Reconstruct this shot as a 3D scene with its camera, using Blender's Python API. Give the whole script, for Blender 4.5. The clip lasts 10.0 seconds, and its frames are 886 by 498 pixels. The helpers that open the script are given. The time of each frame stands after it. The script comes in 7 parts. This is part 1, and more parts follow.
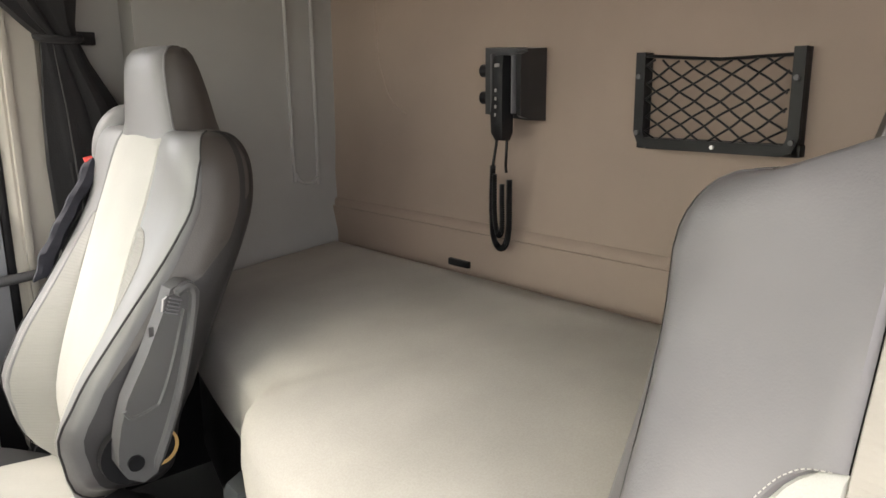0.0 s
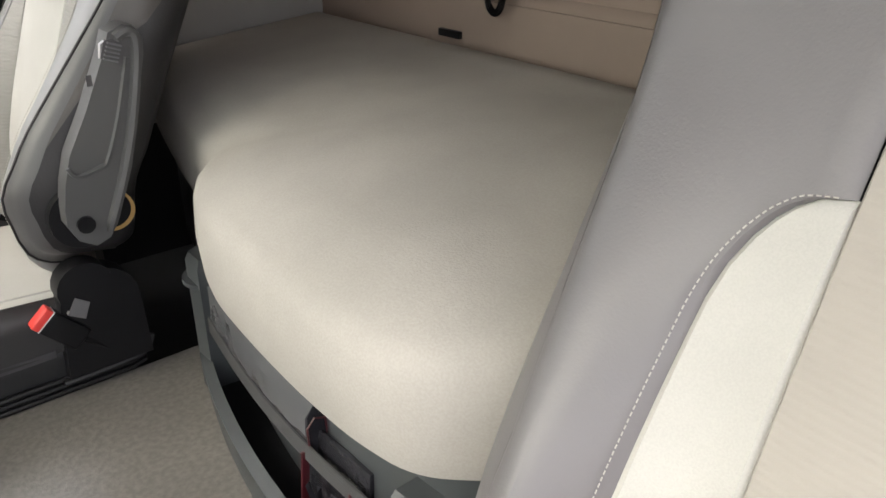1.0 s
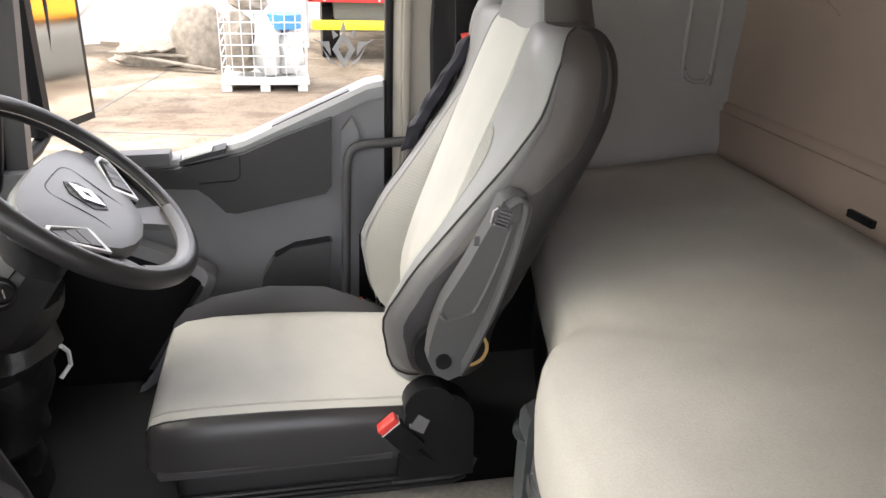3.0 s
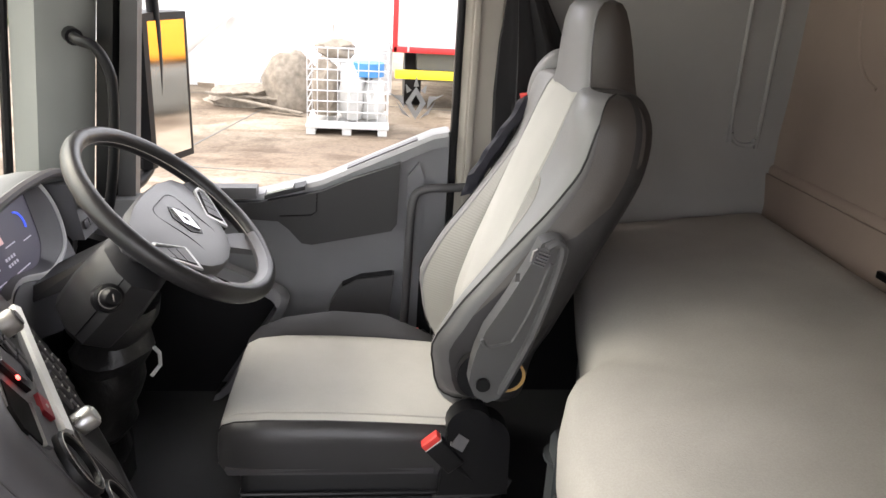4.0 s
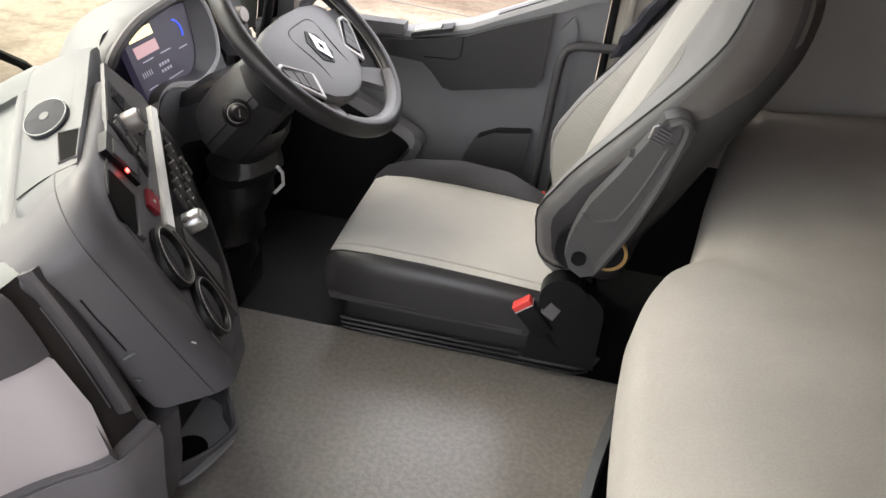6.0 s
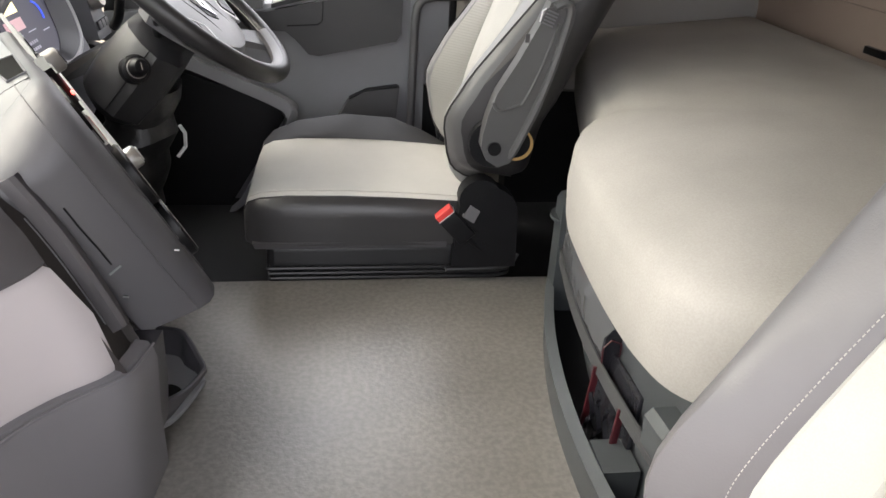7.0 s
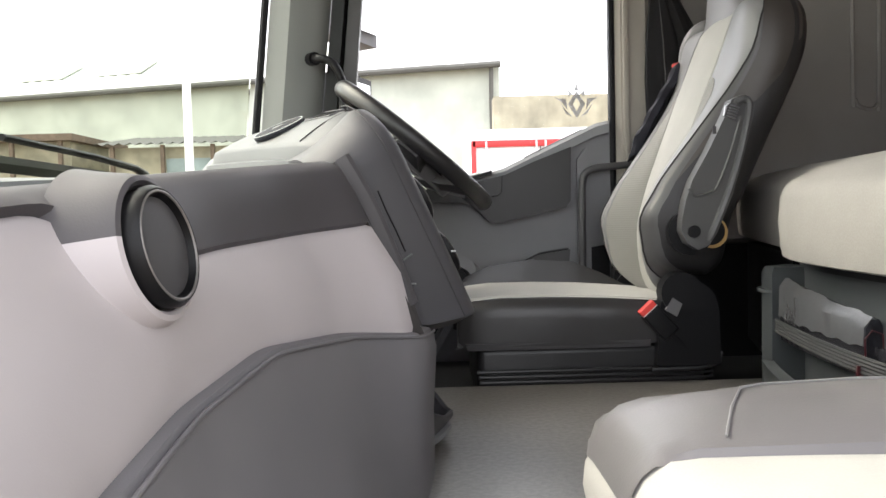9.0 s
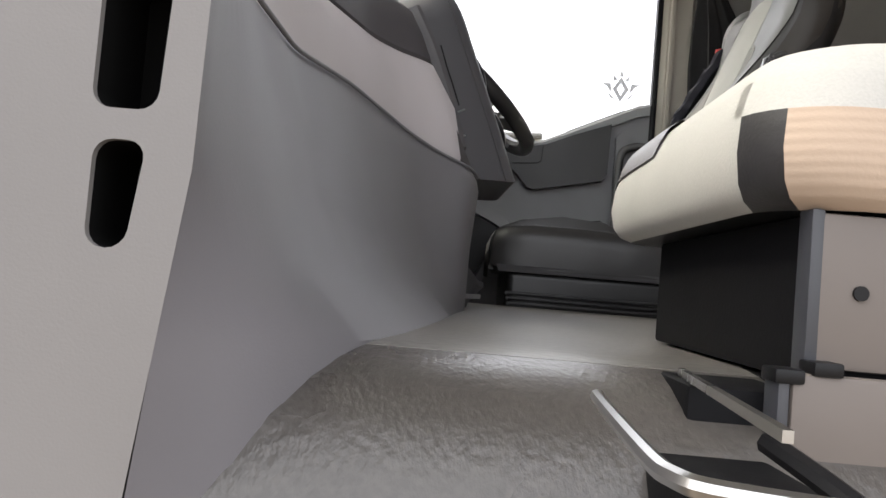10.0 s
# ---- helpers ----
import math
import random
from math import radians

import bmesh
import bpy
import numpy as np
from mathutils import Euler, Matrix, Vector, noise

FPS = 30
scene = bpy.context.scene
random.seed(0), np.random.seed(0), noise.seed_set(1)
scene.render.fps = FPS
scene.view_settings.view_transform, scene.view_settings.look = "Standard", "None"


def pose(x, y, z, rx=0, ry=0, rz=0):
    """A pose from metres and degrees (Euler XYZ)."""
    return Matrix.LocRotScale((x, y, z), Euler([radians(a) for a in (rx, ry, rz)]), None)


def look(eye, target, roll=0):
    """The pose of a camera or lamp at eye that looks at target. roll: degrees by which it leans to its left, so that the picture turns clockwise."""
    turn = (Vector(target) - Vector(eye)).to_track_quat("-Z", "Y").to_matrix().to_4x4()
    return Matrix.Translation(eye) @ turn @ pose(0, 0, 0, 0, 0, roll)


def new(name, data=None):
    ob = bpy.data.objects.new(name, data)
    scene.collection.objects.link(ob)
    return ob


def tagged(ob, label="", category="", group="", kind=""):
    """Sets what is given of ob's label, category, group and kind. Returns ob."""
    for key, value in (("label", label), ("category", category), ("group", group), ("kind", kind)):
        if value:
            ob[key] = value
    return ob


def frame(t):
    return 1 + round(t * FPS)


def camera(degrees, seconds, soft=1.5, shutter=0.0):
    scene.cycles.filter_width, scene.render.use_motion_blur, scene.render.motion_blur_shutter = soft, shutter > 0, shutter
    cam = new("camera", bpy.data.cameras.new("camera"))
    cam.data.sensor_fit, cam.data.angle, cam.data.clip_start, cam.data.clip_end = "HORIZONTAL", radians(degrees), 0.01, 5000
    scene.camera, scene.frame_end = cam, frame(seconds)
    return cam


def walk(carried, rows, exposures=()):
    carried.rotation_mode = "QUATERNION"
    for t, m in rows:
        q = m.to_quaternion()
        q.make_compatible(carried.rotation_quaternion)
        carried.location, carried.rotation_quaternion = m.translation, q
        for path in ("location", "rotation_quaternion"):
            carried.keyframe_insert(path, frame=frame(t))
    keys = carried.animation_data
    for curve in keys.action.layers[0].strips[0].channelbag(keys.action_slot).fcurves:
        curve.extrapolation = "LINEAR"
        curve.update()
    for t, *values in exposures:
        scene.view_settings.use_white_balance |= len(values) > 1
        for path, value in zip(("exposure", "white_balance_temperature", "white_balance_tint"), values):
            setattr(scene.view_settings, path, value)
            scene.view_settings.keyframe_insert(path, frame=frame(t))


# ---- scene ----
cam = camera(61.4, 10.0)
PATH = [
    (0, (-0.198, -0.826, 0.947), (1.105, 0.628, 0.513), -0.6),
    (0.5, (-0.151, -0.806, 0.894), (1.117, 0.568, 0.185), 0.4),
    (1, (-0.09, -0.8, 0.828), (1.077, 0.558, -0.065), 0.7),
    (1.5, (-0.072, -0.785, 0.782), (0.818, 0.707, -0.209), -1.3),
    (1.6, (-0.051, -0.752, 0.762), (0.782, 0.771, -0.231), 1.5),
    (2, (-0.058, -0.702, 0.754), (0.632, 0.867, -0.275), 0.7),
    (2.1, (-0.061, -0.734, 0.748), (0.563, 0.899, -0.225), 1.8),
    (2.5, (-0.063, -0.684, 0.861), (0.429, 0.976, -0.14), 3.2),
    (3, (-0.061, -0.687, 1.012), (0.328, 1.103, 0.209), 2.2),
    (3.2, (-0.083, -0.734, 1.01), (0.237, 1.084, 0.241), 3.1),
    (4.3, (-0.012, -0.844, 1.079), (0.077, 1.033, 0.394), 4.0),
    (4.5, (0.02, -0.839, 1.098), (-0.037, 1.023, 0.369), 5.3),
    (5, (0.09, -0.825, 1.126), (-0.271, 0.926, 0.23), 5.7),
    (5.5, (0.114, -0.809, 1.115), (-0.302, 0.869, 0.109), 5.3),
    (6, (0.09, -0.805, 1.043), (-0.146, 0.871, -0.023), 6.4),
    (6.2, (0.064, -0.82, 1.019), (-0.037, 0.868, -0.049), 6.3),
    (7.3, (-0.184, -1.104, 0.752), (0.095, 0.697, -0.072), 2.2),
    (7.5, (-0.224, -1.143, 0.703), (0.021, 0.693, -0.053), 2.9),
    (8, (-0.271, -1.205, 0.609), (-0.206, 0.729, 0.1), 0.4),
    (8.5, (-0.324, -1.205, 0.527), (-0.336, 0.75, 0.108), 0.7),
    (9, (-0.384, -1.243, 0.394), (-0.362, 0.754, 0.301), -1.5),
    (9.2, (-0.385, -1.258, 0.357), (-0.381, 0.74, 0.267), -1.8),
    (9.5, (-0.409, -1.289, 0.249), (-0.42, 0.711, 0.292), 1.9),
    (9.8, (-0.397, -1.305, 0.079), (-0.452, 0.688, 0.236), 2.8),
    (10, (-0.403, -1.338, 0.042), (-0.456, 0.659, 0.132), 4.8),
]
EXPOSURES = [(0.0, 2.22, 6900, 12), (0.5, 1.87, 6800, 12), (1.5, 1.69, 6700, 12), (2.0, 1.96, 6700, 13), (2.5, 1.98, 6700, 13), (3.0, 2.03, 6700, 13), (4.5, 1.64, 6750, 14), (5.0, 1.47, 6150, 12), (5.5, 1.53, 6050, 12), (5.8, 1.63, 6500, 13), (6.2, 1.85, 6850, 14), (7.5, 1.90, 6600, 12), (9.0, 1.60, 6700, 11), (9.5, 1.29, 6650, 11), (10.0, 1.24, 6700, 11)]
walk(cam, [(t, look(eye, target, roll)) for t, eye, target, roll in PATH], EXPOSURES)

# ---- light ----
world = bpy.data.worlds.new("overcast_sky")
scene.world = world
world.use_nodes = True
_n = world.node_tree.nodes
_sky = _n.new("ShaderNodeTexSky")
_sky.sky_type, _sky.sun_disc = "NISHITA", False
_sky.sun_elevation, _sky.sun_rotation = radians(49), radians(286)
_sky.air_density, _sky.dust_density = 1.0, 4.0
_mix = _n.new("ShaderNodeMix")
_mix.data_type, _mix.blend_type = "RGBA", "MIX"
_mix.inputs[0].default_value = 0.75
_mix.inputs[7].default_value = (9.0, 9.2, 9.6, 1)
world.node_tree.links.new(_sky.outputs[0], _mix.inputs[6])
world.node_tree.links.new(_mix.outputs[2], _n["Background"].inputs["Color"])
_n["Background"].inputs["Strength"].default_value = 0.15
_sun = new("sun", bpy.data.lights.new("sun", "SUN"))
_sun.data.energy, _sun.data.angle, _sun.data.color = 1.1, radians(50), (1.0, 0.95, 0.88)
_sun.matrix_world = look((-7.5, 2.2, 9), (0, 0, 0))


# ---- materials ----
def material(name, color, rough=0.5, metal=0.0, grain=0.0, grain_size=0.004, blotch=0.08, blotch_size=0.25, spec=0.5, sheen=0.0, coat=0.0, speckle=0.0, ribs=0.0, depth=0.3, folds=0.0, wear=0.06, stretch=None):
    """A surface with two scales of variation: grain in the relief, soft blotches in colour and gloss."""
    m = bpy.data.materials.new(name)
    m.use_nodes = True
    nt = m.node_tree
    b = nt.nodes["Principled BSDF"]
    b.inputs["Roughness"].default_value = rough
    b.inputs["Metallic"].default_value = metal
    b.inputs["Specular IOR Level"].default_value = spec
    b.inputs["Sheen Weight"].default_value = sheen
    b.inputs["Coat Weight"].default_value = coat
    co = nt.nodes.new("ShaderNodeTexCoord")
    big = nt.nodes.new("ShaderNodeTexNoise")
    big.inputs["Scale"].default_value = 1.0 / blotch_size
    big.inputs["Detail"].default_value = 5
    nt.links.new(co.outputs["Object"], big.inputs["Vector"])
    ramp = nt.nodes.new("ShaderNodeValToRGB")
    lo, hi = 1.0 - blotch, 1.0 + blotch
    ramp.color_ramp.elements[0].position, ramp.color_ramp.elements[1].position = 0.3, 0.7
    ramp.color_ramp.elements[0].color = (*[min(1, c * lo) for c in color], 1)
    ramp.color_ramp.elements[1].color = (*[min(1, c * hi) for c in color], 1)
    nt.links.new(big.outputs["Fac"], ramp.inputs[0])
    shade = ramp.outputs[0]
    if speckle:
        spots = nt.nodes.new("ShaderNodeTexNoise")
        spots.inputs["Scale"].default_value = 1.0 / grain_size
        spots.inputs["Detail"].default_value = 2
        nt.links.new(co.outputs["Object"], spots.inputs["Vector"])
        sr = nt.nodes.new("ShaderNodeMapRange")
        sr.inputs[1].default_value, sr.inputs[2].default_value = 0.35, 0.65
        sr.inputs[3].default_value, sr.inputs[4].default_value = 1.0 - speckle, 1.0 + speckle
        nt.links.new(spots.outputs["Fac"], sr.inputs[0])
        mul = nt.nodes.new("ShaderNodeVectorMath")
        mul.operation = "SCALE"
        nt.links.new(shade, mul.inputs[0])
        nt.links.new(sr.outputs[0], mul.inputs["Scale"])
        shade = mul.outputs[0]
    nt.links.new(shade, b.inputs["Base Color"])
    rr = nt.nodes.new("ShaderNodeMapRange")
    rr.inputs[1].default_value, rr.inputs[2].default_value = 0.3, 0.7
    rr.inputs[3].default_value, rr.inputs[4].default_value = max(0.02, rough - wear), min(1, rough + wear)
    nt.links.new(big.outputs["Fac"], rr.inputs[0])
    nt.links.new(rr.outputs[0], b.inputs["Roughness"])
    if grain:
        fine = nt.nodes.new("ShaderNodeTexNoise")
        fine.inputs["Scale"].default_value = 1.0 / grain_size
        fine.inputs["Detail"].default_value = 3
        nt.links.new(co.outputs["Object"], fine.inputs["Vector"])
        if stretch:
            mapped = nt.nodes.new("ShaderNodeMapping")
            mapped.inputs["Scale"].default_value = stretch
            nt.links.new(co.outputs["Object"], mapped.inputs["Vector"])
            nt.links.new(mapped.outputs[0], fine.inputs["Vector"])
        bump = nt.nodes.new("ShaderNodeBump")
        bump.inputs["Strength"].default_value = grain
        bump.inputs["Distance"].default_value = grain_size * depth
        height = fine.outputs["Fac"]
        if ribs:
            wave = nt.nodes.new("ShaderNodeTexWave")
            wave.bands_direction = "Z"
            wave.inputs["Scale"].default_value = 1.0 / (ribs * 3.2)
            wave.inputs["Distortion"].default_value = 0.6
            nt.links.new(co.outputs["Object"], wave.inputs["Vector"])
            add = nt.nodes.new("ShaderNodeMath")
            nt.links.new(wave.outputs["Fac"], add.inputs[0])
            nt.links.new(height, add.inputs[1])
            height = add.outputs[0]
        nt.links.new(height, bump.inputs["Height"])
        if folds:
            soft = nt.nodes.new("ShaderNodeTexNoise")
            soft.inputs["Scale"].default_value = 4.5
            soft.inputs["Detail"].default_value = 1.5
            soft.inputs["Distortion"].default_value = 0.35
            nt.links.new(co.outputs["Object"], soft.inputs["Vector"])
            wrinkle = nt.nodes.new("ShaderNodeBump")
            wrinkle.inputs["Strength"].default_value = 0.6
            wrinkle.inputs["Distance"].default_value = folds
            nt.links.new(soft.outputs["Fac"], wrinkle.inputs["Height"])
            nt.links.new(wrinkle.outputs[0], bump.inputs["Normal"])
        nt.links.new(bump.outputs[0], b.inputs["Normal"])
    return m


def glow(name, color, strength):
    m = bpy.data.materials.new(name)
    m.use_nodes = True
    b = m.node_tree.nodes["Principled BSDF"]
    b.inputs["Base Color"].default_value = (*color, 1)
    b.inputs["Emission Color"].default_value = (*color, 1)
    b.inputs["Emission Strength"].default_value = strength
    return m


def glass_material(name, tint=(1, 1, 1), rough=0.0):
    m = bpy.data.materials.new(name)
    m.use_nodes = True
    b = m.node_tree.nodes["Principled BSDF"]
    b.inputs["Base Color"].default_value = (*tint, 1)
    b.inputs["Transmission Weight"].default_value = 1.0
    b.inputs["Roughness"].default_value = rough
    b.inputs["IOR"].default_value = 1.02
    return m


def yard_material():
    """Worn concrete: slab tone, wet stains and tyre tracks."""
    m = material("dusty_concrete_yard", (0.265, 0.22, 0.165), 0.9, grain=0.6, grain_size=0.05, blotch=0.22, blotch_size=2.2, speckle=0.12)
    nt = m.node_tree
    b = nt.nodes["Principled BSDF"]
    base = b.inputs["Base Color"].links[0].from_socket
    co = nt.nodes.new("ShaderNodeTexCoord")
    stretch = nt.nodes.new("ShaderNodeMapping")
    stretch.inputs["Rotation"].default_value = (0, 0, radians(-38))
    stretch.inputs["Scale"].default_value = (0.30, 1.0, 1.0)
    nt.links.new(co.outputs["Object"], stretch.inputs["Vector"])
    last = base
    for scale, vec, lo, hi, dark in ((0.55, co.outputs["Object"], 0.50, 0.60, (0.60, 0.56, 0.52, 1)), (0.22, co.outputs["Object"], 0.52, 0.60, (0.58, 0.53, 0.50, 1)), (1.6, stretch.outputs[0], 0.56, 0.70, (0.62, 0.57, 0.53, 1)), (5.0, co.outputs["Object"], 0.50, 0.68, (0.74, 0.70, 0.66, 1))):
        n = nt.nodes.new("ShaderNodeTexNoise")
        n.inputs["Scale"].default_value = scale
        n.inputs["Detail"].default_value = 6
        n.inputs["Distortion"].default_value = 0.6
        nt.links.new(vec, n.inputs["Vector"])
        r = nt.nodes.new("ShaderNodeMapRange")
        r.inputs[1].default_value, r.inputs[2].default_value = lo, hi
        nt.links.new(n.outputs["Fac"], r.inputs[0])
        mx = nt.nodes.new("ShaderNodeMix")
        mx.data_type, mx.blend_type = "RGBA", "MULTIPLY"
        nt.links.new(r.outputs[0], mx.inputs[0])
        nt.links.new(last, mx.inputs[6])
        mx.inputs[7].default_value = dark
        last = mx.outputs[2]
    nt.links.new(last, b.inputs["Base Color"])
    return m


M = {
    "floor": material("ribbed_floor_rubber", (0.172, 0.162, 0.150), 0.31, grain=0.35, grain_size=0.010, blotch=0.12, blotch_size=0.2, speckle=0.14, depth=0.2, wear=0.03, spec=0.75),
    # same mat as the floor; base colour darkened for shade past the fold
    "riser": material("shaded_embossed_rubber", (0.070, 0.063, 0.057), 0.30, grain=1.0, grain_size=0.0055, blotch=0.08, speckle=0.12, depth=0.14, spec=0.75, stretch=(1.2, 0.8, 0.8)),
    "dark_floor": material("black_rubber_mat", (0.017, 0.018, 0.0195), 0.6, grain=0.5),
    "mid": material("mid_grey_plastic", (0.13, 0.13, 0.14), 0.5, grain=0.25, grain_size=0.0016),
    "door": material("door_grey_plastic", (0.20, 0.20, 0.215), 0.48, grain=0.25, grain_size=0.0016),
    "dark": material("dark_grey_plastic", (0.068, 0.066, 0.07), 0.48, grain=0.25, grain_size=0.0016),
    "black": material("black_plastic", (0.007, 0.007, 0.008), 0.42, grain=0.15, grain_size=0.0016, spec=0.25),
    "pad": material("pale_grey_soft_pad", (0.50, 0.463, 0.472), 0.6, grain=0.2, grain_size=0.0016, blotch=0.04),
    "strip": material("charcoal_dash_strip", (0.075, 0.07, 0.075), 0.55, grain=0.25, grain_size=0.0016),
    "top": material("light_grey_dash_top", (0.178, 0.191, 0.190), 0.56, spec=0.35, grain=0.25, grain_size=0.0016),
    "wall": material("beige_wall_fabric", (0.262, 0.200, 0.165), 0.85, grain=0.3, grain_size=0.002),
    "sidewall": material("grey_side_wall_plastic", (0.27, 0.26, 0.25), 0.6, grain=0.2, grain_size=0.002),
    "ceiling": material("grey_headliner", (0.35, 0.34, 0.33), 0.9, grain=0.3),
    "mattress": material("cream_mattress_cover", (0.365, 0.345, 0.317), 0.9, grain=0.4, grain_size=0.0028, blotch=0.09, blotch_size=0.18, speckle=0.04, folds=0.012),
    "seat_fabric": material("cream_seat_fabric", (0.45, 0.44, 0.41), 0.85, grain=0.45, grain_size=0.0018, blotch=0.06, blotch_size=0.12, speckle=0.03, sheen=0.1, folds=0.008),
    "leather": material("grey_leather", (0.22, 0.215, 0.22), 0.42, grain=0.25, grain_size=0.0025),
    "dark_leather": material("dark_grey_leather", (0.033, 0.032, 0.033), 0.35, grain=0.25, grain_size=0.0025, folds=0.012),
    "plateau": material("grey_plateau_plastic", (0.103, 0.108, 0.113), 0.5, grain=0.25, grain_size=0.0016),
    "tan_ribbed": material("tan_ribbed_fabric", (0.52, 0.40, 0.305), 0.85, grain=0.3, grain_size=0.002, blotch=0.05, ribs=0.006),
    "lilac_leather": material("lilac_grey_leather", (0.155, 0.147, 0.152), 0.44, grain=0.3, grain_size=0.0025, folds=0.008),
    "end": material("grey_end_plastic", (0.20, 0.19, 0.185), 0.55, grain=0.25, grain_size=0.0016),
    "panel_leather": material("slate_panel_leather", (0.085, 0.083, 0.085), 0.4, grain=0.25, grain_size=0.0025, folds=0.006),
    "shell": material("charcoal_seat_shell", (0.020, 0.019, 0.020), 0.5, grain=0.2),
    "pillar": material("grey_green_pillar_trim", (0.24, 0.25, 0.24), 0.6, grain=0.2, grain_size=0.002),
    "beige": material("beige_pillar_trim", (0.36, 0.33, 0.29), 0.6, grain=0.2),
    "red": material("red_plastic", (0.75, 0.06, 0.05), 0.35),
    "chrome": material("satin_silver", (0.65, 0.65, 0.66), 0.28, metal=0.9, blotch=0.02),
    "curtain": material("black_curtain_cloth", (0.011, 0.0105, 0.012), 0.9, grain=0.3),
    "ground": yard_material(),
    "pocket": material("blue_grey_pocket_plastic", (0.052, 0.058, 0.062), 0.45, grain=0.25, grain_size=0.002),
    "strap": material("ribbed_elastic", (0.035, 0.036, 0.038), 0.7, grain=0.3, grain_size=0.002),
    "vinyl": material("shiny_black_vinyl", (0.022, 0.022, 0.026), 0.18, grain=0.35, grain_size=0.02),
    "flap_vinyl": material("grey_wallet_vinyl", (0.085, 0.088, 0.094), 0.24, grain=0.12, grain_size=0.03),
    "vinyl_dark": material("black_gaiter_vinyl", (0.012, 0.012, 0.013), 0.38, grain=0.4, grain_size=0.02),
    "maroon": material("dark_red_binding", (0.055, 0.006, 0.010), 0.4),
    "pale_print": material("pale_print", (0.6, 0.6, 0.58), 0.5),
    "thread": material("pale_thread", (0.42, 0.40, 0.37), 0.8),
    "grey_insert": material("ribbed_grey_insert", (0.27, 0.262, 0.245), 0.85, grain=0.6, grain_size=0.002, blotch=0.06, sheen=0.1, ribs=0.006),
    "insert": material("ribbed_beige_insert", (0.35, 0.325, 0.29), 0.85, grain=0.6, grain_size=0.002, blotch=0.05, sheen=0.1, ribs=0.006),
    "flank": material("brown_grey_leather", (0.055, 0.048, 0.044), 0.45, grain=0.25, grain_size=0.0025),
    "armrest": material("armrest_plastic", (0.075, 0.075, 0.077), 0.45, grain=0.2, grain_size=0.0016),
    "tan": material("tan_plastic", (0.45, 0.28, 0.10), 0.5),
    "lower": material("dark_slate_plastic", (0.175, 0.168, 0.18), 0.5, grain=0.25, grain_size=0.0016),
    "console": material("slate_console_plastic", (0.076, 0.074, 0.081), 0.46, grain=0.3, grain_size=0.0016),
    "hood": material("grey_hood_plastic", (0.13, 0.135, 0.14), 0.5, grain=0.3, grain_size=0.0016),
    "silver_trim": material("silver_grey_trim", (0.60, 0.61, 0.61), 0.33, metal=0.0, blotch=0.03),
    # near-black that stands in for shade inside openings, slots and seams
    "shade_black": material("recess_shade_black", (0.004, 0.004, 0.004), 0.9, spec=0.1),
    "grille": material("dark_speaker_mesh", (0.022, 0.024, 0.030), 0.75, grain=0.6, grain_size=0.003, spec=0.25),
    "base_dark": material("black_base_plastic", (0.016, 0.016, 0.017), 0.4, grain=0.2, grain_size=0.0016),
    "matt_black": material("matt_black_steel", (0.005, 0.005, 0.006), 0.7, grain=0.2, grain_size=0.003, spec=0.15),
    "recess": material("brown_black_recess", (0.030, 0.026, 0.025), 0.5, grain=0.2, grain_size=0.0016),
    "hazard": material("dark_red_switch", (0.28, 0.02, 0.03), 0.35),
    "led": glow("red_led", (1.0, 0.05, 0.04), 4.0),
    "screen_dark": material("smoked_display", (0.01, 0.012, 0.014), 0.12),
    "screen": glow("display_panel", (0.020, 0.018, 0.032), 0.4),
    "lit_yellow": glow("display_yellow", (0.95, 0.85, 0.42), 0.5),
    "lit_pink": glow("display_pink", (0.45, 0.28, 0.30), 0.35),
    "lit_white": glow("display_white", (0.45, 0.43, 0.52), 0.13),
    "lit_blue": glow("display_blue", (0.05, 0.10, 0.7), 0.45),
    "rim": material("black_rim_leather", (0.018, 0.017, 0.018), 0.38, grain=0.25, grain_size=0.0025),
    "cowl": material("black_cowl_plastic", (0.02, 0.02, 0.022), 0.45, grain=0.2, grain_size=0.0016),
    "bolster": material("charcoal_bolster_leather", (0.225, 0.222, 0.224), 0.42, grain=0.25, grain_size=0.0025, folds=0.008),
    "satin_knob": material("satin_knob_metal", (0.30, 0.285, 0.275), 0.42, metal=0.6, blotch=0.04),
    "hub": material("grey_hub_plastic", (0.125, 0.123, 0.129), 0.38, grain=0.25, grain_size=0.0016),
    "door_top": material("light_grey_door_rail", (0.26, 0.265, 0.275), 0.5, grain=0.2, grain_size=0.0016),
    "door_dark": material("dark_door_armrest", (0.026, 0.026, 0.028), 0.46, grain=0.25, grain_size=0.0016),
    "pale_switch": material("pale_silver_switch", (0.7, 0.7, 0.68), 0.3),
    "belt_cloth": material("dark_belt_sleeve", (0.025, 0.025, 0.035), 0.9, grain=0.4),
    "blue_grey": material("faded_blue_grey_panel", (0.27, 0.33, 0.335), 0.7, blotch=0.2, blotch_size=0.6),
    "steel": material("bright_steel", (0.55, 0.54, 0.52), 0.3, metal=1.0),
    "warm_steel": material("beige_grey_steel", (0.155, 0.132, 0.118), 0.5, blotch=0.12),
    "shed_wall": material("pale_green_sheet_metal", (0.50, 0.53, 0.46), 0.6, blotch=0.16, blotch_size=1.5),
    "shed_roof": material("pale_grey_roof_sheet", (0.66, 0.67, 0.66), 0.6, blotch=0.1, blotch_size=2.0),
    "shed_dark": material("dark_eaves", (0.10, 0.10, 0.09), 0.7),
    "stained": material("stained_beige_wall", (0.31, 0.285, 0.21), 0.8, blotch=0.35, blotch_size=0.8),
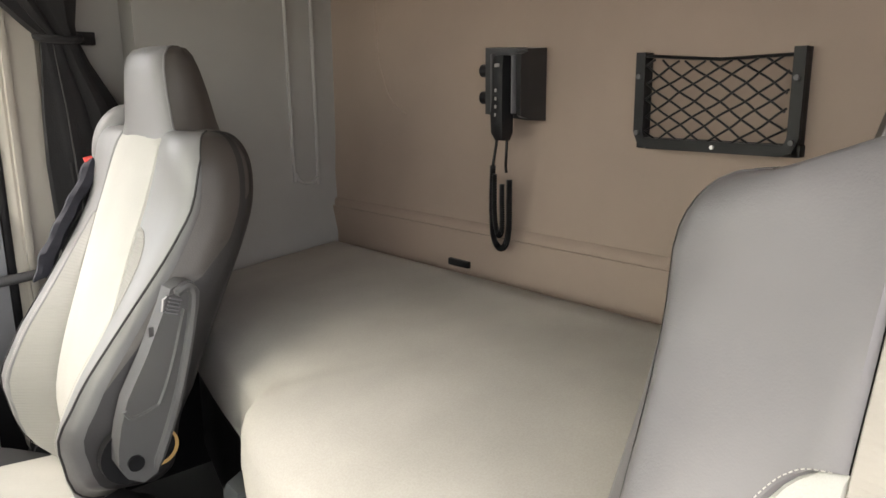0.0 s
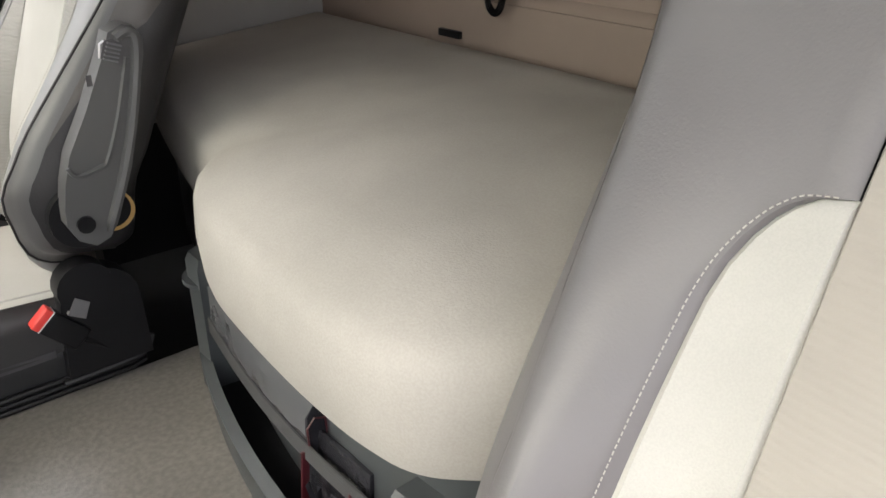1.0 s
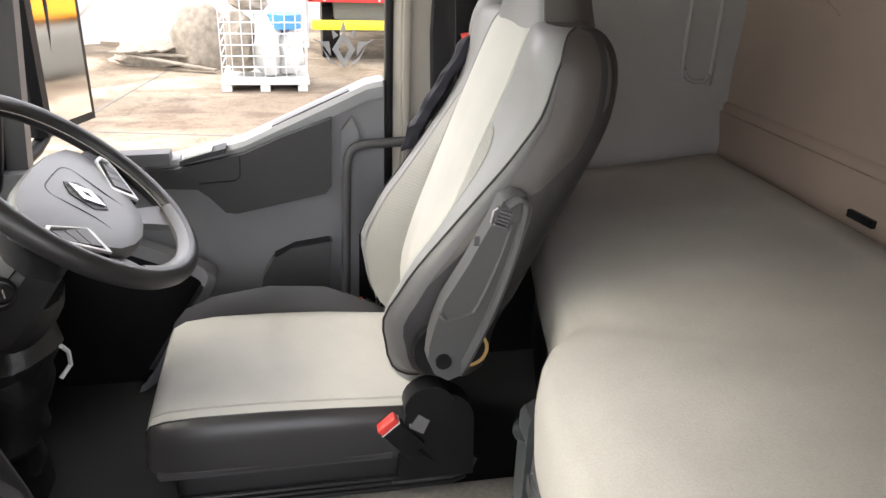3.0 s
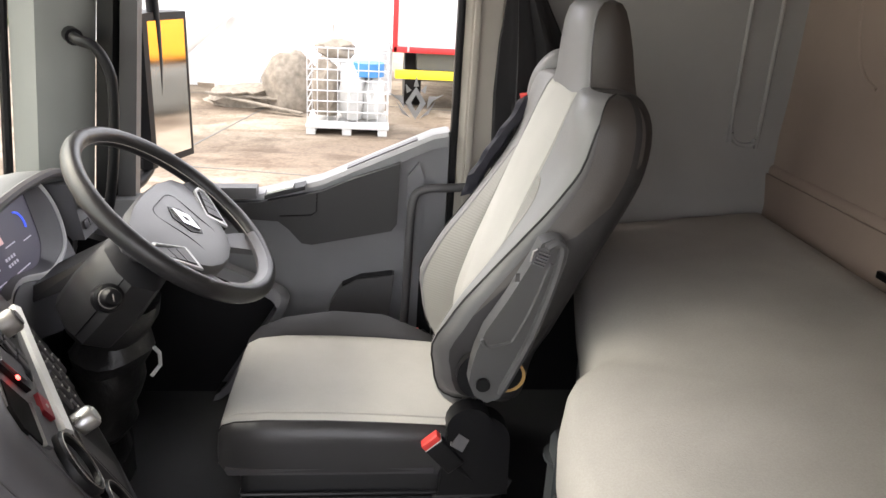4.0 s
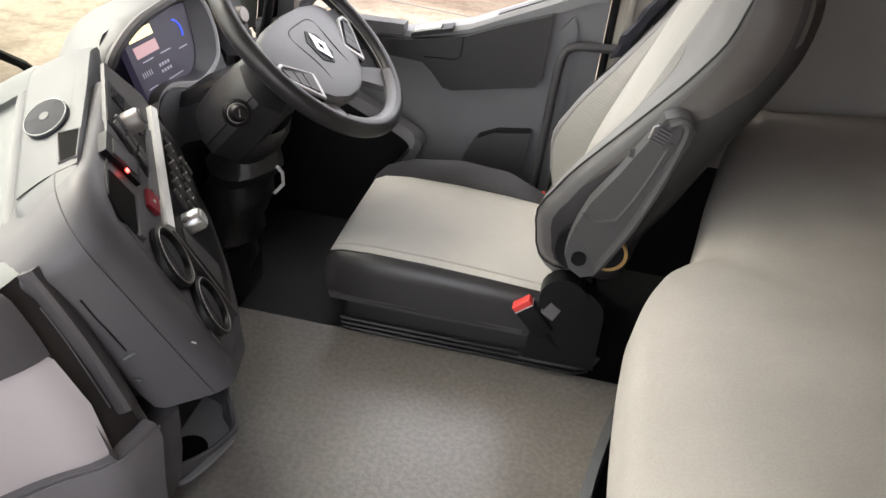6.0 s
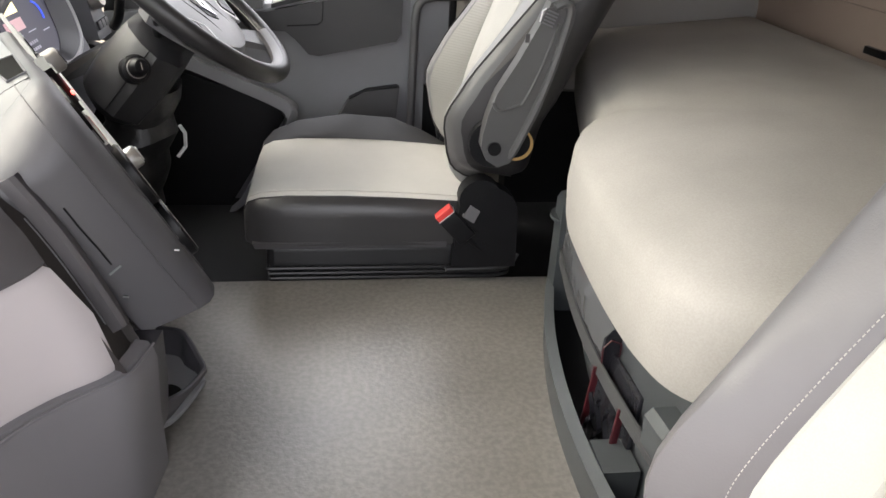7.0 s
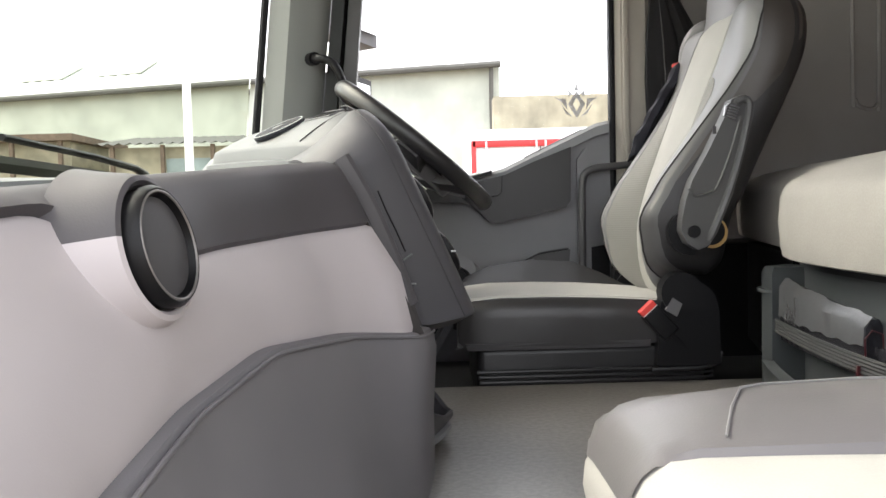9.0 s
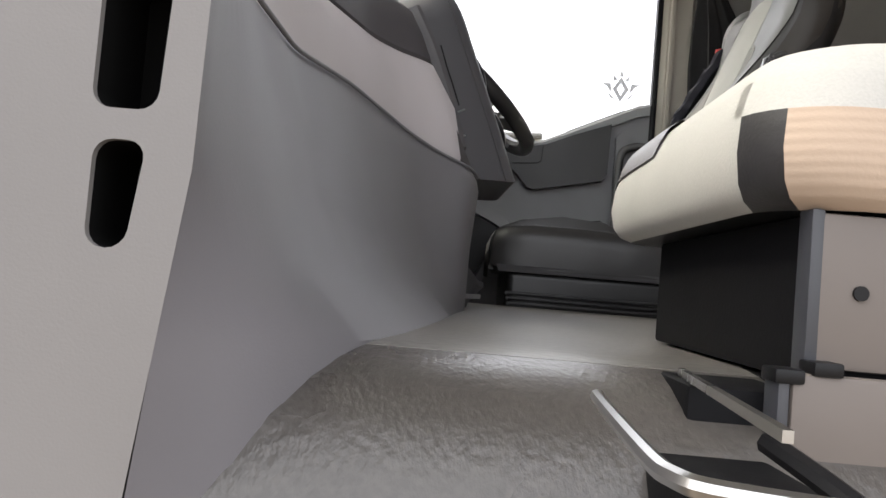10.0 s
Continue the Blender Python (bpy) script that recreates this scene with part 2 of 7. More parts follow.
    "rust": material("rusty_brown_steel", (0.13, 0.095, 0.07), 0.8, blotch=0.3, blotch_size=0.2),
    "olive": material("olive_green_sheet", (0.25, 0.265, 0.20), 0.7, blotch=0.3, blotch_size=0.5),
    "weed": material("dry_green_weeds", (0.17, 0.165, 0.08), 0.8, blotch=0.35, blotch_size=0.3),
    "white_sheet": material("white_sheeting", (0.80, 0.80, 0.79), 0.5, blotch=0.03, blotch_size=0.8),
    "white_body": material("white_truck_body", (0.80, 0.80, 0.80), 0.35, blotch=0.03),
    "red_body": material("red_truck_trim", (0.55, 0.03, 0.03), 0.4),
    "blue_steel": material("dark_blue_grey_steel", (0.045, 0.047, 0.055), 0.4, blotch=0.12),
    "galvanised": material("galvanised_wire", (0.6, 0.61, 0.62), 0.35, metal=0.6),
    "pallet": material("grey_plastic_pallet", (0.5, 0.5, 0.48), 0.6),
    "clutter": material("grey_brown_sacking", (0.22, 0.19, 0.15), 0.9, blotch=0.3, blotch_size=0.1, grain=0.5, grain_size=0.03),
    "blue": material("blue_plastic", (0.05, 0.22, 0.5), 0.4),
    "yellow": material("yellow_paint", (0.8, 0.65, 0.03), 0.5),
    "orange": material("orange_paint", (0.75, 0.30, 0.02), 0.5),
    "frost": material("frosted_film", (0.45, 0.45, 0.46), 0.7),
    "mirror": material("mirror_glass", (0.9, 0.9, 0.9), 0.02, metal=1.0, blotch=0.0),
    "glass": glass_material("clear_glass"),
    "tinted_glass": glass_material("green_tinted_glass", (0.80, 0.83, 0.74)),
}

M["frost"].node_tree.nodes["Principled BSDF"].inputs["Alpha"].default_value = 0.7


# ---- mesh helpers ----
def part(name, bm, mat, parent=None, label="", smooth=True, angle=40):
    """Links a bmesh as one mesh object, under a thing or a part."""
    me = bpy.data.meshes.new(name)
    bmesh.ops.recalc_face_normals(bm, faces=bm.faces)
    if smooth:
        lim = radians(angle)
        for f in bm.faces:
            f.smooth = True
        for e in bm.edges:
            if len(e.link_faces) != 2 or e.calc_face_angle(0) > lim:
                e.smooth = False
    bm.to_mesh(me)
    bm.free()
    me.materials.append(M[mat] if isinstance(mat, str) else mat)
    ob = new(name, me)
    if parent is not None:
        ob.parent = parent
    if label:
        ob["label"] = label
    return ob


def thing(name, label, category, at=(0, 0, 0), group="", kind=""):
    return tagged(put_empty(name, at), label, category, group, kind)


def put_empty(name, at):
    ob = new(name)
    ob.empty_display_size = 0.05
    ob.location = at
    return ob


def bevelled(bm, width, segments=2, angle=30):
    edges = [e for e in bm.edges if len(e.link_faces) == 2 and e.calc_face_angle(0) > radians(angle)]
    if width and edges:
        bmesh.ops.bevel(bm, geom=edges, offset=width, segments=segments, profile=0.6, affect="EDGES", clamp_overlap=True)
    return bm


def box(x0, x1, y0, y1, z0, z1, bevel=0.0, segments=2):
    bm = bmesh.new()
    bmesh.ops.create_cube(bm, size=1)
    for v in bm.verts:
        v.co = Vector(((x0 + x1) / 2 + v.co.x * (x1 - x0), (y0 + y1) / 2 + v.co.y * (y1 - y0), (z0 + z1) / 2 + v.co.z * (z1 - z0)))
    return bevelled(bm, bevel, segments)


def moved(bm, m):
    bmesh.ops.transform(bm, matrix=m, verts=bm.verts)
    return bm


def loft(rings, closed=True, caps=True):
    """A skin over rings of equally many points."""
    bm = bmesh.new()
    vs = [[bm.verts.new(p) for p in r] for r in rings]
    n = len(vs[0])
    for a, b in zip(vs, vs[1:]):
        for i in range(n if closed else n - 1):
            j = (i + 1) % n
            bm.faces.new((a[i], a[j], b[j], b[i]))
    if caps and closed:
        bm.faces.new(vs[0][::-1])
        bm.faces.new(vs[-1])
    return bm


def prism(poly, axis, a, b, bevel=0.0, segments=2):
    """A polygon drawn across one axis (the other two in order), drawn out along it from a to b."""
    def at(p, h):
        q = list(p)
        q.insert("xyz".index(axis), h)
        return q
    return bevelled(loft([[at(p, a) for p in poly], [at(p, b) for p in poly]]), bevel, segments)


def tube(points, r, sides=10, caps=True):
    """A round bar along a line of points; r may be one radius or one a point."""
    pts = [Vector(p) for p in points]
    rs = r if isinstance(r, (list, tuple)) else [r] * len(pts)
    rings, up = [], None
    for i, p in enumerate(pts):
        d = (pts[min(i + 1, len(pts) - 1)] - pts[max(i - 1, 0)]).normalized()
        if up is None:
            up = d.orthogonal().normalized()
        up = (up - d * up.dot(d)).normalized()
        side = d.cross(up)
        rings.append([p + rs[i] * (math.cos(a) * up + math.sin(a) * side) for a in [2 * math.pi * k / sides for k in range(sides)]])
    return loft(rings, caps=caps)


def smooth_line(points, steps=8, closed=False):
    """A Catmull-Rom line through points."""
    pts = [Vector(p) for p in points]
    n = len(pts)
    out = []
    for i in range(n if closed else n - 1):
        p0, p1, p2, p3 = (pts[k % n] if closed else pts[max(0, min(n - 1, k))] for k in (i - 1, i, i + 1, i + 2))
        for s in range(steps):
            t = s / steps
            out.append(0.5 * (2 * p1 + (p2 - p0) * t + (2 * p0 - 5 * p1 + 4 * p2 - p3) * t * t + (3 * p1 - p0 - 3 * p2 + p3) * t ** 3))
    if not closed:
        out.append(pts[-1])
    return out


def spin(profile, sides=32):
    """A turned body: profile points (radius, height) about z."""
    rings = []
    for r, z in profile:
        rings.append([(r * math.cos(2 * math.pi * k / sides), r * math.sin(2 * math.pi * k / sides), z) for k in range(sides)])
    return loft(rings)


def axis_pose(at, normal, turn=0):
    """A pose whose z points along normal."""
    return Matrix.Translation(at) @ Vector(normal).to_track_quat("Z", "Y").to_matrix().to_4x4() @ pose(0, 0, 0, 0, 0, turn)


def rounded_rect(w, h, r, n=5):
    """Points of a rectangle with round corners about the origin."""
    out = []
    for cx, cy, a0 in ((w / 2 - r, h / 2 - r, 0), (-w / 2 + r, h / 2 - r, 90), (-w / 2 + r, -h / 2 + r, 180), (w / 2 - r, -h / 2 + r, 270)):
        for k in range(n + 1):
            a = radians(a0 + 90 * k / n)
            out.append((cx + r * math.cos(a), cy + r * math.sin(a)))
    return out


def structure(name, bm, mat, label, category):
    return tagged(part(name, bm, mat), label, category, kind="structure")



# ---- the shell of the cab ----
structure("ground", box(-70, 70, -60, 110, -1.6, -1.35), "ground", "dusty pale concrete yard with tyre marks and stains", "ground")
FLOOR_EDGE = [(0.44, 0.0), (-0.80, 0.0), (-0.825, -0.0006), (-0.845, -0.002), (-0.845, -0.42), (0.44, -0.42)]
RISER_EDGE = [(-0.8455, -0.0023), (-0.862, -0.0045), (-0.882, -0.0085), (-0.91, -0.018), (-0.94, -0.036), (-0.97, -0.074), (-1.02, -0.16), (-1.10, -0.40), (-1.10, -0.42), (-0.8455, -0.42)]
for k, (ax, ay, bx, by) in enumerate(((-16.0, 10.9, 6.0, 6.85), (-16.0, 5.4, -1.5, 2.73), (-16.0, 16.2, 6.0, 12.2), (-9.6, 1.5, -6.9, 16.5), (-3.9, 1.5, -1.7, 13.5))):
    d_ = Vector((bx - ax, by - ay, 0)).normalized().cross(Vector((0, 0, 1))) * 0.014
    structure("slab_joint", loft([[(ax - d_.x, ay - d_.y, z), (ax + d_.x, ay + d_.y, z), (bx + d_.x, by + d_.y, z), (bx - d_.x, by - d_.y, z)] for z in (-1.352, -1.346)]), "shed_dark", "dark joint between the concrete slabs", "joint")
structure("floor", prism(FLOOR_EDGE, "x", -1.0, 1.0), "floor", "grey-brown ribbed rubber floor covering of the cab", "floor")
# the mat's bent edge, with its shade put into a darker colour
structure("floor_riser", prism(RISER_EDGE, "x", -1.0, 1.0), "riser", "embossed floor rubber curving over the doorway edge, coloured darker for shade", "floor")
structure("floor_driver", box(-1.0, 1.0, 0.444, 1.04, -0.42, -0.06), "dark_floor", "black rubber mat in the driver footwell", "floor")
structure("underbody", box(-0.95, 0.98, -0.92, 0.92, -1.35, -0.425, 0.02), "black", "black underbody of the cab", "underbody")
structure("step", box(-0.75, 0.2, -1.3, -1.124, -0.75, -0.70, 0.01), "black", "black entrance step below the door opening", "step")
REAR = [(1.0, -0.1), (1.0, 0.612), (1.003, 0.622), (1.012, 0.628), (1.022, 0.80), (1.03, 1.7), (1.08, 1.7), (1.08, -0.1)]
structure("wall_rear", prism(REAR, "y", -1.16, 1.07), "wall", "beige fabric-lined rear wall of the sleeper cab", "wall")


def side_wall(sg):
    """A moulded wall, stepping out at its foot beside the mattress."""
    prof = [(0.956, 0.30), (0.956, 0.532), (0.962, 0.552), (0.982, 0.62), (0.994, 0.70), (1.0, 1.70), (1.13, 1.70), (1.13, 0.285), (0.99, 0.285)]
    if sg < 0:
        prof = [(y + 0.165, z) for y, z in prof]
    return prism([(sg * y, z) for y, z in prof], "x", 0.475, 1.078, 0.006)


structure("wall_lower", box(0.345, 1.078, 1.0, 1.13, -0.42, 0.283), "black", "black lining below the bunk", "wall")
structure("wall_side", side_wall(1), "sidewall", "grey moulded side wall beside the bunk", "wall")
structure("wall_side_front", box(0.345, 0.475, 1.075, 1.13, -0.1, 1.7, 0.004), "sidewall", "grey side wall behind the curtain", "wall")
structure("wall_passenger", side_wall(-1), "sidewall", "grey moulded side wall on the passenger side", "wall")
structure("wall_passenger_front", box(0.345, 0.475, -1.295, -1.165, -0.1, 1.7, 0.004), "sidewall", "grey side wall behind the passenger seat", "wall")
line = smooth_line([(0.874, 0.997, 1.68), (0.878, 0.991, 0.77), (0.884, 0.990, 0.705), (0.90, 0.989, 0.682), (0.93, 0.989, 0.676), (0.95, 0.989, 0.69), (0.957, 0.991, 0.76), (0.957, 0.997, 1.68)], 8)
tagged(part("trim_side_wall", tube(line, 0.006, 8), "sidewall"), "grey raised moulding on the bunk side wall", "trim", kind="structure")
line = smooth_line([(1.028, 0.80, 1.69), (1.024, 0.79, 1.1), (1.023, 0.765, 0.96), (1.021, 0.72, 0.895), (1.0225, 0.67, 0.87)], 8)
tagged(part("trim_rear_wall", tube(line, 0.0035, 8), "wall"), "beige raised moulding on the rear wall", "trim", kind="structure")
structure("baseboard", box(0.992, 1.0, -1.155, 1.0, 0.40, 0.606, 0.003), "wall", "beige panel along the foot of the rear wall", "trim")
structure("ceiling", box(-0.86, 1.08, -1.22, 1.13, 1.7, 1.76), "ceiling", "grey fabric headliner of the cab", "ceiling")
structure("bulkhead", box(-1.12, -1.06, -1.2, 1.13, -0.42, 0.38), "black", "black front bulkhead under the windscreen", "wall")
structure("wall_roof_front", box(-0.92, -0.86, -1.22, 1.13, 1.45, 1.76, 0.02), "ceiling", "grey overhead trim above the windscreen", "wall")


def leaning(poly_low, z0, poly_high, z1, bevel=0.012):
    return bevelled(loft([[(x, y, z0) for x, y in poly_low], [(x, y, z1) for x, y in poly_high]]), bevel)


structure("pillar_front", leaning([(-0.925, 1.045), (-0.86, 1.02), (-0.79, 1.055), (-0.76, 1.11), (-0.80, 1.15), (-0.925, 1.12)], 0.42, [(-0.80, 0.985), (-0.735, 0.965), (-0.655, 1.0), (-0.625, 1.055), (-0.66, 1.10), (-0.80, 1.06)], 1.5), "pillar", "grey-green trim of the windscreen pillar", "pillar")
structure("seal_windscreen", tube([(-0.937, 1.05, 0.50), (-0.812, 0.99, 1.5)], 0.012, 8), "black", "black rubber seal of the windscreen", "trim")
structure("pillar_front_left", leaning([(-0.925, -1.2), (-0.80, -1.2), (-0.80, -1.13), (-0.86, -1.08), (-0.925, -1.1)], 0.42, [(-0.80, -1.2), (-0.66, -1.2), (-0.66, -1.08), (-0.735, -1.03), (-0.80, -1.05)], 1.6), "pillar", "grey-green trim of the far windscreen pillar", "pillar")
# the frame between windscreen pillar and door glass: dark seal strips and the window's front post
structure("window_post", leaning([(-0.752, 1.09), (-0.712, 1.085), (-0.70, 1.125), (-0.752, 1.14)], 0.40, [(-0.622, 1.04), (-0.585, 1.035), (-0.575, 1.075), (-0.622, 1.09)], 1.5, 0.006), "black", "black post at the front of the door window", "pillar")
structure("window_post_inner", leaning([(-0.70, 1.10), (-0.655, 1.10), (-0.655, 1.14), (-0.70, 1.14)], 0.40, [(-0.575, 1.05), (-0.54, 1.05), (-0.54, 1.09), (-0.575, 1.09)], 1.5, 0.006), "dark", "dark grey post of the door quarter light", "pillar")
structure("pillar_middle", prism([(0.185, 1.075), (0.20, 1.06), (0.275, 1.055), (0.30, 1.075), (0.345, 1.08), (0.345, 1.13), (0.185, 1.13)], "z", -0.1, 1.7, 0.006), "beige", "beige trim of the pillar behind the door", "pillar")
structure("seal_door", box(0.166, 0.186, 1.07, 1.10, -0.1, 1.7, 0.008), "black", "black rubber seal along the door opening", "trim")
structure("trim_pillar", box(0.205, 0.222, 1.045, 1.062, 0.2, 1.7, 0.006), "beige", "pale beige edge strip on the pillar", "trim")
structure("roof_rail", box(-0.86, 0.345, 1.06, 1.13, 1.42, 1.7, 0.01), "ceiling", "grey headliner edge above the door", "ceiling")
structure("roof_rail_left", box(-0.86, 0.345, -1.22, -1.15, 1.5, 1.7, 0.01), "ceiling", "grey headliner edge above the open doorway", "ceiling")


# ---- glass ----
def pane(name, corners, label, mat="glass"):
    bm = bmesh.new()
    c = [Vector(p) for p in corners]
    nrm = (c[1] - c[0]).cross(c[2] - c[0]).normalized() * 0.004
    a = [bm.verts.new(p) for p in c]
    b = [bm.verts.new(p + nrm) for p in c]
    bm.faces.new(a)
    bm.faces.new(b[::-1])
    for i in range(len(c)):
        j = (i + 1) % len(c)
        bm.faces.new((a[i], b[i], b[j], a[j]))
    ob = part(name, bm, mat, smooth=False)
    ob.visible_shadow = False
    return tagged(ob, label, "window", kind="structure")


pane("windscreen", [(-0.97, -1.1, 0.44), (-0.97, 1.06, 0.44), (-0.86, 1.0, 1.5), (-0.86, -1.05, 1.5)], "faintly green-tinted glass windscreen with a film of dust", "tinted_glass")
pane("window_1", [(-0.68, 1.128, 0.45), (0.176, 1.128, 0.45), (0.176, 1.11, 1.46), (-0.56, 1.09, 1.46)], "clear side glass of the driver door")

# ---- bunk ----
HALF = [(0.60, 1.06), (0.50, 0.92), (0.42, 0.62), (0.378, 0.42), (0.352, 0.30), (0.334, 0.25), (0.30, 0.218), (0.276, 0.17), (0.253, 0.09), (0.243, 0.0)]
PASSENGER_HALF = [(0.237, -0.1), (0.235, -0.2), (0.24, -0.29), (0.258, -0.36), (0.31, -0.42), (0.39, -0.50), (0.44, -0.66), (0.50, -0.88), (0.60, -1.06)]
FRONT = smooth_line([(x, y, 0) for x, y in HALF + PASSENGER_HALF], 6)


def mattress_ring(inset, z_front, z_rear, shrink=1.0):
    pts = [(0.986, 0.952)] + [(p.x, min(p.y, 0.952 - 0.1 * max(0.0, 0.55 - p.x))) for p in FRONT[1:]] + [(0.986, -1.055)] + [(0.986, 0.952 - 2.007 * k / 12) for k in range(11, 0, -1)]
    out = []
    for x, y in pts:
        x2, y2 = 0.65 + (x - 0.65) * shrink, y * shrink
        if x < 0.95:
            x2 += inset
        else:
            x2 -= inset
        y2 -= math.copysign(inset, y2) if y > 0.94 or y < -1.0 else 0
        k = max(0, min(1, (x2 - 0.24) / 0.72))
        out.append((x2, y2, z_front + (z_rear - z_front) * k))
    return out


rings = [mattress_ring(0.02, 0.288, 0.34), mattress_ring(0.004, 0.294, 0.35), mattress_ring(0.0, 0.31, 0.36), mattress_ring(-0.004, 0.36, 0.43), mattress_ring(0.0, 0.405, 0.48), mattress_ring(0.007, 0.422, 0.50), mattress_ring(0.022, 0.434, 0.512), mattress_ring(0.045, 0.442, 0.519), mattress_ring(0.02, 0.452, 0.524, 0.9), mattress_ring(0.0, 0.468, 0.525, 0.7), mattress_ring(0, 0.485, 0.525, 0.4), mattress_ring(0, 0.50, 0.525, 0.1)]
bunk = thing("mattress", "cream fabric-covered bunk mattress with a curved front edge", "mattress", (0, 0, 0))
part("cover", loft(rings), "mattress", bunk)
part("pull_tab", moved(box(-0.035, 0.035, -0.006, 0.006, -0.008, 0.008, 0.003), pose(0.989, 0.44, 0.527, 0, 0, 90)), "black", bunk, "short black webbing tab")


def front_x(y, back=0.0):
    """The bunk base's curved front, seen from above."""
    return 0.226 + 0.33 * (y + 0.18) ** 2 + back


base = thing("bunk_base", "dark grey moulded bunk base with an open storage pocket", "bunk", (0, 0, 0))
YS = [-0.46 + 0.77 * k / 28 for k in range(29)]
wall_in = loft([[(front_x(y, 0.075), y, 0.0), (front_x(y, 0.075), y, 0.288), (front_x(y, 0.1), y, 0.288), (front_x(y, 0.1), y, 0.0)] for y in YS])
part("back_panel", wall_in, "pocket", base)
part("lip", bevelled(loft([[(front_x(y), y, 0.0), (front_x(y) - 0.006, y, 0.07), (front_x(y, 0.012), y, 0.078), (front_x(y, 0.02), y, 0.0)] for y in YS]), 0.003), "pocket", base)
part("tray", loft([[(front_x(y, 0.018), y, 0.0), (front_x(y, 0.018), y, 0.02), (front_x(y, 0.078), y, 0.02), (front_x(y, 0.078), y, 0.0)] for y in YS]), "black", base)
for s in (1, -1):
    ring0 = [(0.30, 0.262), (0.302, 0.315), (0.37, 0.355), (0.40, 0.30), (0.37, 0.255)]
    if s < 0:
        ring0 = [(x - 0.045, y + 0.16) for x, y in ring0]
    cx0, cy0 = (0.345, 0.30) if s > 0 else (0.30, 0.46)
    post = loft([[(x, s * y, z) for x, y in ring0] for z in (0.0, 0.2, 0.255)] + [[(cx0 + (x - cx0) * 0.85, s * (cy0 + (y - cy0) * 0.85), 0.268) for x, y in ring0]])
    part("post", bevelled(post, 0.008, 3), "pocket", base)
    part("collar", tube([(cx0 - 0.008, s * cy0, 0.215), (cx0 - 0.008, s * cy0, 0.222)], 0.048, 20), "pocket", base)
    part("side_panel", loft([[(0.375, s * (cy0 + 0.03), z), (0.43, s * (cy0 + 0.03), z), (0.62, s * 1.05, z), (0.575, s * 1.05, z)] for z in (0.0, 0.288)]), "black", base)
part("bed_board", prism([(x, y) for x, y, _ in mattress_ring(0.06, 0, 0)], "z", 0.272, 0.287), "black", base)
STRAP = [(0.296 - 0.028 * math.sin(math.pi * k / 24) + 0.01 * (1 - k / 24), 0.262 - 0.655 * k / 24, 0.150 - 0.012 * k / 24) for k in range(25)]
strap = []
for x, y, z in STRAP:
    ribs_ = [(x - (0.0016 if q % 2 else 0.0), y, z - 0.0145 + 0.029 * q / 10) for q in range(11)]
    strap.append(ribs_ + [(x + 0.003, y, z + 0.0145), (x + 0.003, y, z - 0.0145)])
part("elastic_strap", loft(strap), "strap", base, "ribbed dark grey elastic strap")
part("divider", bevelled(loft([[(front_x(-0.22, a), -0.195 - b, z) for a, b in ((0.015, 0), (0.07, 0), (0.07, 0.07), (0.015, 0.07))] for z in (0.02, 0.078)]), 0.008), "pocket", base)
part("strap_anchor", bevelled(loft([[(front_x(y, 0.036), y, 0.168), (front_x(y, 0.034), y, 0.212), (front_x(y, 0.044), y, 0.224), (front_x(y, 0.078), y, 0.224), (front_x(y, 0.078), y, 0.168)] for y in (-0.300, -0.34, -0.38, -0.42)]), 0.006), "pocket", base)
part("clip", box(0.30, 0.33, 0.2, 0.21, 0.165, 0.18, 0.003), "pocket", base)

wallet = thing("document_wallet", "shiny black plastic wallet tucked behind the strap", "wallet", (0, 0, 0))
rows_w = []
for k in range(19):
    y = 0.236 - 0.345 * k / 18
    x = float(np.interp(-y, [-p[1] for p in STRAP], [p[0] for p in STRAP])) + 0.002
    b_ = 0.0022 * math.sin(k * 0.9) + 0.0012 * math.sin(k * 2.1)
    t_ = 0.246 - 0.030 * k / 18
    rows_w.append([(x + 0.002, y, 0.125), (x, y, 0.172), (x + 0.002 + b_, y, t_ - 0.014 + b_), (x + 0.010, y, t_ + b_), (x + 0.022, y, t_ - 0.001), (x + 0.030, y, t_ - 0.016), (x + 0.030, y, 0.125)])
part("sleeve", loft(rows_w), "vinyl", wallet)
part("flap", loft([[r_[1], r_[2], r_[3], Vector(r_[3]) + Vector((0.004, 0, 0.001)), Vector(r_[3]) + Vector((0.002, 0, 0.0035)), Vector(r_[2]) + Vector((-0.003, 0, 0.001)), Vector(r_[1]) + Vector((-0.003, 0, 0.003 * math.sin(k_ * 1.9)))] for k_, r_ in enumerate(rows_w)]), "flap_vinyl", wallet, "crumpled glossy black vinyl flap")
ex_, ey_ = rows_w[-1][1][0], rows_w[-1][1][1]
part("edging", tube([(ex_, ey_ - 0.002, 0.15), (ex_ - 0.001, ey_ - 0.002, 0.185), (ex_ + 0.010, ey_ - 0.002, 0.198), (ex_ + 0.026, ey_ - 0.003, 0.192), (ex_ + 0.030, ey_ - 0.002, 0.15)], 0.0014, 6), "maroon", wallet, "dark red edge binding")
book = thing("folder", "black folder with dark red edges in the storage pocket", "folder", (0, 0, 0))
part("back_board", moved(box(-0.004, 0.004, -0.075, 0.075, 0.0, 0.15, 0.002), pose(0.286, -0.145, 0.022, 0, 4, 3)), "vinyl", book)
for dy in (-0.052, 0.052):
    part("edging", moved(box(-0.007, 0.005, dy - 0.0025, dy + 0.0025, 0.0, 0.12, 0.002), pose(0.269, -0.152, 0.022, 0, 4, 3)), "maroon", book, "dark red edge binding")
for k in range(3):
